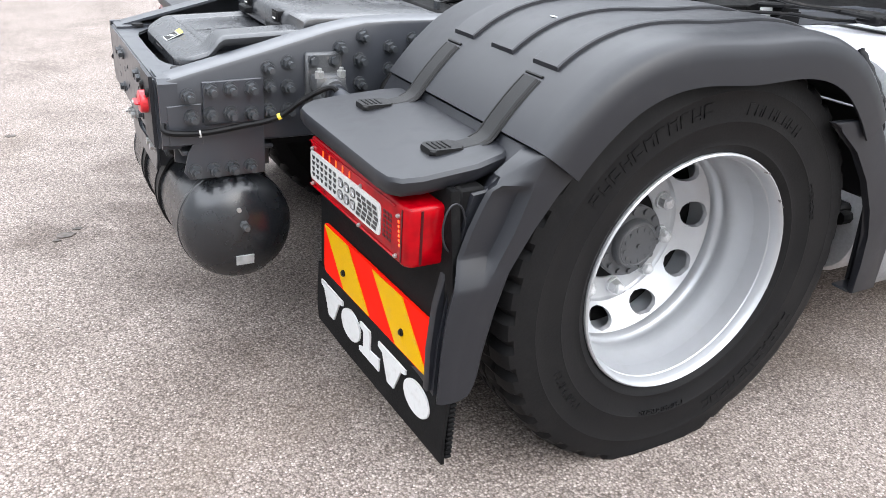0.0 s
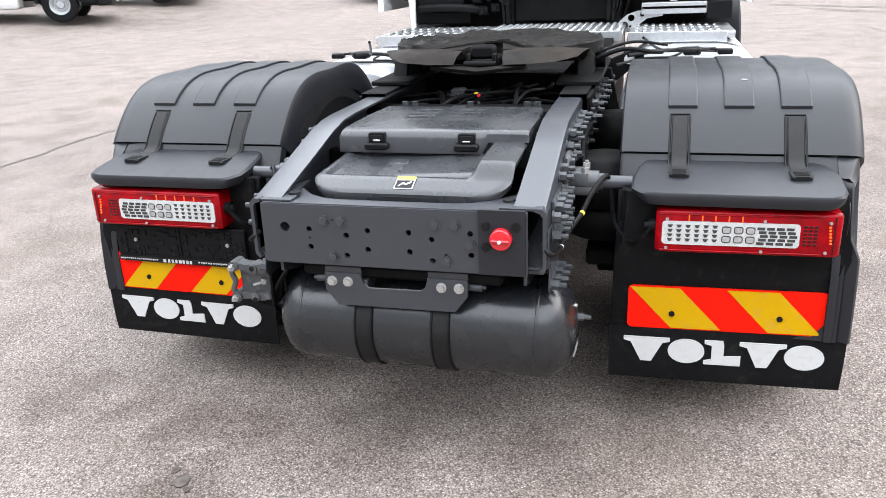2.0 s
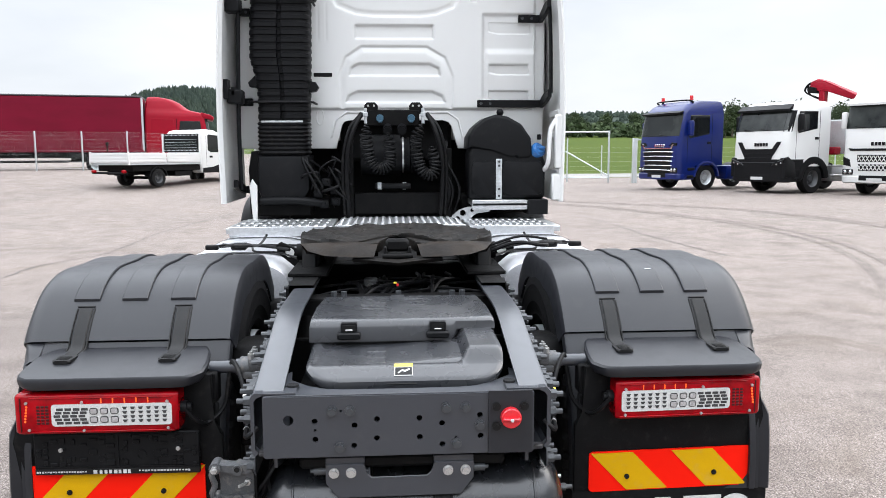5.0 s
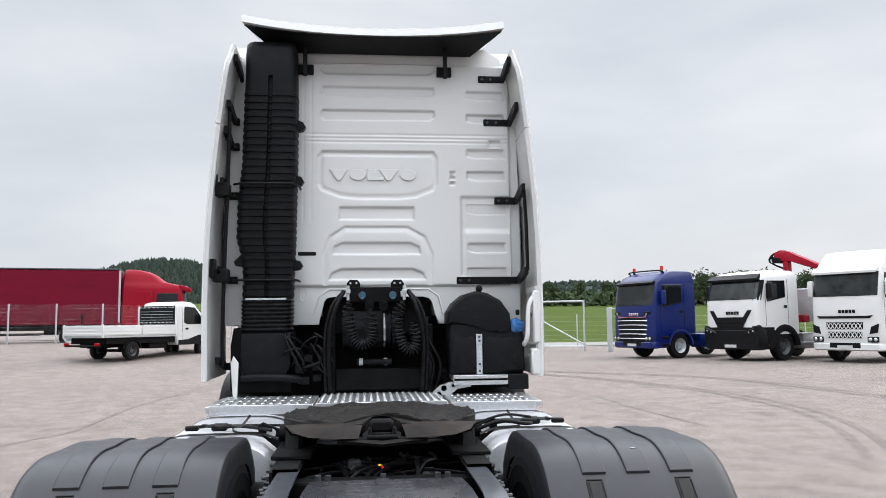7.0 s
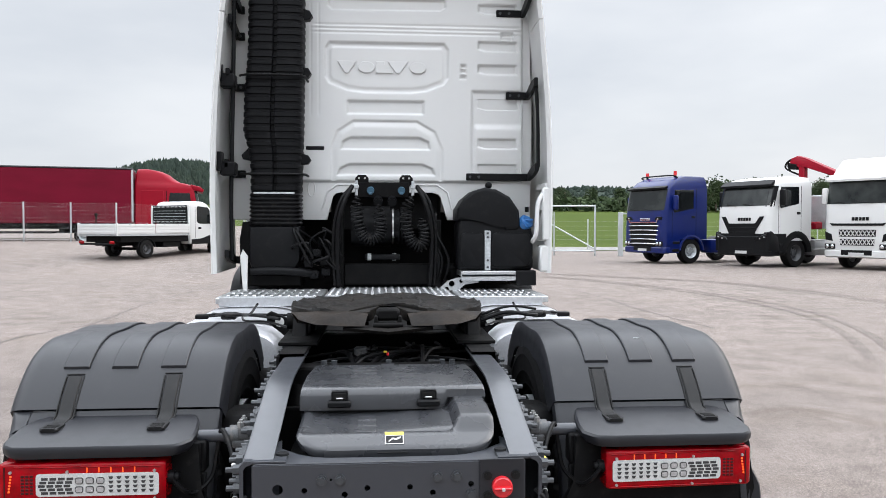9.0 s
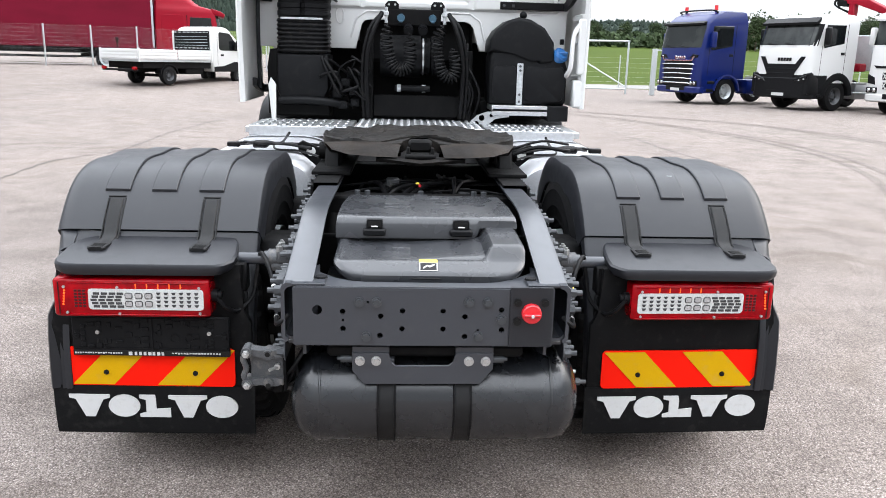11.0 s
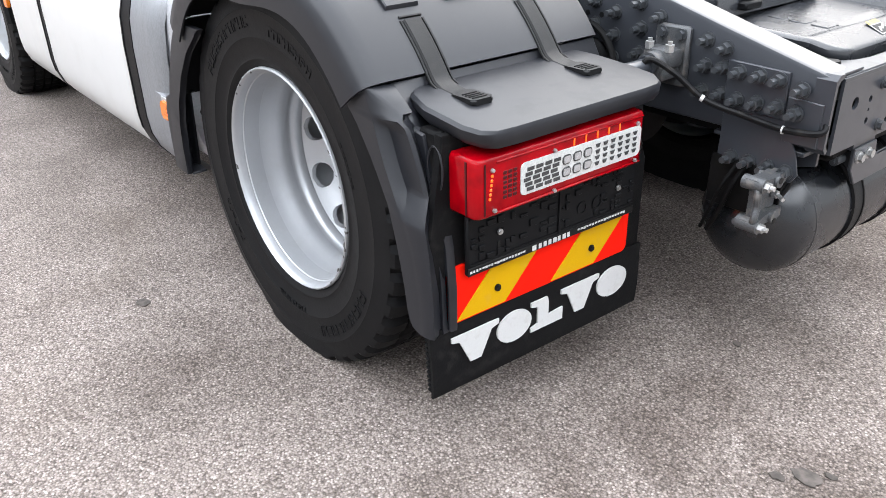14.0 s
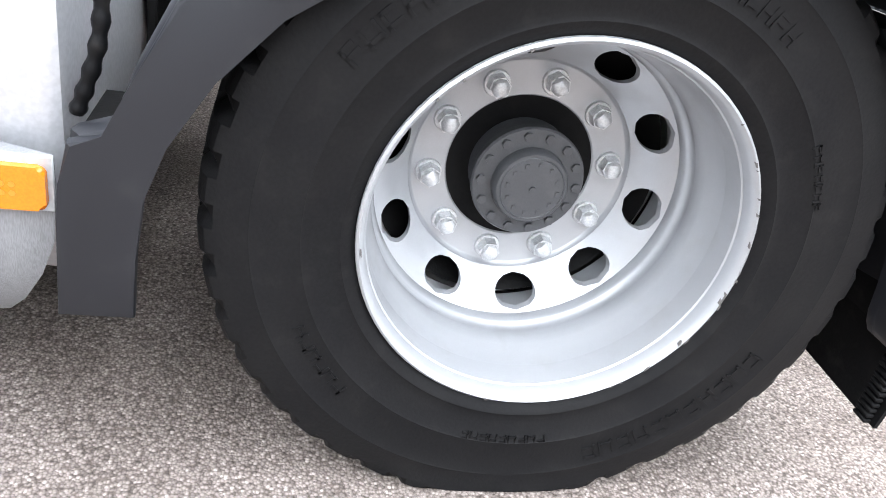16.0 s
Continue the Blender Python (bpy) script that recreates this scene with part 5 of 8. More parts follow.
# ---- battery box lids
def build_lids():
    b = M()
    b.prism(rounded(.075, .92, -.33, .335, .07), "z", .62, .745, .008)
    box = part("battery_box", b, BLACKPL, truck, "black plastic battery box between the rails")
    # lower lid, dished, with a shoulder along its right side
    lo = M()
    X0, R = .096, .095

    def lid_z(x, y):
        base = float(np.interp(x, [.096, .102, .114, .158, .172, .196, .50], [.845, .852, .857, .874, .877, .878, .892]))
        shoulder = .040 * smooth01((-.182 - y) / .030) * smooth01((x - .160) / .05)
        dish = -.010 * smooth01((x - .175) / .02) * smooth01((.263 - y) / .02) * smooth01((y + .178) / .014)
        return base + shoulder + dish
    rows = []
    for x in (.096, .099, .104, .111, .12, .132, .145, .158, .166, .175, .185, .195, .21, .23, .26, .30, .35, .40, .44, .47, .50):
        inset = 0.0 if x > X0 + R else R - math.sqrt(max(0, R * R - (R - (x - X0)) ** 2))
        y0, y1 = -.312 + inset, .288 - inset
        row = [(x, y0 + .004, lid_z(x, y0) - .026), (x, y0, lid_z(x, y0) - .018)]
        for k in range(61):
            y = y0 + (y1 - y0) * k / 60
            edge = min(y - y0, y1 - y)
            row.append((x, y, lid_z(x, y) - .008 * (1 - smooth01(edge / .012))))
        row += [(x, y1, lid_z(x, y1) - .018), (x, y1 - .004, lid_z(x, y1) - .026)]
        rows.append(row)
    lo.rings(rows, closed=True, cap=True)
    lid = part("rear_lid", lo, LIDPLASTIC, box, "black plastic lid, dusty and slightly glossy")
    for y0, y1 in ((.048, .108), (-.092, -.032)):
        for k in range(3):
            q = M()
            x = .21 + .06 * k
            q.box(x, x + .048, y0, y1, lid_z(x + .024, 0) - .003, lid_z(x + .024, 0) + .0025, .002, rot=(0, -3.8, 0))
            part("pressed_step", q, LIDPLASTIC, lid)
    # black bar paints the shade of the slot under the lid's edge
    slot = M()
    slot.box(.094, .100, -.045, .045, .834, .839, .002)
    part("lid_slot", slot, PRINTHOLEBLACK, lid)
    st = M()
    st.box(-.027, .027, -.028, .028, 0, .0014)
    q = M()
    q.box(.013, .027, -.028, .028, .0014, .0022)
    r = M()
    r.box(-.024, .010, -.025, .025, .0014, .0020)
    zig = M()
    zig.prism([(-.019, .017), (-.013, .017), (.001, .004), (-.004, -.003), (.006, -.019), (-.001, -.019), (-.012, -.004), (-.006, .003)], "z", .0020, .0026)
    tilt = Matrix.Translation((.136, -.006, .8675)) @ Matrix.Rotation(radians(-24), 4, "Y")
    sticker = part("warning_sticker", st.moved(tilt), LETTER, lid, "white and yellow warning sticker")
    part("sticker_band", q.moved(tilt), YELLOW, sticker)
    part("sticker_print", r.moved(tilt), PRINTHOLEBLACK, sticker)
    part("sticker_sign", zig.moved(tilt), LETTER, sticker)
    # upper lid: a hood with a fascia that is cut higher on its right
    up = M()
    rows = []
    for y, drop, right in ((.300, .012, 0), (.297, .004, 0), (.290, 0, 0), (-.170, 0, 0), (-.182, 0, .45), (-.190, 0, 1), (-.308, 0, 1), (-.315, .004, 1), (-.318, .012, 1)):
        low, setback = .890 + .036 * right, .012 * right
        prof = [(.408 + setback, low), (.412 + setback, .938), (.420 + setback * .5, .951 - drop), (.436, .959 - drop), (.46, .962 - drop), (.66, .963 - drop), (.85, .962 - drop), (.885, .952 - drop), (.90, .93), (.90, .84), (.45, .84), (.44, low)]
        rows.append([(x, y - math.copysign(.028, y) * smooth01((x - .80) / .10), z) for x, z in prof])
    up.rings(rows, closed=True, cap=True)
    hood = part("front_lid", up, LIDPLASTIC, box, "black plastic upper lid with two latches")
    for y in (.169, -.125):
        a = M()
        a.box(.384, .420, y - .038, y + .038, .902, .924, .005)
        a.prism(rounded(y - .027, y + .027, .922, .954, .004), "x", .402, .425, .002)
        latch = part("latch", a, BLACKPL, hood)
        # shade of the latch recess, painted as a black slab
        a = M()
        a.box(.4005, .404, y - .021, y + .021, .927, .948, .001)
        part("latch_recess", a, PRINTHOLEBLACK, latch)
        a = M()
        a.box(.397, .403, y - .012, y + .012, .928, .934, .002)
        part("latch_pin", a, ZINC, latch)
    for y0, y1 in ((.05, .14), (-.10, -.01)):
        for k in range(4):
            q = M()
            q.box(.60 + .06 * k, .64 + .06 * k, y0, y1, .960, .9638, .001)
            part("tread_pad", q, LIDPLASTIC, hood)
    q = M()
    q.box(.76, .86, -.02, .03, .9605, .9645, .001)
    q.box(.72, .74, -.09, .0, .9605, .9640, .001)
    part("moulded_marks", q, PLASTIC, hood)


build_lids()


# ---- fifth wheel
def polar_edge(poly, x0, a):
    """How far the outline lies from (x0, 0) in the direction a."""
    d, best = (math.cos(a), math.sin(a)), 0.0
    for (x1, y1), (x2, y2) in zip(poly, poly[1:] + poly[:1]):
        ex, ey = x2 - x1, y2 - y1
        den = d[0] * ey - d[1] * ex
        if abs(den) < 1e-9:
            continue
        t = ((x1 - x0) * ey - y1 * ex) / den
        u = ((x1 - x0) * d[1] - y1 * d[0]) / den
        if t > 0 and -1e-6 <= u <= 1 + 1e-6 and (best == 0.0 or t < best):
            best = t
    return best


def build_fifth_wheel():
    def arc(a0, a1, n, r):
        return [(r * math.sin(radians(a)), r * math.cos(radians(a))) for a in np.linspace(a0, a1, n)]
    cx = 1.60
    # outline seen from above: rounded front, two horns and the throat behind
    pts = []
    for a in np.linspace(-128, 128, 44):
        pts.append((cx + .42 * math.cos(radians(a)), .455 * math.sin(radians(a))))
    pts += [(1.235, .30), (1.225, .12), (1.27, .075), (1.48, .045), (1.52, .0), (1.48, -.045), (1.27, -.075), (1.225, -.12), (1.235, -.30)]
    plate = M()
    plate.prism(pts, "z", 1.080, 1.126, .008, 2)
    fw = part("fifth_wheel", plate, GREASE, truck, "black greased coupling plate with brown rust on the ramps")
    # crumpled skin of old grease on the plate
    skin, rows = M(), []
    for q in (1.0, .985, .96, .93, .90, .87, .84, .81, .78, .75, .71, .67, .63, .59, .55, .50, .45, .40):
        row = []
        for k in range(150):
            a = 2 * math.pi * k / 150
            hit = polar_edge(pts, 1.58, a)
            x, y = 1.58 + hit * q * math.cos(a), hit * q * math.sin(a)
            v = noise.fractal(Vector((x * 22, y * 14, 0)), 1.0, 2.0, 3)
            w = abs(noise.noise(Vector((x * 5 + 3, y * 7, 1))))
            row.append((x, y, 1.127 if q == 1.0 else 1.131 + .007 * v + .014 * (1 - w) ** 8))
        rows.append(row)
    skin.rings(rows, closed=True, cap=True)
    part("grease_skin", skin, GREASE, fw, "", 22)
    # broad sloping ramps on the horns and the lip of the throat
    for s in (-1, 1):
        r = M()
        top = [(1.30, .425, 1.118), (1.236, .31, 1.130), (1.226, .16, 1.130), (1.24, .085, 1.118)]
        low = [(1.215, .385, 1.096), (1.130, .31, 1.086), (1.110, .19, 1.080), (1.15, .10, 1.074)]
        back = [(1.32, .40, 1.07), (1.30, .31, 1.066), (1.30, .16, 1.06), (1.30, .085, 1.06)]
        r.rings([[(x, s * y, z) for x, y, z in row] for row in (top, [(a[0] * .5 + b2[0] * .5 - .012, a[1] * .5 + b2[1] * .5, a[2] * .5 + b2[2] * .5 + .006) for a, b2 in zip(top, low)], low, back)], closed=False, loop=True)
        part("ramp", r, RAMP, fw, "rusty brown sloping ramp")
    lip = M()
    lip.rings([[(1.16, y, 1.078 - .016 * (1 - abs(y) / .19)), (1.125, y, 1.072 - .020 * (1 - abs(y) / .19)), (1.13, y, 1.058 - .018 * (1 - abs(y) / .19)), (1.20, y, 1.050)] for y in np.linspace(-.19, .19, 11)], closed=True, cap=True)
    part("throat_lip", lip, GREASE, fw)
    t = M()
    t.box(1.235, 1.30, -.052, .052, 1.085, 1.140, .012)
    t.box(1.24, 1.5, -.05, .05, 1.04, 1.075, .01)
    t.cyl((1.19, -.065, 1.072), (1.19, .065, 1.072), .012, 10)
    t.box(1.21, 1.25, -.06, -.045, 1.03, 1.11, .004)
    t.box(1.21, 1.25, .045, .06, 1.03, 1.11, .004)
    part("locking_jaw", t, DARK, fw)
    for s in (-1, 1):
        b = M()
        b.prism([(1.36, .985), (1.42, 1.085), (1.70, 1.085), (1.78, .985)], "y", s * .36, s * .43, .01)
        b.cyl((1.56, s * .34, 1.05), (1.56, s * .47, 1.05), .04, 16)
        b.box(1.20, 1.95, s * .30, s * .47, .985, 1.003, .004)
        part("pedestal", b, DARK, fw)
        k = M()
        k.prism([(s * .44, .99), (s * .60, 1.055), (s * .625, 1.04), (s * .62, 1.0), (s * .50, .90), (s * .44, .90)], "x", 1.94, 1.965, .004)
        lug = part("side_lug", k, DARK, fw)
        k = M()
        k.cyl((1.935, s * .555, 1.0), (1.970, s * .555, 1.0), .024, 16)
        part("lug_hole", k, WHITE, lug)
    h = M()
    h.tube([(1.45, -.44, 1.06), (1.42, -.55, 1.10), (1.40, -.66, 1.09), (1.44, -.70, 1.085)], .009, 8, 5)
    h.tube([(1.50, -.44, 1.08), (1.5, -.58, 1.12), (1.56, -.72, 1.10)], .006, 8, 5)
    part("release_handle", h, HOSE, fw)
    # lines and valves in the dark space under the plate
    rng = random.Random(8)
    for i in range(9):
        y0, y1 = rng.uniform(-.30, .30), rng.uniform(-.28, .28)
        z0 = rng.uniform(.84, .93)
        ln = M()
        ln.tube([(1.02, y0, z0), (1.16, y0 * .7 + y1 * .3 + rng.uniform(-.05, .05), z0 + rng.uniform(.01, .05)), (1.32, y1, z0 + rng.uniform(-.02, .06)), (1.62, y1 * 1.05, z0 + .03)], rng.choice((.005, .006, .008)), 7, 6)
        part("air_line", ln, HOSE if i % 3 else CAST, truck)
    for x, y, z in ((1.20, -.20, .90), (1.28, .12, .93), (1.16, .25, .88), (1.10, -.05, .86)):
        vb = M()
        vb.box(x, x + .07, y - .03, y + .03, z - .03, z + .03, .008)
        vb.cyl((x - .02, y, z), (x, y, z), .014, 8)
        vb.cyl((x + .03, y + .03, z), (x + .03, y + .05, z), .010, 8)
        part("valve_block", vb, CAST, truck)


build_fifth_wheel()


# ---- fuel tanks, side skirts, catwalk
def build_sides():
    for s in (-1, 1):
        m = M()
        rows = []
        sec = [(s * (.86 + .342 * a), .64 + .335 * b) for a, b in [(math.copysign(abs(math.cos(t)) ** .45, math.cos(t)), math.copysign(abs(math.sin(t)) ** .45, math.sin(t))) for t in np.linspace(0, 2 * math.pi, 40, endpoint=False)]]
        cy, cz = s * .86, .64
        for x, k in ((1.765, .90), (1.77, .97), (1.79, 1.0), (3.25, 1.0), (3.265, .97), (3.27, .9)):
            rows.append([(x, cy + (y - cy) * k, cz + (z - cz) * k) for y, z in sec])
        m.rings(rows, closed=True, cap=True)
        tank = part("fuel_tank", m, TANKALU, truck, "brushed aluminium fuel tank")
        for x in (2.1, 2.9):
            b = M()
            b.rings([[(xx, cy + (y - cy) * 1.012, cz + (z - cz) * 1.012) for y, z in sec] for xx in (x, x + .05)], closed=True)
            part("tank_strap", b, STRAP, tank)
        # panels that bow in towards their lower and upper edges
        bow = [(1.10, .250), (1.15, .268), (1.19, .294), (1.222, .335), (1.243, .39), (1.250, .45), (1.250, .70), (1.243, .80), (1.225, .86), (1.19, .905), (1.15, .92)]
        inner = [(y - .012, z + (.010 if z < .4 else 0)) for y, z in bow[::-1]]
        skirt = None
        for x0, x1 in ((2.170, 3.30), (3.335, 3.95)):
            f = M()
            f.rings([[(x, s * y, z) for y, z in bow + inner] for x in (x0, x1)], closed=True, cap=True)
            skirt = part("side_skirt", f, WHITE, truck, "white painted side skirt panel")
        # the end panel has a rounded lower corner and a set-back upper edge that turns inwards
        f = M()
        low_z = [.250, .268, .294, .335, .39, .44, .575]
        low_x = [1.93, 1.89, 1.858, 1.826, 1.795, 1.774, 1.770]
        panel_zy = [(z, y) for y, z in bow[:6]] + [(.572, 1.250), (.576, 1.250), (.70, 1.250), (.80, 1.243), (.86, 1.225), (.905, 1.19), (.92, 1.15)]
        rows = []
        for z, y in panel_zy:
            edge = float(np.interp(z, low_z, low_x)) if z < .574 else 1.872 - .10 * (z - .576)
            turn = .036 if z > .574 else .004
            rows.append([(edge + .03, s * (y - turn - .012), z), (edge, s * (y - turn), z), (edge + .018, s * (y - turn * .35), z), (edge + .05, s * (y - turn * .05), z), (edge + .08, s * y, z), (2.082, s * y, z), (2.082, s * (y - .012), z), (edge + .08, s * (y - .012), z)])
        f.rings(rows, closed=True, cap=True)
        part("side_skirt", f, SKIRTALU, truck, "pale brushed metal end panel of the side skirt")
        for x0, x1 in ((2.078, 2.172), (3.295, 3.34)):
            d = M()
            d.rings([[(x, s * (y + .003), z) for y, z in bow] + [(x, s * (y - .016), z) for y, z in bow[::-1]] for x in (x0, x0 + .004, x1 - .004, x1)], closed=True, cap=True)
            joint = part("skirt_joint", d, BLACKPL, skirt, "black rubber joint strip")
            d = M()
            d.rings([[(x, s * (y + .006), z) for y, z in bow[4:9]] + [(x, s * (y + .002), z) for y, z in bow[4:9][::-1]] for x in (x1 - .014, x1 - .004)], closed=True, cap=True)
            part("joint_lip", d, STRAP, joint)
        a = M()
        a.prism(rounded(1.776, 1.872, .500, .560, .010), "y", s * 1.250, s * 1.264, .004)
        mk = part("side_marker", a, AMBER, skirt, "amber side marker lamp")
        a = M()
        a.box(1.768, 1.885, s * 1.245, s * 1.2525, .494, .572, .002)
        part("marker_base", a, GALV, mk)
        a = M()
        for i in range(4):
            a.cyl((1.815 + .012 * (i % 2), s * 1.2635, .523 + .012 * (i // 2)), (1.815 + .012 * (i % 2), s * 1.2648, .523 + .012 * (i // 2)), .004, 8)
        part("marker_leds", a, AMBERLED, mk)
        h = M()
        h.tube([(1.735, s * 1.06, .98), (1.722, s * 1.17, .86), (1.720, s * 1.195, .72), (1.752, s * 1.195, .61)], lambda u: .0105 + .0016 * math.sin(u * 300), 10, 20)
        part("corrugated_hose", h, HOSE, truck, "black corrugated cable conduit")
        q = M()
        q.prism([(s * .43, .36), (s * .43, .99), (s * .485, .985), (s * .52, .80), (s * .64, .74), (s * .68, .42), (s * .60, .36)], "x", 1.735, 1.755, .004)
        part("tank_carrier", q, DARK, truck)
        q = M()
        q.box(1.70, 1.79, s * .95, s * 1.15, .50, .56, .01)
        q.cyl((1.70, s * 1.16, .53), (1.74, s * 1.16, .53), .02, 8)
        part("guard_bracket", q, DARK, truck)
        w = M()
        w.tube([(1.9, s * .55, 1.02), (2.0, s * .70, 1.030), (2.05, s * .85, 1.025), (2.2, s * .95, 1.015)], .009, 8, 6)
        w.tube([(1.62, s * .62, 1.125), (1.85, s * .70, 1.05), (2.1, s * .82, 1.03), (2.15, s * .98, 1.015)], .006, 8, 6)
        w.tube([(1.80, s * .50, .99), (1.95, s * .62, 1.0), (2.0, s * .74, 1.0), (2.25, s * .80, .995)], .006, 8, 6)
        w.tube([(2.25, s * .52, 1.0), (2.20, s * .70, 1.01), (2.28, s * .88, 1.0), (2.36, s * 1.0, .985)], .007, 8, 6)
        w.box(2.05, 2.13, s * .80, s * .88, 1.00, 1.035, .008)
        w.box(2.12, 2.16, s * .96, s * 1.03, .995, 1.022, .006)
        part("cable_loom", w, HOSE, truck, "loose black cables over the tank")


build_sides()


def build_underbody_blocker():
    # Hidden bulk and second shaft, added to keep low light from under the truck.
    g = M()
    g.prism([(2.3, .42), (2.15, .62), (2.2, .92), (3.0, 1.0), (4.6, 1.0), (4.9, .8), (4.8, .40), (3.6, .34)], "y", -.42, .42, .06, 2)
    part("gearbox", g, DARK, truck, "unseen dark gearbox and engine bulk, added to block low light")
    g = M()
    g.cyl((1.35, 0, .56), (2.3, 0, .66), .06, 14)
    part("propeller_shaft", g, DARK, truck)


build_underbody_blocker()


def build_catwalk():
    for name, y0, y1, x0, x1, z, mode in (("left", .42, 1.09, 3.06, 3.72, 1.03, "bars"), ("mid", -.47, .40, 3.06, 3.80, 1.035, "dots"), ("right", -1.07, -.50, 3.06, 3.72, 1.025, "bars")):
        m = M()
        m.box(x0, x1, y0, y1, z - .03, z, .006)
        m.box(x0 - .012, x0 + .006, y0, y1, z - .06, z + .004, .003)
        walk_plate = part("catwalk_plate", m, ALU, truck, "bright aluminium tread plate")
        k = M()
        if mode == "bars":
            for i in range(11):
                y = y0 + .05 + (y1 - y0 - .1) * i / 10
                for j in range(3):
                    k.box(x0 + .05 + .19 * j, x0 + .19 + .19 * j, y - .012, y + .012, z - .002, z + .010, .005)
        else:
            for i in range(18):
                for j in range(9):
                    y = y0 + .03 + (y1 - y0 - .06) * i / 17
                    k.box(x0 + .04 + .072 * j, x0 + .085 + .072 * j, y - .011, y + .011, z - .002, z + .010, .004)
        tagged(part("tread_pattern", k, ALU, walk_plate), kind="stuff")
    for s in (-1, 1):
        e = M()
        e.prism([(s * 1.06, .985), (s * 1.06, 1.022), (s * 1.115, 1.024), (s * 1.115, .985)], "x", 3.07, 3.72, .004)
        part("catwalk_edge", e, ALU, truck)


build_catwalk()

OFFSET[0] = 0.12

# ---- cab
CX = 3.85


def bead(m, pts, r=.011, closed=False):
    """A pressed bead on the cab's back wall, along points (y, z)."""
    pts = [Vector((CX - .001, y, z)) for y, z in pts]
    if closed:
        pts.append(pts[0])
    b = M()
    b.tube(pts, r, 8)
    part("bead", b, WHITE, m)


def build_cab():
    m = M()
    # back wall with its arched cut-out, corners rounded into the sides
    wall = [(1.16, 1.55), (1.165, 2.3), (1.15, 3.0), (1.10, 3.55), (1.02, 3.72), (.90, 3.79), (-.90, 3.79), (-1.02, 3.72), (-1.10, 3.55), (-1.15, 3.0), (-1.165, 2.3), (-1.16, 1.55), (-.50, 1.55), (-.485, 1.60), (-.455, 1.73), (-.43, 1.76), (-.385, 1.775), (.335, 1.775), (.38, 1.765), (.405, 1.735), (.43, 1.60), (.44, 1.55)]
    m.prism(wall, "x", CX, CX + .06, .008, 2)
    # body forward of it
    side = [(3.90, 1.84), (3.90, 3.70), (4.15, 3.86), (5.2, 3.86), (5.75, 3.45), (6.02, 2.3), (6.05, 1.0), (5.35, 1.0), (5.30, 1.25), (4.75, 1.25), (4.7, 1.84)]
    m.prism(side, "y", -1.20, 1.20, .06, 2)
    cab = part("cab", m, WHITE, truck, "white high-roof cab with pressed back wall")
    # pressed middle of the back wall: recessed fields with soft edges
    def signed(poly, Y, Z):
        best, inside = np.full(Y.shape, 9.0), np.zeros(Y.shape, bool)
        for (y1, z1), (y2, z2) in zip(poly, poly[1:] + poly[:1]):
            ey, ez = y2 - y1, z2 - z1
            u = np.clip(((Y - y1) * ey + (Z - z1) * ez) / (ey * ey + ez * ez), 0, 1)
            best = np.minimum(best, np.hypot(Y - y1 - u * ey, Z - z1 - u * ez))
            if abs(ez) > 1e-9:
                inside ^= ((z1 > Z) != (z2 > Z)) & (Y < y1 + (Z - z1) / ez * ey)
        return np.where(inside, best, -best)

    def soft(v, width):
        v = np.clip(v / width * .5 + .5, 0, 1)
        return v * v * (3 - 2 * v)
    Y, Z = np.meshgrid(np.linspace(.66, -1.10, 236), np.linspace(1.838, 3.655, 250))
    depth = np.zeros(Y.shape)
    fields = []
    for z in (3.60, 3.41, 3.22):
        fields.append([(.42, z + .03), (.41, z + .04), (-.47, z + .04), (-.48, z + .03), (-.48, z - .015), (-.44, z - .04), (.40, z - .045), (.43, z - .015)])
    fields.append([(.28, 2.475), (-.31, 2.475), (-.31, 2.375), (.28, 2.375)])
    fields.append([(.33, 2.10), (.32, 2.16), (.26, 2.192), (-.28, 2.192), (-.35, 2.16), (-.36, 2.10)])
    fields.append([(.36, 1.90), (.34, 1.95), (.27, 1.985), (-.30, 1.985), (-.38, 1.95), (-.40, 1.90)])
    for z in (3.40, 3.21, 2.92, 2.74, 2.47, 2.16, 1.96):
        fields.append([(-.74, z + .025), (-1.04, z + .025), (-1.05, z - .045), (-.80, z - .045), (-.74, z - .03)])
    for z in (2.765, 2.725, 2.68):
        fields.append([(-.60, z), (-.64, z), (-.64, z - .025), (-.60, z - .025)])
    fields.append([(-.92, 3.02), (-1.01, 3.02), (-1.01, 2.965), (-.92, 2.965)])
    for f in fields:
        depth += .021 * soft(signed(f, Y, Z), .0075)
    frame_panel = signed([(.45, 2.88), (.42, 2.925), (-.47, 2.925), (-.50, 2.88), (-.50, 2.66), (-.47, 2.61), (-.33, 2.555), (-.20, 2.54), (.15, 2.54), (.28, 2.555), (.42, 2.61), (.45, 2.66)], Y, Z)
    depth += .019 * soft(frame_panel, .008) - .007 * soft(frame_panel - .035, .012)
    arch = signed([(.40, 1.70), (.41, 2.10), (.36, 2.24), (.24, 2.32), (-.26, 2.32), (-.40, 2.24), (-.46, 2.10), (-.45, 1.70)], Y, Z)
    depth += .013 * soft(arch, .009) - .011 * soft(arch - .03, .03)
    side_field = signed([(-.69, 2.56), (-1.30, 2.56), (-1.30, 1.6), (-.69, 1.93)], Y, Z)
    depth += .020 * soft(side_field, .014)
    depth -= .014 * soft(side_field - .02, .02) * (soft(2.285 - Z, .03) - soft(2.0 - Z, .2))
    for z in (3.06, 3.00, 3.03):
        depth += .005 * soft(.006 - np.abs(Z - z), .006) * soft(.64 - np.abs(Y + .46) + .46 - .10, .05)
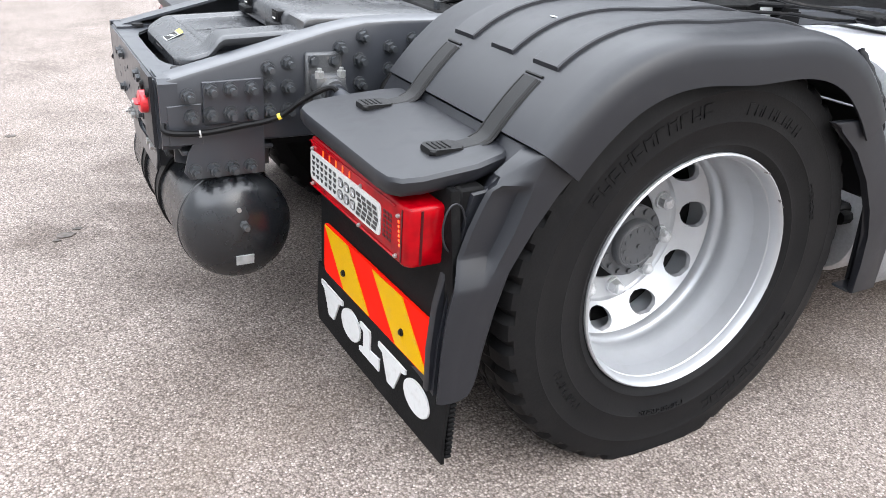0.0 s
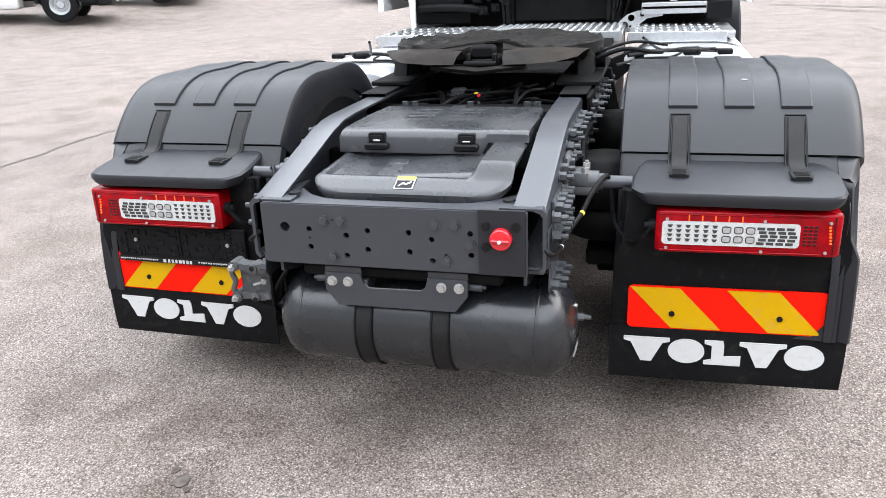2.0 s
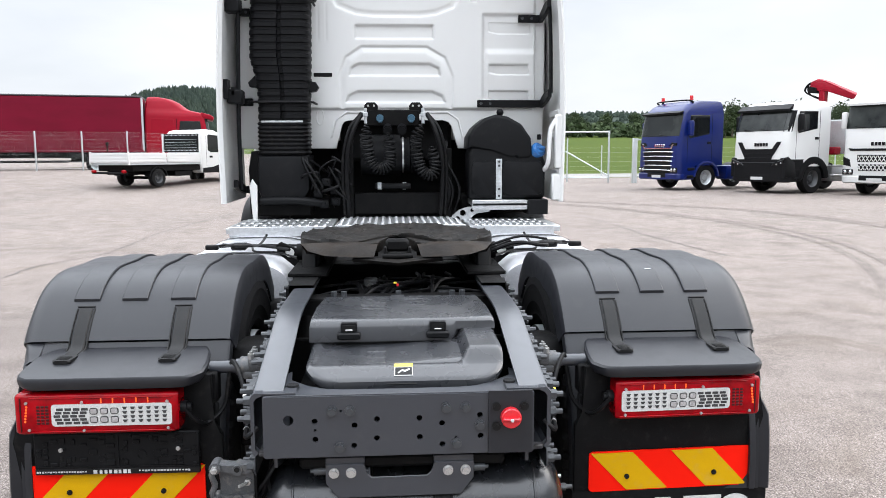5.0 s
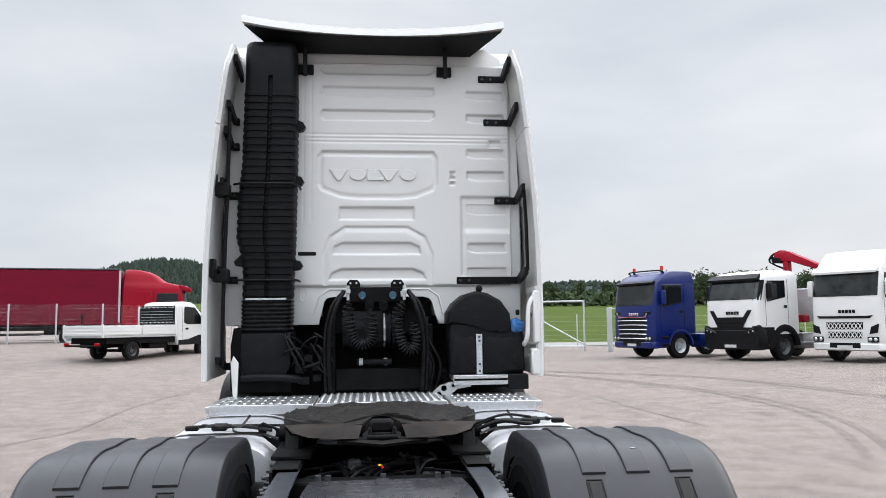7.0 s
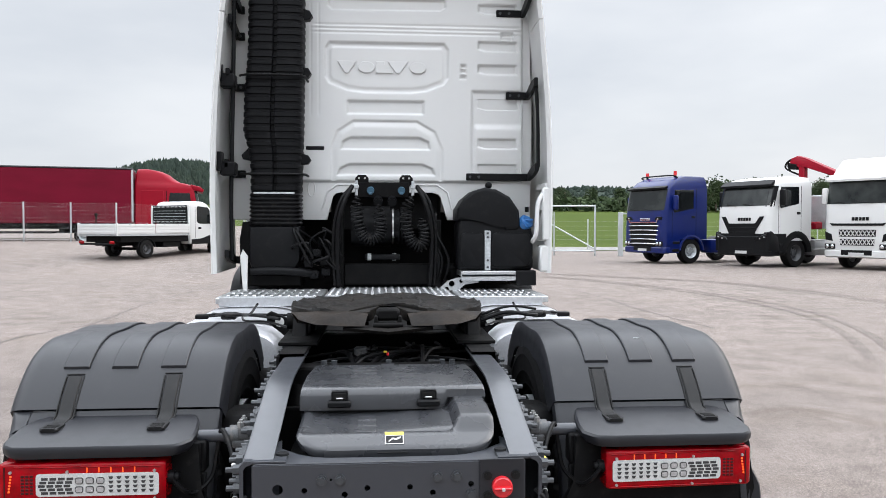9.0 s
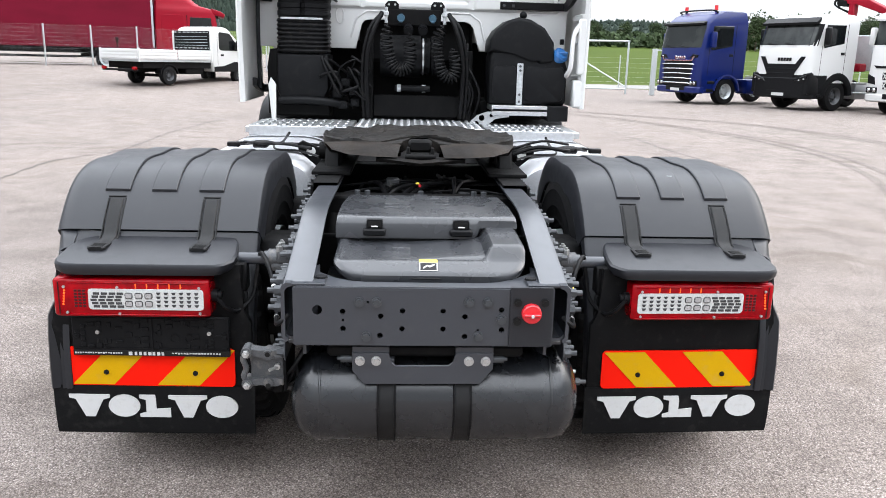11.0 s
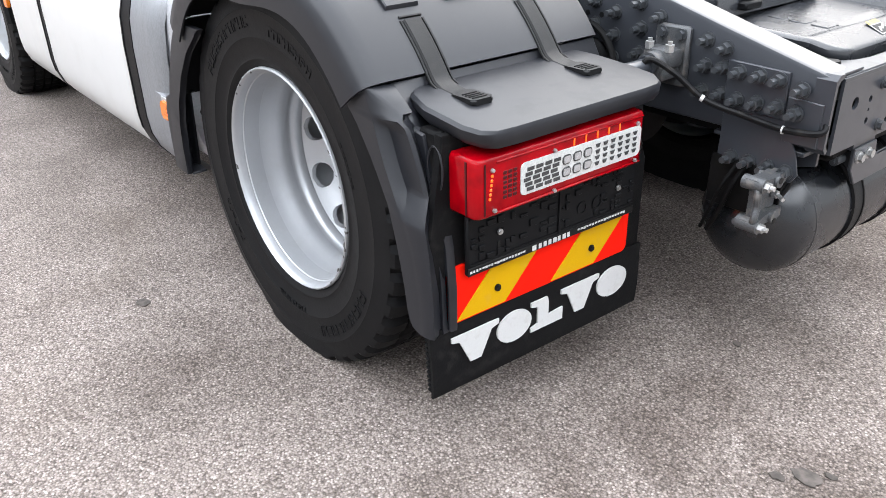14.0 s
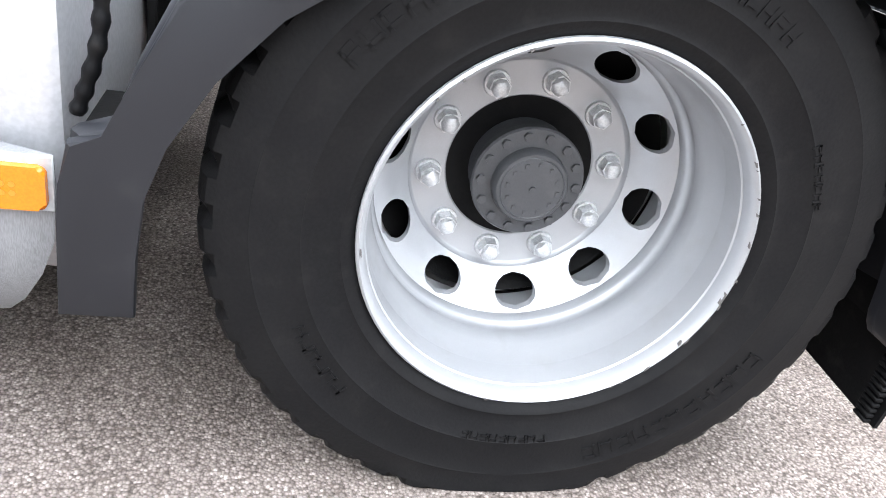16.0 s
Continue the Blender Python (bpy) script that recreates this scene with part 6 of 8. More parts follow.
    for y in (.50, .56):
        depth += .004 * soft(.004 - np.abs(Y - y), .006) * soft(Z - 2.36, .02)
    edge = np.minimum(np.minimum(.66 - Y, Y + 1.10), np.minimum(Z - 1.838, 3.655 - Z))
    X = CX + .001 - .026 * soft(edge - .012, .012) + depth * (edge > .02)
    g = M()
    g.rings([[(X[i, k], Y[i, k], Z[i, k]) for k in range(Y.shape[1])] for i in range(Y.shape[0])], closed=False)
    part("pressed_panel", g, WHITE, cab, "", 60)
    b = cab
    bead(b, [(.56 + .028 * math.cos(t), 1.79 + .06 * math.sin(t)) for t in np.linspace(0, 6.28, 14, endpoint=False)], .005, True)
    bead(b, [(.36, 1.825), (-.42, 1.825), (-.50, 1.77), (-.535, 1.63)], .008)
    bead(b, [(.36, 1.825), (.44, 1.77), (.48, 1.63)], .008)
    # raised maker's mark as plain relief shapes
    g = M()
    for y0, y1, form in ((.36, .21, 0), (.20, .07, 1), (.06, -.07, 2), (-.03, -.19, 0), (-.20, -.33, 1)):
        mid, h = (y0 + y1) / 2, 2.735
        if form == 1:
            poly = [(mid + (y0 - y1) / 2 * math.cos(t), h + .045 * math.sin(t)) for t in np.linspace(0, 2 * math.pi, 24, endpoint=False)]
        elif form == 0:
            poly = [(y0, 2.78), (y1, 2.78), (mid - .015, 2.69), (mid + .015, 2.69)]
        else:
            poly = [(y0, 2.78), (mid, 2.78), (mid, 2.715), (y1, 2.715), (y1, 2.69), (y0, 2.69)]
        g.prism(poly, "x", CX - .027, CX + .005, .003)
    part("relief_mark", g, WHITE, cab)
    # side deflectors in two lengths each, with black mounts
    for s in (-1, 1):
        for z0, z1 in ((1.158, 3.02), (3.03, 3.66)):
            d = M()
            rows = []
            for z in np.linspace(z0, z1, 8):
                y = float(np.interp(z, [1.15, 1.8, 2.4, 3.02, 3.35, 3.66], [1.232, 1.243, 1.222, 1.168, 1.13, 1.075]))
                x_in = 4.3
                xe = 3.39 + (.02 if z > 3.55 else 0) + max(0, z - 3.5) * .5
                rows.append([(xe, s * y, z), (xe - .004, s * (y - .012), z), (xe + .02, s * (y - .035), z), (xe + .045, s * (y - .03), z), (3.8, s * (y - .022), z), (x_in, s * (y - .012), z), (x_in, s * (y + .005), z), (3.8, s * (y + .004), z)])
            d.rings(rows, closed=True, cap=True)
            de = part("side_deflector", d, WHITE, cab, "white side air deflector")
            if z0 < 2 and s < 0:
                r = M()
                for zz in (1.35, 1.62, 1.78):
                    r.box(3.43, 3.75, s * 1.19, s * 1.225, zz, zz + .045, .006)
                r.box(3.395, 3.44, s * 1.165, s * 1.225, 1.40, 1.79, .012)
                r.box(3.40, 3.5, s * 1.15, s * 1.22, 1.165, 1.36, .012)
                part("deflector_foot", r, WHITE, de)
                r = M()
                r.tube([(3.50, s * 1.10, 1.38), (3.44, s * 1.105, 1.40), (3.40, s * 1.12, 1.46), (3.40, s * 1.13, 1.66), (3.42, s * 1.17, 1.74), (3.46, s * 1.20, 1.76)], .017, 10, 6)
                part("grab_handle", r, WHITE, de)
        mounts = (3.53, 3.17, 2.53, 1.89) if s < 0 else (3.50, 3.15, 2.95, 2.56, 1.90, 1.24)
        for z in mounts:
            yi = {3.53: .84, 3.17: .88, 2.53: .96, 1.89: .645}.get(z, 1.06)
            k = M()
            yd = float(np.interp(z, [1.15, 1.8, 2.4, 3.02, 3.35, 3.66], [1.205, 1.205, 1.20, 1.168, 1.13, 1.075]))
            k.box(CX - .035, CX + .01, s * yi, s * (yd - .06), z - .028, z + .028, .005)
            k.prism([(CX - .03, z - .03), (CX - .03, z + .03), (3.62, z + .075), (3.50, z + .085), (3.50, z + .03), (3.62, z + .0)], "y", s * (yd - .075), s * (yd - .045), .004)
            arm = part("deflector_mount", k, BLACKPL, cab, "black steel mounting arm")
            k = M()
            for dy in (.03, .10):
                k.cyl((CX - .036, s * (yi + dy), z), (CX - .042, s * (yi + dy), z), .011, 6)
            part("mount_bolt", k, BOLT, arm)
        p = M()
        if s < 0:
            p.tube([(3.55, -1.145, 2.58), (3.56, -1.16, 2.3), (3.56, -1.165, 1.95)], .014, 8, 6)
        else:
            p.tube([(3.55, 1.09, 3.15), (3.56, 1.10, 2.6), (3.56, 1.12, 1.7), (3.58, 1.12, 1.25)], .015, 8, 6)
            for z in (2.56, 1.92):
                p.box(3.50, 3.62, 1.08, 1.19, z - .05, z + .05, .01)
                p.box(3.48, 3.56, 1.17, 1.21, z - .02, z + .12, .006)
        part("deflector_rod", p, BLACKPL, cab)
    # roof spoiler
    sp = M()
    rows = []
    for y in np.linspace(-1.0, 1.0, 23):
        k = abs(y)
        z = 3.757 + .074 * k ** 2.4
        fx = 3.47 + .03 * (1 - k)
        rows.append([(fx, y, z + .0), (fx + .012, y, z + .060), (3.75, y * .95, z + .13 - .07 * k), (4.3, y * .82, 3.93), (4.3, y * .80, 3.80), (3.8, y * .80, 3.745 + .03 * k), (fx + .03, y * .995, z - .004)])
    sp.rings(rows, closed=True, cap=True)
    spoiler = part("roof_spoiler", sp, WHITE, cab, "white curved roof spoiler")
    u = M()
    rows = []
    for y in np.linspace(-.97, .97, 20):
        k = abs(y)
        z = 3.757 + .074 * k ** 2.4
        rows.append([(3.498, y * 1.02, z - .012), (3.82, y * .80, 3.715), (3.84, y * .80, 3.735), (3.52, y * 1.02, z - .002)])
    u.rings(rows, closed=True, cap=True)
    part("spoiler_underside", u, BLACKPL, spoiler)
    for y in (.545, -.56):
        a = M()
        a.box(3.70, 3.74, y - .016, y + .016, 3.50, 3.78, .004)
        a.box(CX - .05, CX + .01, y - .06, y + .06, 3.54, 3.62, .006)
        part("spoiler_stay", a, BLACKPL, spoiler)
    return cab


cab = build_cab()


def build_stack():
    """Black ribbed intake stack on the back wall, bellows and air box below it."""
    def yl(z):
        return float(np.interp(z, [1.75, 1.93, 2.05, 2.2, 2.45, 2.8, 3.3, 3.7], [.985, .985, .995, 1.036, 1.03, 1.00, .99, .985]))
    def yr(z):
        return float(np.interp(z, [1.75, 2.2, 2.8, 3.3, 3.7], [.628, .613, .603, .600, .604]))
    m = M()
    rows = []
    zs, z = [], 1.75
    while z < 3.33:
        zs += [(z, 0), (z + .012, .0), (z + .018, .009), (z + .046, .009), (z + .052, 0)]
        z += .0545
    zs += [(3.335, 0), (3.445, 0), (3.455, 0), (3.66, 0), (3.71, -.012), (3.725, -.03)]
    for z, out in zs:
        a, b = yl(z) + out * .5, yr(z) - out * .5
        mid = (a + b) / 2
        x = 3.575 - out
        k = 1.0 if z < 3.45 else 0.0
        rows.append([(3.80, a, z), (x + .05, a, z), (x + .015, a - .02, z), (x, a - .05, z), (x, mid + .018, z), (x + .006 * k, mid + .014, z), (x + .03 * k, mid + .012, z), (x + .03 * k, mid - .012, z), (x + .006 * k, mid - .014, z), (x, mid - .018, z), (x, b + .05, z), (x + .015, b + .02, z), (x + .05, b, z), (3.80, b, z)])
    m.rings(rows, closed=True, cap=True)
    stack = part("air_intake", m, BLACKPL, truck, "black ribbed plastic air intake stack")
    for z in (2.61, 1.885):
        b = M()
        b.tube([(3.60, 1.06, z), (3.545, 1.0, z), (3.535, .8, z), (3.545, .62, z), (3.60, .585, z), (3.8, .58, z)], .009, 8)
        part("retaining_bar", b, HOSE, stack)
    for y, z in ((.575, 3.08), (.585, 2.65), (.59, 2.0)):
        e = M()
        e.prism([(y + .04, z - .04), (y - .02, z - .03), (y - .04, z), (y - .02, z + .035), (y + .04, z + .05)], "x", 3.66, 3.74, .006)
        part("ear", e, BLACKPL, stack)
    e = M()
    e.prism([(.97, 1.99), (1.05, 2.0), (1.06, 2.03), (1.0, 2.09)], "x", 3.64, 3.74, .006)
    part("ear", e, BLACKPL, stack)
    r = M()
    r.box(CX - .03, CX, .46, .60, 2.09, 2.12, .004)
    part("small_bracket", r, BLACKPL, stack)
    bl = M()
    rows = []
    for i in range(17):
        z = 1.505 + .015 * i
        o = .012 if i % 2 else 0
        rows.append([(x, y, z) for x, y in rounded(3.57 - o, 3.82 + o, .63 - o, .985 + o, .04, 3)])
    bl.rings(rows, closed=True, cap=True)
    part("bellows", bl, HOSE, stack)
    k = M()
    k.box(3.555, 3.565, .66, .96, 1.737, 1.752, .003)
    part("clamp_band", k, GALV, stack)
    bx = M()
    bx.prism([(.99, 1.50), (.62, 1.50), (.62, 1.25), (.68, 1.14), (.96, 1.14), (1.0, 1.25)], "x", 3.55, 3.95, .03, 2)
    bx.tube([(3.56, .98, 1.165), (3.54, .8, 1.17), (3.55, .62, 1.16), (3.60, .52, 1.14)], .03, 10, 5)
    box = part("air_box", bx, BLACKPL, stack, "black plastic air box")
    bx = M()
    bx.prism([(.985, 1.54), (1.065, 1.53), (1.085, 1.40), (1.085, 1.06), (.95, 1.04)], "x", 3.70, 3.80, .012, 2)
    bx.prism([(.62, 1.14), (.62, 1.05), (1.02, 1.05), (1.02, 1.14)], "x", 3.62, 3.90, .01)
    part("box_shield", bx, DARK, box)


build_stack()


def coil(cy, z_top, lean, name):
    """A black coiled brake hose that hangs in a loop."""
    path = curve_points([Vector((3.50, cy + p[0], p[1])) for p in lean], 14)
    pts, turns = [], 26
    n = turns * 12
    seglen = len(path) - 1
    for i in range(n + 1):
        u = i / n * seglen
        k = min(int(u), seglen - 1)
        p = path[k].lerp(path[k + 1], u - k)
        d = (path[k + 1] - path[k]).normalized()
        side = d.cross(Vector((1, 0, 0))).normalized()
        a = 2 * math.pi * turns * i / n
        env = .036 * min(1.0, i / n * 12, (1 - i / n) * 12) + .004
        pts.append(p + side * env * math.cos(a) + Vector((1, 0, 0)) * env * math.sin(a))
    m = M()
    m.tube(pts, .0072, 6)
    return part(name, m, HOSE, truck, "black coiled air hose")


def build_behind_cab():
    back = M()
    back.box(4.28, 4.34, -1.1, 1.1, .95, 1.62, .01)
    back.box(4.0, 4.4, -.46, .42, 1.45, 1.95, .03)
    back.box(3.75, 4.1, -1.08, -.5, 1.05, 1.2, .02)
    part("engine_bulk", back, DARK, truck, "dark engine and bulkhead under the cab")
    # portal that carries the trailer sockets
    p = M()
    p.box(3.58, 3.66, .30, .36, 1.00, 1.62, .006)
    p.box(3.58, 3.66, -.43, -.37, 1.00, 1.55, .006)
    p.box(3.60, 3.64, -.37, .30, 1.06, 1.22, .008)
    p.box(3.58, 3.62, -.19, .21, 1.715, 1.83, .006)
    for y in (.165, -.165):
        p.prism([(y - .05, 1.80), (y - .05, 1.86), (y - .03, 1.885), (y + .03, 1.885), (y + .05, 1.86), (y + .05, 1.80)], "x", 3.585, 3.60, .003)
    portal = part("socket_portal", p, DARK, truck, "black steel portal with trailer sockets")
    for y in (.165, -.165):
        for d in (-.022, .022):
            e = M()
            e.cyl((3.583, y + d, 1.86), (3.578, y + d, 1.86), .008, 10)
            part("portal_bolt", e, ZINC, portal)
    for y, mat in ((.10, BLUEDUST), (-.13, BLUEDUST)):
        e = M()
        e.cyl((3.58, y, 1.77), (3.545, y, 1.765), .028, 18, .026)
        e.box(3.54, 3.56, y - .014, y + .014, 1.735, 1.752, .004)
        part("blue_socket", e, mat, portal, "dusty blue socket cap")
    for y in (.045, -.06):
        e = M()
        e.cyl((3.59, y, 1.70), (3.53, y, 1.68), .034, 18)
        e.cyl((3.53, y, 1.68), (3.52, y, 1.677), .027, 18)
        part("socket", e, BLACKPL, portal)
    for y in (.205, -.215):
        e = M()
        e.cyl((3.55, y, 1.84), (3.55, y, 1.73), .012, 10)
        e.box(3.53, 3.56, y - .018, y + .018, 1.78, 1.81, .004)
        part("air_coupling", e, GALV, portal)
    coil(.11, 1.7, [(.09, 1.72), (.09, 1.58), (.06, 1.46), (.0, 1.40), (-.07, 1.43), (-.08, 1.52), (-.07, 1.66)], "coil_hose")
    coil(-.19, 1.7, [(-.01, 1.72), (.03, 1.60), (.02, 1.48), (-.02, 1.38), (-.09, 1.36), (-.11, 1.45), (-.08, 1.56)], "coil_hose")
    lines = []
    for s, y in ((1, .235), (-1, -.245)):
        for k in range(2):
            lines.append(([(3.56, y, 1.80), (3.50, y + s * (.05 + .03 * k), 1.70), (3.49, y + s * (.10 + .03 * k), 1.52), (3.52, y + s * (.11 + .03 * k), 1.30), (3.56, y + s * (.10 + .03 * k), 1.06)], .018 - .006 * k))
    rng = random.Random(8)
    for k in range(9):
        y = rng.uniform(.36, .62)
        lines.append(([(3.6, y, rng.uniform(1.2, 1.4)), (3.53, y - .06, rng.uniform(1.15, 1.5)), (3.55, y + .06, rng.uniform(1.2, 1.5)), (3.7, .45, rng.uniform(1.1, 1.5))], rng.uniform(.006, .012)))
    for k in range(6):
        y = rng.uniform(-.36, -.52)
        lines.append(([(3.6, y, 1.05), (3.53, y - .04, 1.25), (3.56, y + .05, 1.45), (3.7, -.4, 1.6)], rng.uniform(.005, .010)))
    for pts, r in lines:
        h = M()
        h.tube(pts, r, 10, 8)
        part("hose", h, HOSE, truck)
    f = M()
    f.cyl((3.80, .25, 1.50), (3.80, -.05, 1.50), .155, 32)
    f.cyl((3.80, -.05, 1.50), (3.80, -.10, 1.50), .125, 28)
    for k in range(4):
        f.cyl((3.80, -.10 - .03 * k, 1.50), (3.80, -.118 - .03 * k, 1.50), .135, 28)
    f.tube([(3.62, .14, 1.27), (3.60, -.12, 1.27)], .022, 10)
    drum = part("filter_drum", f, BLACKPL, truck, "black round air filter housing")
    e = M()
    e.cyl((3.80, -.062, 1.50), (3.80, -.075, 1.50), .137, 28)
    part("hose_clip", e, ZINC, drum)
    for y in (.11, -.075):
        e = M()
        e.cyl((3.62, y + .014, 1.27), (3.62, y - .014, 1.27), .028, 14)
        part("pipe_clip", e, GALV, drum)
    v = M()
    for k, (y, z) in enumerate(((.56, 1.22), (.50, 1.30), (.44, 1.24), (.52, 1.14), (.43, 1.16))):
        v.box(3.56, 3.66, y - .035, y + .035, z - .03, z + .03, .008)
        v.cyl((3.56, y, z), (3.53, y, z), .014, 10)
    part("valve_block", v, BLACKPL, truck, "cluster of dark air valves")
    pl = M()
    pl.prism([(1.0, 1.02), (1.03, 1.02), (1.05, 1.28), (1.03, 1.33), (.995, 1.28)], "x", 3.50, 3.53, .006)
    part("white_bracket", pl, WHITE, truck)
    # liquid tank with hood, strap and blue filler
    t = M()
    t.prism([(-.545, 1.50), (-.545, 1.20), (-.56, 1.175), (-1.09, 1.175), (-1.11, 1.20), (-1.11, 1.44), (-1.09, 1.50), (-1.03, 1.54), (-1.0, 1.56), (-.56, 1.56)], "x", 3.45, 3.80, .03, 3)
    tank = part("fluid_tank", t, BLACKPL, truck, "black plastic fluid tank with blue filler cap")
    t = M()
    t.prism([(-.535, 1.545), (-.54, 1.63), (-.58, 1.70), (-.66, 1.765), (-.74, 1.79), (-.83, 1.775), (-.93, 1.72), (-1.0, 1.62), (-1.01, 1.50), (-.985, 1.475), (-.90, 1.47), (-.85, 1.515), (-.72, 1.535)], "x", 3.435, 3.80, .025, 3)
    part("tank_hood", t, BLACKPL, tank)
    for y0, y1 in ((-.735, -.565), (-1.085, -.795)):
        t = M()
        t.prism(rounded(y0, y1, 1.205, 1.455, .035), "x", 3.437, 3.47, .012, 2)
        part("tank_cheek", t, BLACKPL, tank)
    k = M()
    k.ball((3.66, -.80, 1.815), .028, 12, 8)
    k.cyl((3.66, -.80, 1.76), (3.66, -.80, 1.80), .012, 10)
    part("knob", k, BLACKPL, tank)
    c = M()
    c.cyl((3.50, -1.035, 1.51), (3.462, -1.062, 1.540), .056, 28)
    c.cyl((3.462, -1.062, 1.540), (3.452, -1.069, 1.548), .048, 28, .040)
    c.box(3.436, 3.452, -1.105, -1.040, 1.538, 1.560, .005, 1, (0, -35, 0))
    part("filler_cap", c, BLUEPL, tank, "blue screw cap")
    a = M()
    a.box(3.436, 3.450, -.786, -.742, 1.175, 1.47, .003)
    stp = part("steel_strap", a, GALV, tank, "galvanised steel strap")
    for z in (1.42, 1.25, 1.20, 1.45):
        a = M()
        a.cyl((3.436, -.764, z), (3.430, -.764, z), .009, 8)
        part("strap_bolt", a, BOLT, stp)
    b = M()
    b.box(3.40, 3.82, -.97, -.565, 1.128, 1.172, .004)
    b.box(3.40, 3.41, -.97, -.565, 1.10, 1.15, .003)
    part("tank_shelf", b, ALU, tank, "bright aluminium shelf")
    b = M()
    b.box(3.39, 3.80, -1.12, -.97, 1.065, 1.175, .006)
    part("shelf_end", b, BLACKPL, tank)
    q = M()
    q.plate([(-.40, 1.00), (-.42, 1.05), (-.47, 1.095), (-.54, 1.12), (-.70, 1.125), (-.70, 1.085), (-.60, 1.07), (-.55, 1.03), (-.52, .99), (-.46, .985)], [(-.50, 1.075, .022), (-.46, 1.03, .022), (-.57, 1.095, .014), (-.50, 1.015, .014)], "x", 3.46, 3.50)
    part("cast_foot", q, ALU, tank, "cast aluminium foot with round holes")
    y = M()
    y.box(3.56, 3.60, -1.095, -1.07, 1.61, 1.65, .004)
    part("small_clip", y, BLACKPL, tank)


build_behind_cab()


OFFSET[0] = 0.0


# ---- front axle wheels of the tractor, seen past the skirts
for side in (-1, 1):
    build_wheel(4.77, side * 1.06, AZ, side, True)
    arch = M()
    rows = []
    for a in np.linspace(0, 180, 20):
        ca, sa = math.cos(radians(a)), math.sin(radians(a))
        rows.append([(4.77 + r * ca, side * y, AZ + r * sa) for r, y in ((.60, .86), (.60, 1.24), (.64, 1.255), (.66, 1.24), (.66, .86))])
    arch.rings(rows, closed=True, cap=True)
    wa = part("front_wheel_arch", arch, BLACKPL, truck)
    o = M()
    o.prism(rounded(3.99, 4.06, .60, .66, .01), "y", side * 1.245, side * 1.262, .004)
    part("side_marker", o, AMBER, truck, "amber side marker lamp")
    st = M()
    st.box(5.40, 6.0, side * 1.0, side * 1.24, .35, 1.05, .03)
    part("step_box", st, WHITE, truck)

# ---------------------------------------------------------------- vehicles across the yard
def far_wheel(parent, x, y, r, w, s, rim_mat=GALV):
    t = M()
    prof = [(r * .58, -w / 2), (r * .80, -w / 2 - .01), (r * .95, -w / 2), (r, -w / 2 + .05), (r, w / 2 - .05), (r * .95, w / 2), (r * .80, w / 2 + .01), (r * .58, w / 2)]
    t.lathe(prof, (x, y, r), 28)
    tyre = part("wheel", t, TYRE, parent, "black tyre on a steel rim")
    m = M()
    m.lathe([(0, w * .22), (r * .20, w * .22), (r * .24, w * .02), (r * .42, -w * .02), (r * .50, w * .3), (r * .60, w * .50), (r * .60, -w * .4)], (x, y, r), 28, s)
    for k in range(8):
        a = 2 * math.pi * k / 8
        m.cyl((x + r * .33 * math.cos(a), y + s * .0, r + r * .33 * math.sin(a)), (x + r * .33 * math.cos(a), y + s * w * .16, r + r * .33 * math.sin(a)), r * .05, 6)
    part("rim", m, rim_mat, tyre)


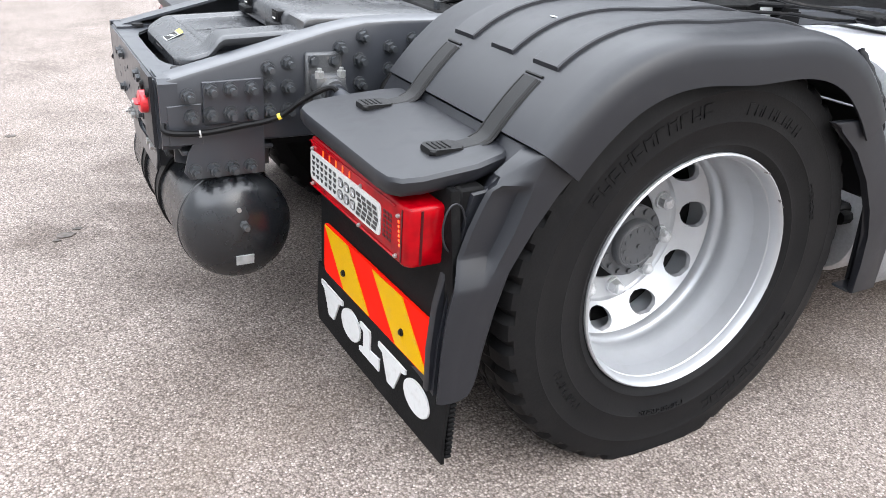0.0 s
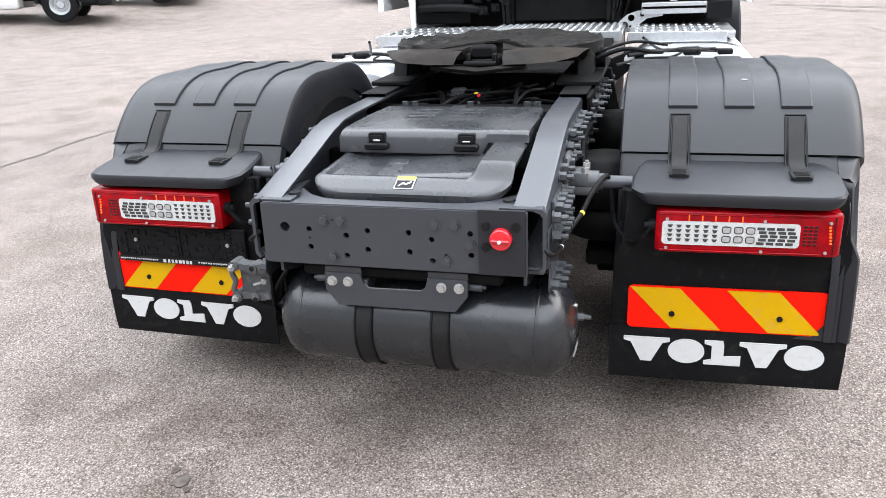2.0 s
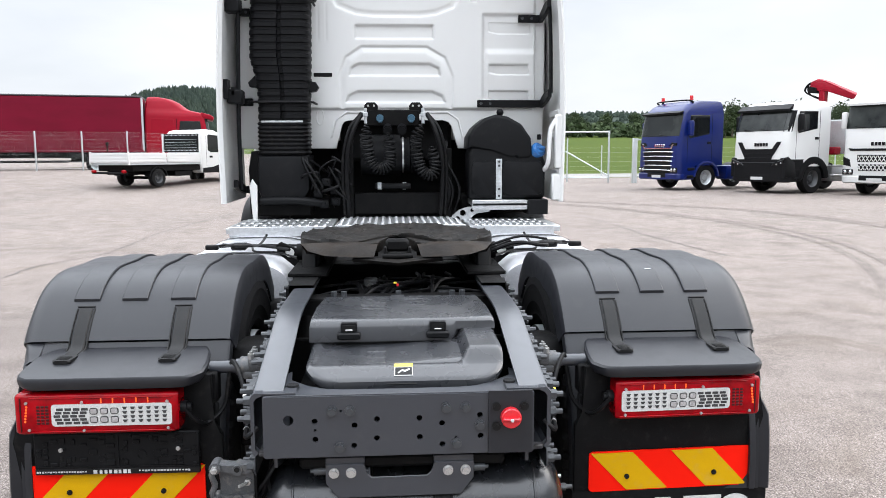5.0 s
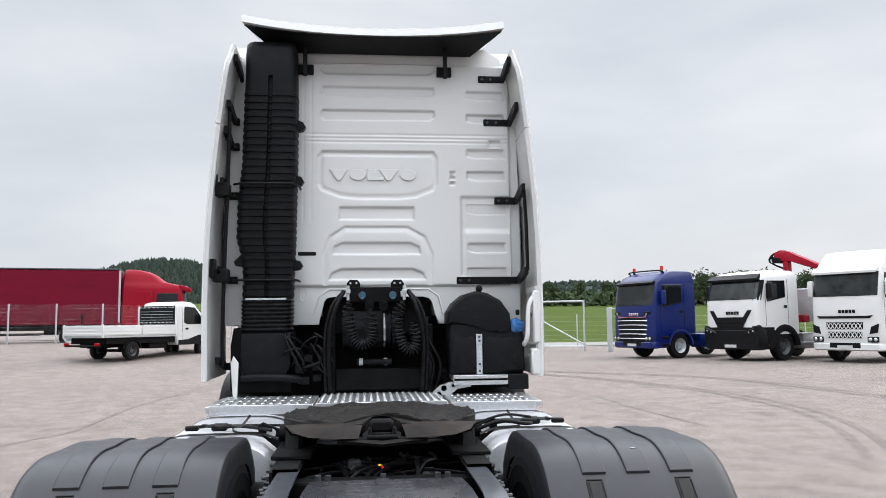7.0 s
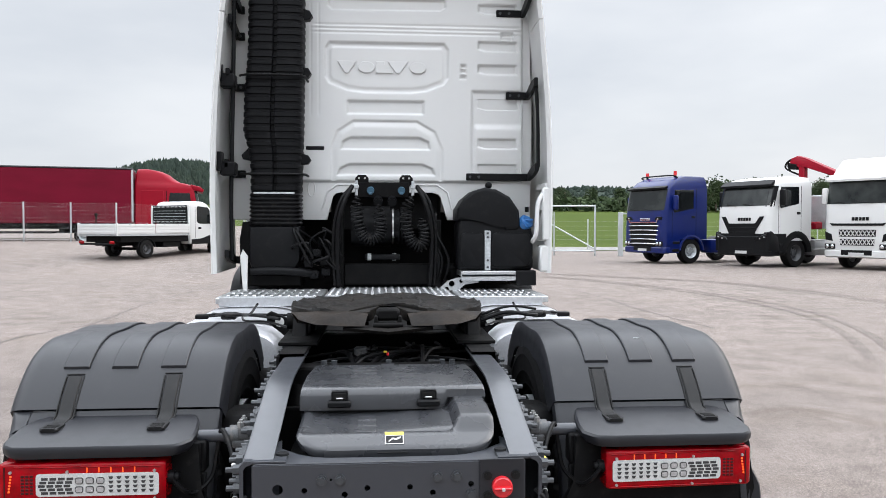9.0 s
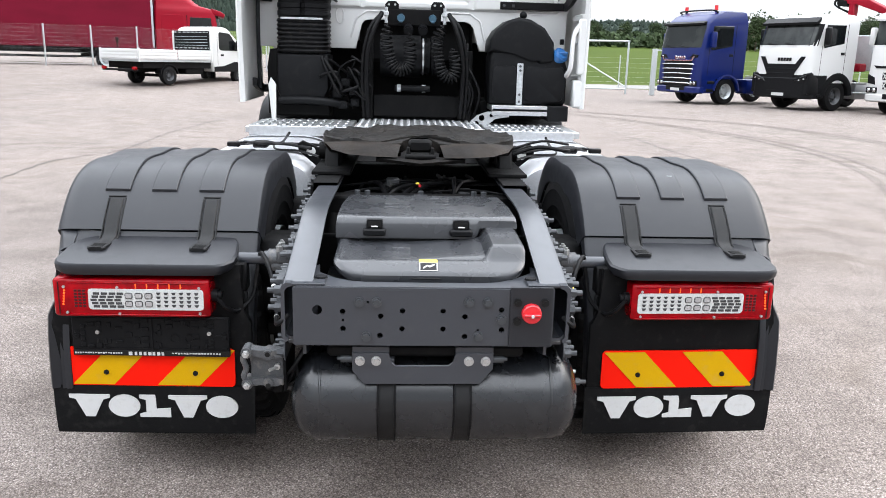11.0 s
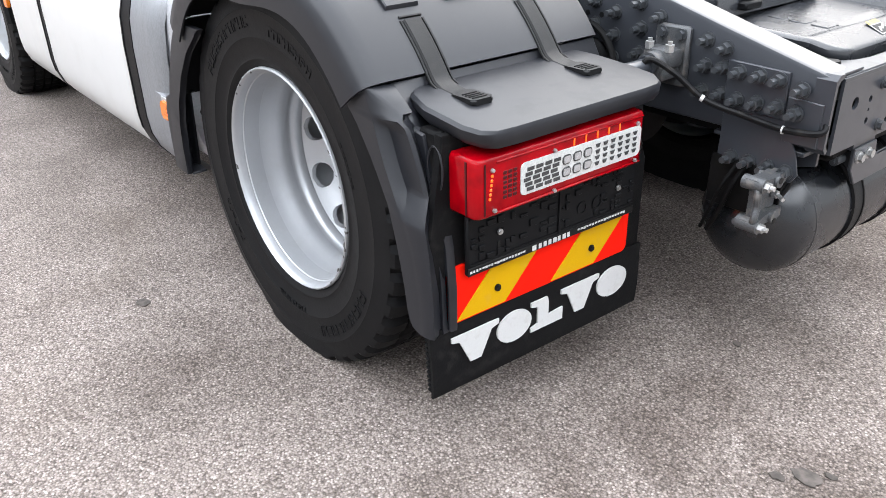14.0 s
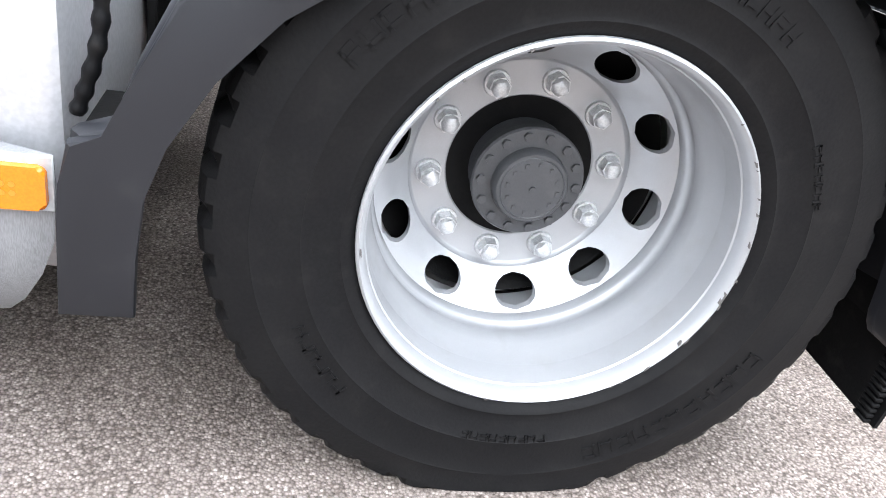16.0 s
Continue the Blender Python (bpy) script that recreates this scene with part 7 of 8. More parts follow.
def far_truck(name, at, rz, label, paint, H, style):
    """A parked truck seen across the yard: front towards +x, origin on the ground under its front axle."""
    v = thing(name, at, label, "truck", "parked trucks", rz=rz)
    top = H
    F, BACK, WR = {"slats": (1.46, -.86, .52), "site": (1.50, -.86, .54), "high": (1.38, -.95, .50), "row": (1.38, -.95, .50)}[style]
    zb, zt = {"slats": (2.16, 3.06), "site": (2.28, 3.06), "high": (2.32, 3.20), "row": (2.32, 3.20)}[style]
    low = BLACKPL if style in ("site", "row") else paint
    wide = .32 if style == "site" else .17
    slope = .20 if style != "site" else .26
    R = .22

    def plan(xf, xb, hw, r=R):
        """Outline of the cab seen from above, with round front corners."""
        pts = [(xb, -hw + .04), (xb + .04, -hw)]
        pts += [(xf - r + r * math.sin(a), -hw + r - r * math.cos(a)) for a in np.linspace(0, math.pi / 2, 6)]
        return pts + [(x, -y) for x, y in reversed(pts)]

    def loft(rows):
        q = M()
        q.rings([[(x, y, z) for x, y in plan(xf, xb, hw, r)] for z, xf, xb, hw, r in rows], closed=True, cap=True)
        return q
    m = loft([(1.0, F + .03, BACK, 1.235, R), (1.15, F + .03, BACK, 1.235, R), (1.75, F, BACK, 1.235, R), (zb, F - .02, BACK, 1.235, R), (zt, F - slope, BACK, 1.225, R), (zt + .12, F - slope - .08, BACK + .01, 1.21, R),
              ((zt + .12 + top) / 2, F - slope - .30, BACK + .03, 1.18, .3), (top - .05, .60, BACK + .07, 1.12, .3), (top - .01, .42, BACK + .15, 1.0, .3), (top, .30, BACK + .25, .9, .3)])
    cab = part("cab", m, paint, v, angle=32)
    if style == "site":
        m = loft([(.44, F - .22, .60, 1.20, R), (.62, F, .58, 1.24, R), (1.0, F + .034, .56, 1.245, R), (1.26, F + .034, .56, 1.245, R)])
    else:
        m = loft([(.44, F - .22, .60, 1.20, R), (.62, F, .58, 1.235, R), (1.0, F + .028, .56, 1.235, R)])
    part("lower_cab", m, low, cab, angle=32)
    # sloped windscreen wrapped between the header and the bonnet line

    def front(z, y=0.0):
        over = max(0.0, abs(y) - (1.235 - R))
        return float(np.interp(z, [zb, zt], [F - .02, F - slope])) - (R - math.sqrt(max(0.0, R * R - over * over)))
    xt, xb = front(zt), front(zb)
    w = M()
    rows = []
    for z in np.linspace(zb + .02, zt - .02, 5):
        rows.append([(front(z, y) + .012, y, z) for y in np.linspace(-1.16, 1.16, 25)])
    w.rings(rows, closed=False)
    w.rings([[(p[0] - .02, p[1], p[2]) for p in r] for r in rows], closed=False)
    ws = part("windscreen", w, SCREEN, cab)
    wp = M()
    for y in (.55, -.25):
        wp.tube([(xb + .06, y, zb + .02), (xb + .05, y - .55, zb + .10)], .012, 6)
    part("wiper", wp, BLACKPL, ws)
    if style == "site":
        for s in (-1, 1):
            pil = M()
            pil.rings([[(front(z, 1.02) + .016, s * 1.02, z), (front(z, 1.19) + .016, s * 1.19, z), (front(z, 1.19) - .12, s * 1.242, z), (front(z, 1.02) - .02, s * 1.02, z)] for z in np.linspace(zb - .02, zt - .04, 5)], closed=True, cap=True)
            part("pillar_trim", pil, BLACKPL, cab)
    elif style == "slats":
        hd = M()
        hd.rings([[(front(zt, y) + .02, y, zt - .10), (front(zt, y) + .02, y, zt + .02), (front(zt, y) - .03, y, zt + .02), (front(zt, y) - .03, y, zt - .10)] for y in np.linspace(-1.12, 1.12, 13)], closed=True, cap=True)
        part("header_trim", hd, BLACKPL, cab)
        for s in (-1, 1):
            ey = M()
            ey.prism([(s * .66, 1.78), (s * 1.08, 1.80), (s * 1.12, 1.90), (s * .80, 1.93)], "x", F - .03, F + .02, .01)
            part("badge_intake", ey, BLACKPL, cab)
    dash = M()
    dash.rings([[(front(zb, y) - .25, y, zb + .30 - .10 * abs(y)), (front(zb, y) - .05, y, zb + .02), (front(zb, y) - .35, y, zb + .02)] for y in np.linspace(-1.0, 1.0, 9)], closed=True, cap=True)
    part("dashboard", dash, BLACKPL, cab)
    vis = M()
    if style == "slats":
        vis.prism([(xt - .04, zt + .01), (xt + .13, zt - .02), (xt + .14, zt + .04), (xt - .06, zt + .12)], "y", -1.16, 1.16, .02, 2)
    else:
        vis.prism([(xt - .05, zt + .01), (xt + .16, zt - .06), (xt + .17, zt + .02), (xt - .10, zt + .20)], "y", -1.18, 1.18, .03, 2)
    part("sun_visor", vis, BLACKPL if style in ("site", "slats") else paint, cab)
    for s in (-1, 1):
        g = M()
        g.prism([(-.10, zb + .10), (.92, zb - .08), (.98, zb + .05), (.90, zt - .06), (-.10, zt - .04)], "y", s * 1.225, s * 1.243, .01)
        part("side_window", g, GLASS, cab)
        for x0, x1, z0, z1 in ((-.245, -.225, .95, zt), (1.02, 1.04, 1.1, zb)):
            d = M()
            d.box(x0, x1, s * 1.23, s * 1.2375, z0, z1, .002)
            part("door_line", d, BLACKPL, cab)
        d = M()
        d.box(-.18, .02, s * 1.236, s * 1.255, zb - .30, zb - .20, .02)
        part("door_handle", d, BLACKPL, cab)
        mi = M()
        mi.box(.92, 1.10, s * 1.30, s * 1.50, zb + .02, zb + .62, .05, 2)
        mi.tube([(.90, s * 1.2, zb + .50), (1.0, s * 1.36, zb + .52)], .03, 8)
        mi.tube([(.90, s * 1.2, zb + .12), (1.0, s * 1.36, zb + .12)], .03, 8)
        part("mirror", mi, BLACKPL if style == "site" else paint, cab)
        a = M()
        rows = []
        for t in np.linspace(5, 175, 16):
            c, q = math.cos(radians(t)), math.sin(radians(t))
            rows.append([(r * c, s * y, .50 + r * q) for r, y in ((WR + .06, .9), (WR + .06, 1.25), (WR + .10, 1.268), (WR + wide, 1.25), (WR + wide, .9))])
        a.rings(rows, closed=True, cap=True)
        part("wheel_arch", a, low, cab)
        hl = M()
        if style == "site":
            hl.prism([(s * .62, 1.00), (s * 1.15, 1.14), (s * 1.18, 1.28), (s * .70, 1.12)], "x", F - .05, F + .095, .02)
        else:
            hl.box(F - .02, F + .05, s * .78, s * 1.17, .72, .92, .03, 2)
        head = part("headlamp", hl, GLASS, cab)
        for k in range(2):
            hl = M()
            y, z = s * (.88 + .19 * k), (.82 if style != "site" else 1.08 + .05 * k)
            hl.cyl((F + .05, y, z), (F + (.062 if style != "site" else .105), y, z), .065 if style != "site" else .045, 12, .045 if style != "site" else .03)
            part("reflector", hl, CHROME, head)
        fg = M()
        fg.box(F - .03, F + .035, s * .85, s * 1.08, .55, .66, .02)
        part("fog_lamp", fg, CHROME, cab)
        far_wheel(v, 0, s * 1.05, WR, .31, s, HUB if style == "site" else GALV)
        far_wheel(v, -3.6, s * 1.05, WR, .31, s, HUB if style == "site" else GALV)
        for k in range(2):
            stp = M()
            stp.box(.62, 1.0, s * 1.16, s * 1.25, .50 + .3 * k, .62 + .3 * k, .02)
            part("step", stp, BLACKPL, cab)
    gr = M()
    if style == "site":
        gr.prism([(-.52, .95), (.52, .95), (.62, 1.35), (.98, 1.90), (.80, 1.90), (.62, 1.62), (-.62, 1.62), (-.80, 1.90), (-.98, 1.90), (-.62, 1.35)], "x", F - .02, F + .045, .02)
    elif style == "high":
        gr.prism([(-.60, .86), (.60, .86), (.64, 1.10), (-.64, 1.10)], "x", F - .02, F + .040, .02)
        gr.prism([(-.66, 1.16), (.66, 1.16), (.66, 1.42), (-.66, 1.42)], "x", F - .02, F + .040, .02)
        gr.prism([(-1.0, 1.66), (-.90, 1.56), (.90, 1.56), (1.0, 1.66), (.82, 1.64), (-.82, 1.64)], "x", F - .02, F + .045, .01)
        for s in (-1, 1):
            eye = M()
            eye.prism([(s * .86, 1.0), (s * 1.14, 1.06), (s * 1.17, 1.36), (s * .92, 1.26)], "x", F - .10, F + .05, .02)
            part("corner_lamp", eye, BLACKPL, cab)
    else:
        gr.prism([(-.74, .70), (.74, .70), (.86, 1.50), (.78, 1.66), (-.78, 1.66), (-.86, 1.50)], "x", F - .02, F + .035, .02)
        lip = M()
        lip.prism([(-.95, 1.86), (-.84, 1.66), (.84, 1.66), (.95, 1.86), (.88, 1.86), (.80, 1.70), (-.80, 1.70), (-.88, 1.86)], "x", F - .02, F + .05, .01)
        part("grille_surround", lip, CHROME if style == "slats" else BLACKPL, cab)
    grille = part("grille", gr, BLACKPL, cab)
    if style == "high":
        for z0 in (.98, 1.29):
            lat = M()
            for k in range(9):
                y = -.56 + .14 * k
                lat.tube([(F + .045, y - .06, z0 - .10), (F + .045, y + .06, z0 + .10)], .014, 6)
                lat.tube([(F + .045, y + .06, z0 - .10), (F + .045, y - .06, z0 + .10)], .014, 6)
            part("grille_lattice", lat, WHITE, grille)
    n = {"slats": 5, "site": 3, "high": 0, "row": 5}[style]
    for k in range(n):
        z = (1.05 + .50 * (k + .5) / n) if style == "site" else .72 + .92 * (k + .5) / n
        sl = M()
        if style == "site":
            sl.box(F + .03, F + .05, -.62, .62, z - .03, z + .03, .01)
        else:
            sl.tube([(F - .02, -.84 - .02 * k, z - .01), (F + .05, -.72 - .02 * k, z), (F + .065, 0, z + .01), (F + .05, .72 + .02 * k, z), (F - .02, .84 + .02 * k, z - .01)], .024, 8, 4)
        part("grille_slat", sl, BLACKPL if style == "site" else CHROME, grille)
    mk = M()
    for k in range(5):
        mk.box(F - .02, F + .03, .30 - .125 * k, .39 - .125 * k, 1.74, 1.86, .008)
    part("maker_mark", mk, CHROME if style == "slats" else BLACKPL, cab)
    bu = M()
    hi = 1.16 if style == "site" else .68
    bu = loft([(.42, F, F - .32, 1.20, R), (.46, F + .06, F - .34, 1.245, R), (hi - .03, F + .065, F - .34, 1.25, R), (hi, F + .04, F - .34, 1.24, R)])
    if style == "site":
        for s in (-1, 1):
            bu.prism([(F - .55, .60), (F + .05, .60), (F + .05, 1.30), (F - .1, 1.36), (F - .45, 1.15)], "y", s * .98, s * 1.255, .04, 2)
    bumper = part("bumper", bu, low, cab)
    lo = M()
    lo.box(F + .055, F + .065, -.55, .55, .52, .70, .01)
    part("lower_grille", lo, BLACKPL, bumper)
    pl = M()
    pl.box(F + .06, F + .075, -.27, .27, .50, .61, .004)
    part("blank_plate", pl, LETTER, bumper)
    ch = M()
    for s in (-1, 1):
        ch.box(-5.2, .9, s * .36, s * .44, .62, .90, .01)
    ch.box(-5.2, -.95, -.36, .36, .70, .82, .01)
    ch.cyl((-3.6, -1, .5), (-3.6, 1, .5), .08, 12)
    part("chassis", ch, DARK, v)
    for s in (-1, 1):
        tk = M()
        tk.box(-2.5, -1.1, s * .55, s * 1.2, .42, 1.0, .08, 2)
        part("side_tank", tk, ALU if style == "site" else paint, v)
        gd = M()
        rows = []
        for t in np.linspace(10, 170, 12):
            c, q = math.cos(radians(t)), math.sin(radians(t))
            rows.append([(-3.6 + r * c, s * y, .50 + r * q) for r, y in ((.57, .8), (.57, 1.24), (.60, 1.24), (.60, .8))])
        gd.rings(rows, closed=True, cap=True)
        part("rear_guard", gd, BLACKPL, v)
    return v, cab


def build_far_trucks():
    v, cab = far_truck("blue_truck", (30.07, -12.30, 0), 111, "blue tractor unit with roof lamp bar and beacons", BLUEPAINT, 3.60, "slats")
    bar = M()
    bar.tube([(.55, 1.0, 3.50), (.75, .95, 3.60), (.78, 0, 3.62), (.75, -.95, 3.60), (.55, -1.0, 3.50)], .03, 8, 4)
    part("lamp_bar", bar, BLACKPL, cab)
    for y in (.85, -.85):
        b = M()
        b.cyl((.55, y, 3.48), (.55, y, 3.62), .05, 10)
        bb = part("beacon_base", b, BLACKPL, cab)
        b = M()
        b.cyl((.55, y, 3.62), (.55, y, 3.80), .075, 14, .065)
        part("beacon", b, REDCAP, bb, "orange-red beacon")
    d = M()
    d.cyl((1.42, .95, .60), (1.45, .95, .60), .05, 12)
    part("running_lamp", d, glowing("blue_white_lamp", (.45, .8, 1.0), 1.5), cab)
    v, cab = far_truck("white_truck", (27.10, -15.10, 0), 114, "white tipper truck with black bumper and red loading crane", WHITE, 3.42, "site")
    t = M()
    t.box(-5.0, -1.75, -1.22, 1.22, 1.45, 2.75, .04)
    tip = part("tipper_body", t, GALV, v, "grey steel tipper body")
    for k in range(6):
        q = M()
        q.box(-4.9 + .55 * k, -4.82 + .55 * k, 1.22, 1.28, 1.45, 2.75, .01)
        part("body_rib", q, GALV, tip)
    c = M()
    c.box(-1.60, -1.15, .25, 1.18, 1.42, 1.72, .05)
    c.box(-1.50, -1.25, .32, .58, 1.6, 4.0, .04)
    crane = part("crane", c, REDPAINT, v, "red folded loading crane")
    c = M()
    c.prism([(-.10, 3.98), (-.02, 4.22), (.26, 4.31), (.60, 4.20), (1.95, 3.60), (1.95, 3.36), (.62, 3.88), (.40, 3.82)], "x", -1.54, -1.24, .04, 2)
    part("crane_arm", c, REDPAINT, crane)
    c = M()
    c.prism([(-.14, 3.80), (-.10, 4.06), (.26, 3.98), (.26, 3.76)], "x", -1.62, -1.22, .03)
    for k in range(3):
        c.tube([(-1.3 - .1 * k, .1, 4.2), (-1.3 - .1 * k, -.20 - .05 * k, 4.12), (-1.3 - .1 * k, -.30 - .05 * k, 3.85), (-1.3 - .1 * k, .3, 3.55)], .022, 6, 6)
    c.tube([(-1.4, -.05, 4.2), (-1.4, -.22, 4.15), (-1.4, -.25, 3.9), (-1.4, -.1, 3.7)], .03, 8, 6)
    part("crane_ram", c, DARK, crane)
    st = M()
    for z in (.62, .98):
        st.box(-1.75, -1.0, .98, 1.22, z, z + .06, .01)
    part("side_step", st, ALU, v)
    far_truck("white_truck", (24.7, -17.95, 0), 119, "tall white tractor unit with slatted grille, parked in the row", WHITE, 4.0, "high")
    for x, y in ((24.5, 16.9), (30.8, 18.7), (19.4, 16.9)):
        far_truck("white_truck", (x, y, ground_z(x, y)), -61, "white tractor unit with dark skirts, parked before the fence", WHITE, 3.9, "row")


build_far_trucks()


def build_pickup():
    z = ground_z(30, 9)
    v = thing("flatbed_van", (29.8, 9.70, z), "white flatbed van with aluminium drop sides", "van", rz=-32)
    # front towards +x, origin under the rear axle
    m = M()
    m.prism([(1.97, .55), (1.97, 2.12), (2.06, 2.22), (2.30, 2.28), (2.75, 2.26), (2.98, 2.16), (3.62, 1.50), (4.30, 1.28), (4.50, 1.05), (4.50, .50), (2.02, .50)], "y", -.98, .98, .10, 3)
    cab2 = part("cab", m, WHITE, v)
    for s in (-1, 1):
        g = M()
        g.prism([(2.34, 1.42), (2.50, 1.34), (3.52, 1.34), (3.50, 1.46), (2.96, 2.04), (2.40, 2.08), (2.34, 2.02)], "y", s * .97, s * .986, .02)
        part("side_window", g, GLASS, cab2)
        k = M()
        k.prism([(2.05, .50), (4.45, .50), (4.45, .90), (3.2, .90), (2.6, .72), (2.05, .70)], "y", s * .965, s * .992, .01)
        k.box(2.42, 2.60, s * .98, s * 1.0, 1.12, 1.20, .01)
        k.box(2.255, 2.268, s * .975, s * .9835, .75, 2.05, .002)
        part("lower_trim", k, BLACKPL, cab2)
        mi = M()
        mi.box(3.2, 3.35, s * 1.05, s * 1.28, 1.38, 1.75, .03)
        part("mirror", mi, BLACKPL, cab2)
        far_wheel(v, -.30, s * .88, .35, .22, s, HUB)
        far_wheel(v, 3.5, s * .86, .35, .22, s, HUB)
        a = M()
        rows = []
        for t in np.linspace(10, 170, 12):
            c, q = math.cos(radians(t)), math.sin(radians(t))
            rows.append([(r * c - .30, s * y, .35 + r * q) for r, y in ((.42, .7), (.42, 1.0), (.45, 1.0), (.45, .7))])
        a.rings(rows, closed=True, cap=True)
        part("rear_guard", a, BLACKPL, v)
    ws = M()
    ws.prism([(2.98, 2.12), (3.52, 1.58), (3.50, 1.55), (2.92, 2.10)], "y", -.88, .88)
    part("windscreen", ws, SCREEN, cab2)
    ch = M()
    for s in (-1, 1):
        ch.box(-1.5, 3.0, s * .38, s * .46, .48, .70, .01)
    ch.box(-1.5, 1.9, -.95, .95, .62, .86, .01)
    ch.box(.6, 1.5, -.9, .9, .40, .62, .03)
    ch.cyl((-.30, -.8, .35), (-.30, .8, .35), .06, 10)
    part("chassis", ch, DARK, v)
    b = M()
    b.box(-1.75, 1.85, -1.05, 1.05, .86, .94, .01)
    bed = part("load_bed", b, GALV, v)
    for s in (-1, 1):
        for x0, x1 in ((-1.72, .05), (.09, 1.82)):
            d = M()
            d.box(x0, x1, s * 1.03, s * 1.07, .94, 1.32, .008)
            for k in range(3):
                d.box(x0, x1, s * 1.07, s * 1.082, .98 + .12 * k, 1.04 + .12 * k, .004)
            part("drop_side", d, WHITE, bed)
        for x in (-1.2, -.4, .5, 1.2):
            p = M()
            p.box(x, x + .05, s * 1.07, s * 1.095, 1.27, 1.34, .004)
            part("side_latch", p, GALV, bed)
        p = M()
        p.box(-1.78, -1.72, s * 1.02, s * 1.09, .86, 1.36, .006)
        part("corner_post", p, WHITE, bed)
        p = M()
        p.box(1.80, 1.88, s * 1.02, s * 1.09, .86, 2.1, .006)
        part("corner_post", p, WHITE, bed)
    d = M()
    d.box(-1.79, -1.75, -1.02, 1.02, .94, 1.32, .008)
    for k in range(3):
        d.box(-1.80, -1.78, -1.02, 1.02, .98 + .12 * k, 1.04 + .12 * k, .004)
    part("tailboard", d, WHITE, bed)
    h = M()
    h.box(1.80, 1.84, -.97, .97, 1.34, 2.10, .006)
    head = part("headboard", h, BLACKPL, bed, "black headboard with rows of holes")
    h = M()
    for k in range(26):
        for z in (1.40, 2.02):
            h.box(1.79, 1.80, -.95 + .075 * k, -.915 + .075 * k, z, z + .045, .004)
    tagged(part("punched_holes", h, LETTER, head), kind="stuff")
    for k in range(4):
        h = M()
        h.box(1.785, 1.80, -.9, .9, 1.52 + .115 * k, 1.535 + .115 * k)
        part("cross_bar", h, GALV, head)
    t = M()
    t.box(-1.80, -1.72, -.95, .95, .52, .60, .01)
    bar = part("rear_bar", t, BLACKPL, v)
    for s in (-1, 1):
        t = M()
        t.box(-1.84, -1.76, s * .70, s * .96, .56, .68, .03)
        part("tail_lamp", t, REDLENS, bar)
    t = M()
    t.cyl((-1.0, 1.0, 1.32), (-1.0, 1.0, 1.62), .03, 8)
    t.box(-1.06, -.94, .96, 1.04, 1.6, 1.75, .02)
    part("warning_light", t, RAMP, bed)


build_pickup()


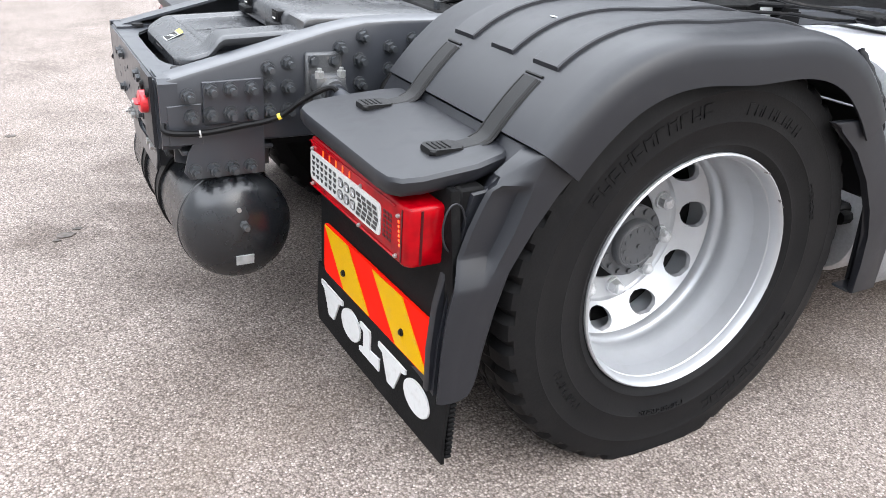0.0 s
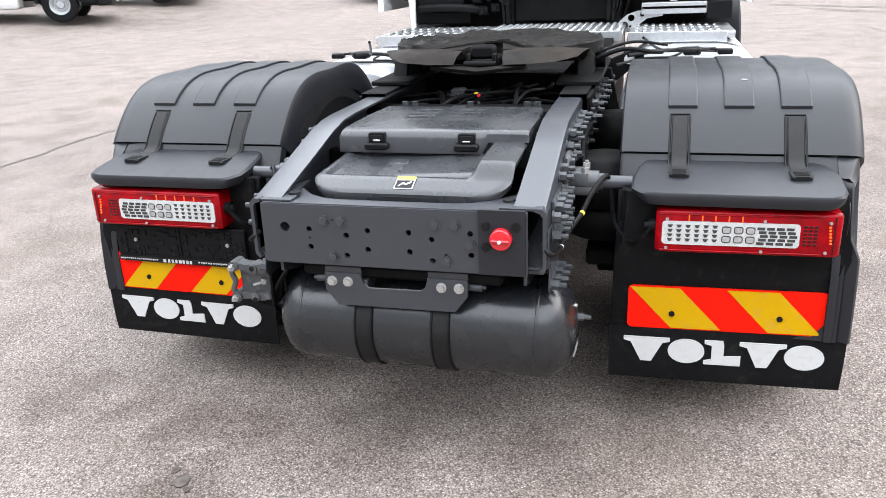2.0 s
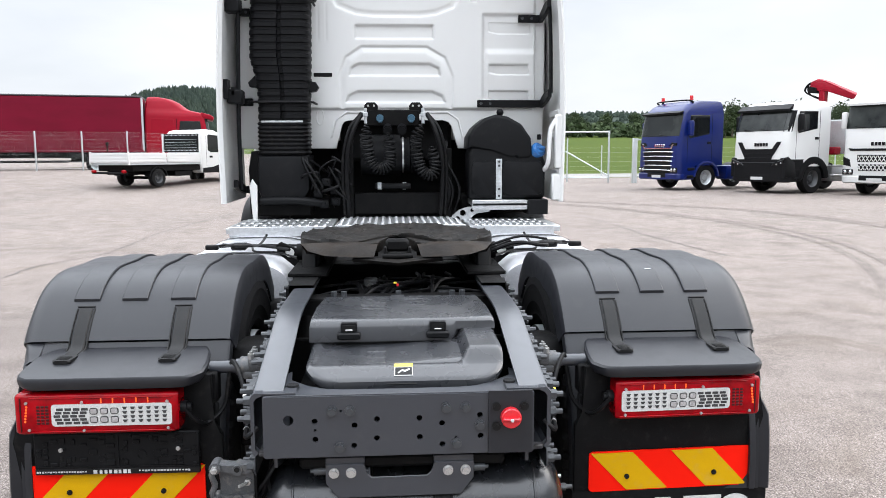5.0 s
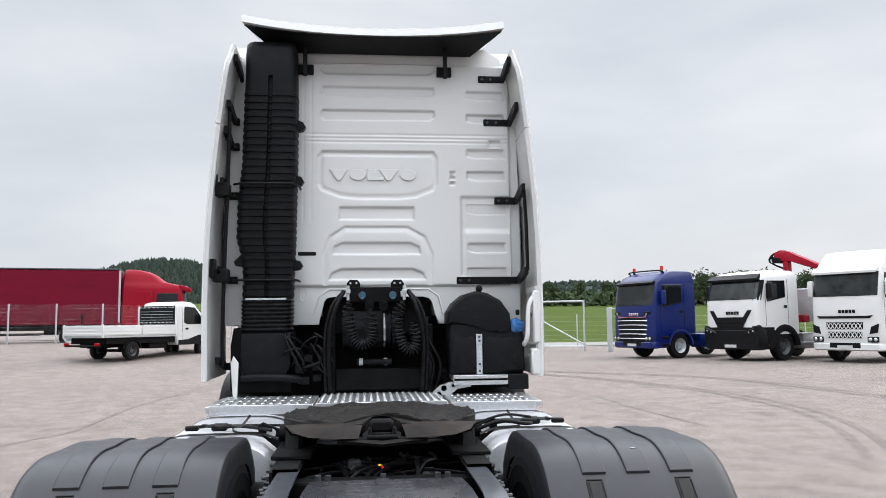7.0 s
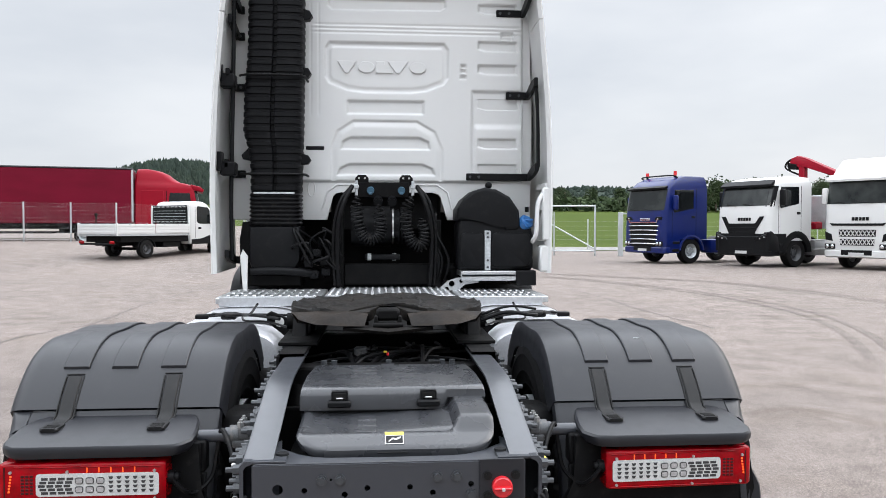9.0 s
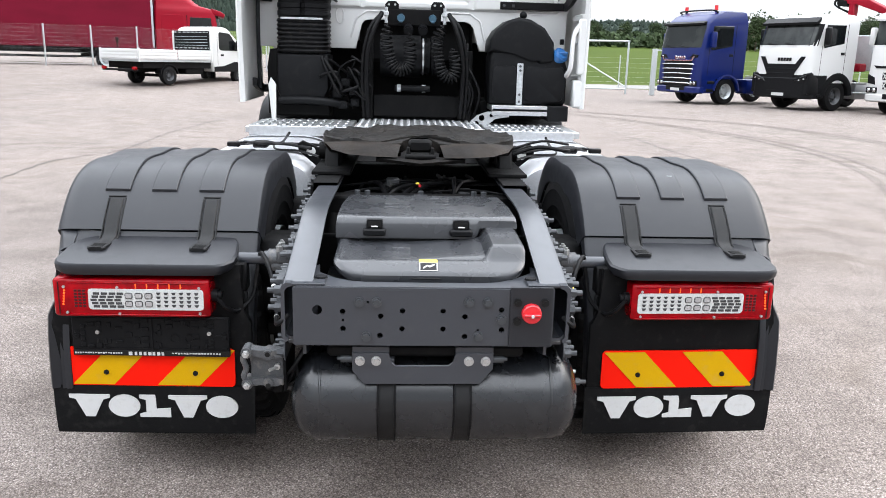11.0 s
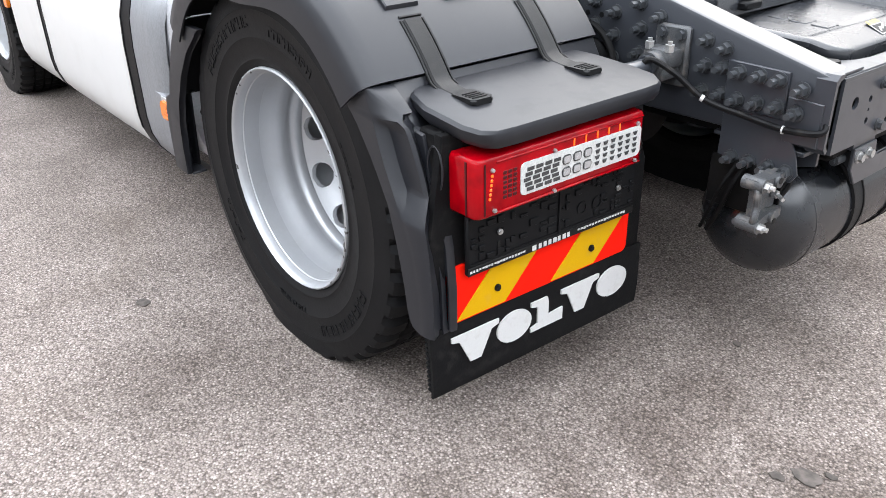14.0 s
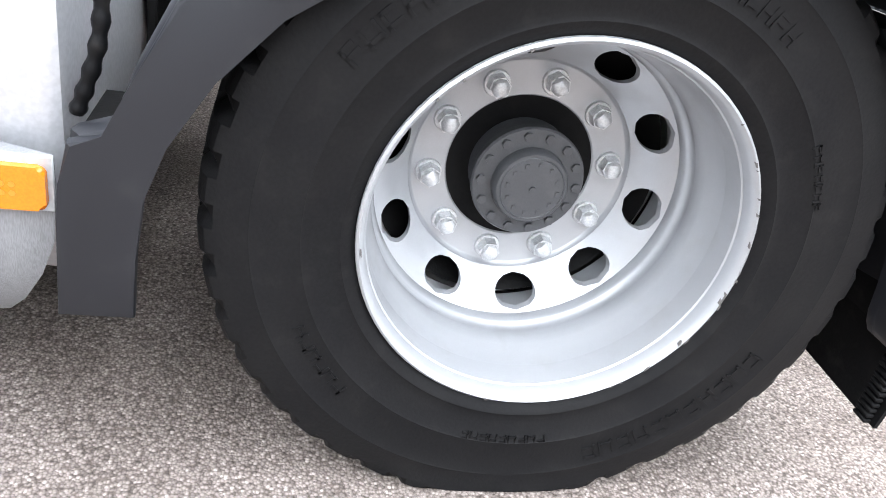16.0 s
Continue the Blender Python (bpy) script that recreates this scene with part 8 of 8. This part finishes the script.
def build_red_rig():
    z = ground_z(40, 15)
    tr = thing("curtain_trailer", (40.6, 16.2, z - .25), "dark red curtain-sided semi-trailer behind the fence", "trailer", rz=-77)
    # length along +x towards the tractor
    m = M()
    m.box(-10.5, 3.1, -1.26, 1.26, 1.25, 3.95, .02)
    body = part("curtain", m, CURTAIN, tr)
    r = M()
    r.box(-10.5, 3.1, -1.28, 1.28, 3.97, 4.05, .02)
    part("roof_rail", r, HUB, body)
    for s in (-1, 1):
        f = M()
        f.box(3.03, 3.13, s * 1.25, s * 1.29, 1.2, 3.95, .01)
        part("front_pillar", f, GALV, body)
        f = M()
        f.box(-10.5, 3.1, s * 1.25, s * 1.29, 1.15, 1.27, .01)
        for k in range(26):
            f.box(-10.3 + .52 * k, -10.26 + .52 * k, s * 1.265, s * 1.285, 1.26, 1.5)
        f.box(-10.5, 3.1, s * 1.265, s * 1.285, 1.49, 1.53)
        part("side_frame", f, CURTAIN, body)
        b = M()
        for zz in (.62, .92):
            b.box(-6.0, -.6, s * 1.18, s * 1.22, zz, zz + .1, .01)
        b.box(.6, .72, s * .9, s * 1.0, .0, 1.2, .01)
        b.box(.5, .82, s * .85, s * 1.05, .0, .06, .01)
        part("side_guard", b, DARK, tr)
        for x in (-7.2, -8.5, -9.8):
            far_wheel(tr, x, s * 1.08, .5, .36, s)
    c = M()
    c.box(-10.4, 3.0, -.5, .5, .85, 1.2, .02)
    part("chassis", c, DARK, tr)
    z2 = z - .22
    v = thing("red_truck", (40.6 + 4.45 * math.cos(radians(-77)), 16.2 + 4.45 * math.sin(radians(-77)), z2), "bright red tractor unit with roof deflector, coupled to the trailer", "truck", rz=-77)
    def plan(xf, xb, hw, r):
        pts = [(xb, -hw + .08), (xb + .08, -hw)] + [(xf - r + r * math.sin(a), -hw + r - r * math.cos(a)) for a in np.linspace(0, math.pi / 2, 7)]
        return pts + [(x, -y) for x, y in reversed(pts)]
    m = M()
    rows = ((.45, 1.95, -.60, 1.20, .3), (.95, 2.04, -.65, 1.22, .3), (.97, 2.04, -1.28, 1.22, .3), (2.0, 2.0, -1.28, 1.22, .3), (2.95, 1.84, -1.26, 1.21, .3), (3.12, 1.74, -1.25, 1.19, .35), (3.22, 1.45, -1.25, 1.16, .4),
            (3.32, 1.0, -1.24, 1.12, .45), (3.45, .78, -1.23, 1.10, .45), (3.70, .48, -1.20, 1.05, .45), (3.88, .10, -1.15, 1.0, .45), (3.97, -.35, -1.10, .92, .3), (4.0, -.60, -1.05, .85, .1))
    m.rings([[(x, y, z) for x, y in plan(xf, xb, hw, r)] for z, xf, xb, hw, r in rows], closed=True, cap=True)
    cab3 = part("cab", m, REDPAINT, v)
    for s in (-1, 1):
        g = M()
        g.prism([(.40, 2.05), (1.58, 1.98), (1.50, 2.74), (.48, 2.74)], "y", s * 1.21, s * 1.228, .02)
        part("side_window", g, GLASS, cab3)
        far_wheel(v, .8, s * 1.05, .5, .31, s)
        far_wheel(v, -3.7, s * 1.05, .5, .31, s)
        d = M()
        d.box(-.95, .18, s * 1.205, s * 1.228, 1.3, 2.85, .05)
        part("locker_door", d, REDPAINT, cab3)
        d = M()
        d.box(.30, .33, s * 1.205, s * 1.2265, .9, 2.85)
        part("door_line", d, BLACKPL, cab3)
    w = M()
    rows = []
    for z, xf in ((2.06, 2.0), (2.45, 1.935), (2.88, 1.86)):
        rows.append([(xf + .012 - (.3 - math.sqrt(max(0.0, .09 - max(0.0, abs(y) - .92) ** 2))), y, z) for y in np.linspace(-1.17, 1.17, 21)])
    w.rings(rows, closed=False)
    w.rings([[(p[0] - .02, p[1], p[2]) for p in q] for q in rows], closed=False)
    part("windscreen", w, SCREEN, cab3)
    vz = M()
    vz.prism([(1.60, 2.92), (2.16, 2.80), (2.22, 2.94), (2.05, 3.08), (1.55, 3.22)], "y", -1.20, 1.20, .05, 2)
    part("sun_visor", vz, REDPAINT, cab3)
    c = M()
    c.box(-5.0, .4, -.45, .45, .6, .9, .02)
    part("chassis", c, DARK, v)


build_red_rig()


# ---------------------------------------------------------------- fence and gate
def build_fence():
    p0, p1 = Vector((34.8, 22.7, 0)), Vector((39.0, 7.0, 0))
    n = 8
    f = thing("mesh_fence", (*p0.xy, ground_z(*p0.xy)), "galvanised wire mesh fence between the yards", "fence")
    for i in range(n + 1):
        p = p0.lerp(p1, i / n)
        z = ground_z(p.x, p.y)
        m = M()
        m.box(p.x - .03, p.x + .03, p.y - .03, p.y + .03, z - .05, z + 1.90, .005)
        part("post", m, GALV, f)
        if i < n:
            q = p0.lerp(p1, (i + 1) / n)
            zq = ground_z(q.x, q.y)
            w = M()
            for k in range(11):
                h = .1 + .175 * k
                w.tube([(p.x, p.y, z + h), (q.x, q.y, zq + h)], .0022, 4)
            for k in range(1, 50):
                u = k / 50
                w.tube([(p.x + (q.x - p.x) * u, p.y + (q.y - p.y) * u, z + .1), (p.x + (q.x - p.x) * u, p.y + (q.y - p.y) * u, z + 1.85)], .0008, 3)
            part("mesh_panel", w, GALV, f)
    g = thing("yard_gate", (37.5, -11.4, 0), "galvanised steel field gate with a diagonal brace", "gate")
    a, b = Vector((38.8, -8.1, 0)), Vector((37.8, -11.2, 0))
    m = M()
    for p in (a, b):
        m.box(p.x - .04, p.x + .04, p.y - .04, p.y + .04, 0, 2.65, .006)
    m.tube([(a.x, a.y, 2.6), (b.x, b.y, 2.6)], .045, 8)
    m.tube([(a.x, a.y, .25), (b.x, b.y, .25)], .04, 8)
    part("gate_frame", m, GALV, g)
    m = M()
    m.tube([(a.x, a.y, 2.2), (b.x, b.y, .35)], .035, 8)
    part("brace", m, GALV, g)
    mid = a.lerp(b, .35)
    m = M()
    m.box(mid.x - .03, mid.x + .03, mid.y - .03, mid.y + .03, 0, 2.3, .005)
    part("gate_stile", m, GALV, g)
    h = thing("gate_post", (36.0, -13.0, 0), "wide galvanised gate post beside the parked trucks", "gate post")
    m = M()
    m.box(36.9, 37.1, -12.42, -12.2, 0, 2.25, .01)
    part("post", m, GALV, h)
    m = M()
    m.box(37.0, 37.05, -13.6, -12.3, .3, .36, .005)
    part("rail", m, GALV, h)
    m = M()
    m.box(37.0, 37.05, -13.6, -12.3, 2.15, 2.22, .005)
    part("rail", m, GALV, h)
    # long low wire fence at the meadow's edge
    e = thing("field_fence", (45.8, -25, ground_z(45.8, -25)), "thin wire fence along the meadow", "fence")
    w = M()
    for k in range(7):
        w.tube([(45.8, -40 + 3.0 * i, ground_z(45.8, -40 + 3.0 * i) + .15 + .28 * k) for i in range(18)], .004, 4)
    part("wires", w, GALV, e)
    for i in range(18):
        m = M()
        y = -40 + 3.0 * i
        z = ground_z(45.8, y)
        m.box(45.77, 45.83, y - .03, y + .03, z - .05, z + 2.0, .004)
        part("post", m, GALV, e)


build_fence()


# ---------------------------------------------------------------- trees and hills
def tree_meshes(seed, tall, wide):
    rng = random.Random(seed)
    t = M()
    t.tube([(0, 0, -.3), (.1, .05, tall * .25), (.05, -.1, tall * .5), (.15, .05, tall * .8)], lambda u: .22 * (1 - .8 * u), 8, 4)
    for k in range(6):
        a, z = rng.uniform(0, 6.28), tall * rng.uniform(.25, .6)
        t.tube([(0, 0, z), (wide * .35 * math.cos(a), wide * .35 * math.sin(a), z + tall * .15), (wide * .6 * math.cos(a), wide * .6 * math.sin(a), z + tall * .22)], lambda u: .09 * (1 - .7 * u), 6, 3)
    c = M()
    lobes = [(rng.uniform(-.5, .5) * wide, rng.uniform(-.5, .5) * wide, tall * rng.uniform(.35, .85), rng.uniform(.30, .55) * wide) for _ in range(9)]
    for k in range(900):
        x, y, z, r = rng.choice(lobes)
        d = Vector((rng.gauss(0, 1), rng.gauss(0, 1), rng.gauss(0, .8))).normalized() * r * rng.uniform(.65, 1.08)
        p = Vector((x, y, z)) + d
        s = rng.uniform(.14, .34)
        ax = Vector((rng.gauss(0, 1), rng.gauss(0, 1), rng.gauss(0, 1))).normalized()
        o = ax.orthogonal().normalized() * s
        q = ax.cross(o)
        c.add([p + o, p + q * .8, p - o * 1.1, p - q * .7, p + ax * s * .6, p - ax * s * .5], [(0, 1, 4), (1, 2, 4), (2, 3, 4), (3, 0, 4), (1, 0, 5), (2, 1, 5), (3, 2, 5), (0, 3, 5)])
    return mesh_of("trunk", t, BARK), mesh_of("crown", c, LEAF, 0)


def build_trees():
    kinds = [tree_meshes(k, tall, wide) for k, (tall, wide) in enumerate(((9, 3.6), (7.5, 3.4), (11, 3.2), (6, 3.8), (8.5, 4.4)))]
    rng = random.Random(21)
    for i in range(110):
        y = -150 + 1.37 * i + rng.uniform(-1, 1)
        x = 148 + rng.uniform(-8, 14)
        z = ground_z(x, y)
        tr, cr = kinds[rng.randrange(5)]
        k = rng.uniform(.42, .70) * (.74 + .62 * smooth01((-y - 48) / 22))
        ob = tagged(new("tree"), "leafy green tree at the edge of the meadow", "tree", "tree line")
        ob.matrix_basis = pose(x, y, z - .1, 0, 0, rng.uniform(0, 360)) @ Matrix.Scale(k, 4)
        for nm, me in (("trunk", tr), ("crown", cr)):
            c = new(nm, me)
            c.parent = ob
    # low scrub under the tree line
    s = M()
    for k in range(2600):
        y, x = rng.uniform(-160, 6), rng.uniform(140, 152)
        p = Vector((x, y, ground_z(x, y) + rng.uniform(.1, 2.4)))
        r = rng.uniform(.4, .9)
        ax = Vector((rng.gauss(0, 1), rng.gauss(0, 1), rng.gauss(0, 1))).normalized()
        o = ax.orthogonal().normalized() * r
        q = ax.cross(o)
        s.add([p + o, p + q * .8, p - o * 1.1, p - q * .7, p + ax * r * .7], [(0, 1, 4), (1, 2, 4), (2, 3, 4), (3, 0, 4), (3, 2, 1, 0)])
    tagged(new("hedge", mesh_of("hedge", s, LEAF, 0)), "dense dark green hedge below the trees", "hedge", kind="stuff")


build_trees()


def build_hill(name, cx, cy, rx, ry, h, seed, label):
    rng = random.Random(seed)
    m = M()
    rows = []
    for j in range(25):
        u = -1 + 2 * j / 24
        row = []
        for i in range(33):
            w = -1 + 2 * i / 32
            d = math.hypot(u, w)
            x, y = cx + rx * u, cy + ry * w
            z = ground_z(x, y) - 2 + h * smooth01(1.05 - d) * (1 + .12 * noise.noise((x * .02, y * .02, seed)))
            row.append((x, y, z))
        rows.append(row)
    m.rings(rows, closed=False)
    structure(name, m, WOODS, label, "hill")
    t = M()
    for k in range(4200):
        u, w = rng.uniform(-1, .25), rng.uniform(-1, 1)
        d = math.hypot(u, w)
        if d > .97:
            continue
        x, y = cx + rx * u, cy + ry * w
        z = ground_z(x, y) - 2 + h * smooth01(1.05 - d) * (1 + .12 * noise.noise((x * .02, y * .02, seed)))
        hh, r = rng.uniform(3, 8) * h / 40, rng.uniform(1.2, 2.6) * max(.7, h / 40)
        a0 = rng.uniform(0, 6)
        vs = [(x + r * math.cos(a0 + 1.257 * q) * rng.uniform(.7, 1.2), y + r * math.sin(a0 + 1.257 * q) * rng.uniform(.7, 1.2), z + hh * .15 * rng.uniform(0, 1)) for q in range(5)]
        vs += [(x + .6 * r * math.cos(a0 + .6 + 1.257 * q), y + .6 * r * math.sin(a0 + .6 + 1.257 * q), z + hh * .62 * rng.uniform(.8, 1.2)) for q in range(5)] + [(x, y, z + hh)]
        t.add(vs, [(q, (q + 1) % 5, 5 + q) for q in range(5)] + [((q + 1) % 5, 5 + (q + 1) % 5, 5 + q) for q in range(5)] + [(5 + q, 5 + (q + 1) % 5, 10) for q in range(5)])
    tagged(new("woodland", mesh_of("woodland", t, WOODS, 0)), "dark wooded hillside trees far away", "woodland", kind="stuff")


build_hill("hill_left", 445, 114, 110, 78, 28, 5, "dark wooded hill beyond the meadow")
build_hill("hill_right", 480, -150, 140, 240, 17, 6, "low wooded ridge on the horizon")


# ---------------------------------------------------------------- marks on the yard
TRACKS = (((21.5, -4.6), (18.85, -6.05), (14.8, -7.3), (11.2, -7.4), (8.5, -6.75), (6.0, -5.6)), ((24.0, -3.6), (21.6, -6.0), (18.1, -9.2), (12.7, -10.1), (8.0, -10.0)))


def build_marks():
    c = M()
    rng = random.Random(12)
    for pts in ([(3.0, 4.6), (4.5, 4.65), (5.3, 4.67), (6.4, 4.73), (7.6, 4.80), (8.76, 4.84), (10.08, 4.42), (12.2, 4.5), (14.2, 4.46), (17.0, 4.2), (20.3, 3.97)], [(16.2, -4.55), (14.1, -4.69), (12.2, -4.66), (10.7, -4.75), (9.0, -4.9)]):
        line = curve_points([Vector((x, y, .004)) for x, y in pts], 9)
        left, right = [], []
        for i, p in enumerate(line):
            p = p + Vector((rng.uniform(-.03, .03), rng.uniform(-.03, .03), 0))
            w = rng.uniform(.007, .022)
            left.append((p.x, p.y + w, .004))
            right.append((p.x, p.y - w, .004))
        c.rings([left, right], closed=False)
    structure("crack", c, SPOT, "long dark cracks in the asphalt", "crack", 0)
    for i, (x, y, r) in enumerate(((-.205, .655, .050), (-.16, .70, .028), (-.24, .61, .020), (1.585, 1.535, .042), (.55, 2.35, .03), (-.35, 2.0, .04), (-.3, -.9, .03), (2.6, 1.9, .04), (.2, .3, .025))):
        s = M()
        rr = random.Random(i)
        r *= .75
        s.prism([(x + r * rr.uniform(.6, 1.1) * math.cos(a), y + .75 * r * rr.uniform(.6, 1.1) * math.sin(a)) for a in np.linspace(0, 2 * math.pi, 13, endpoint=False)], "z", .001, .004)
        structure("oil_spot", s, SPOT, "small dark oil spot on the asphalt", "oil stain", 0)

    # faint tyre tracks that sweep across the yard
    for pts in TRACKS:
        for off in (-.16, .16):
            k = M()
            line = curve_points([Vector((x, y, .0)) for x, y in pts], 12)
            left, right = [], []
            for p, q in zip(line, line[1:]):
                n = Vector((q.y - p.y, p.x - q.x, 0)).normalized()
                a, b = p + n * (off - .07), p + n * (off + .07)
                left.append((a.x, a.y, ground_z(a.x, a.y) + .005))
                right.append((b.x, b.y, ground_z(b.x, b.y) + .005))
            k.rings([left, right], closed=False)
            structure("tyre_track", k, TRACK, "faint dark tyre track on the asphalt", "tyre track", 0)


build_marks()
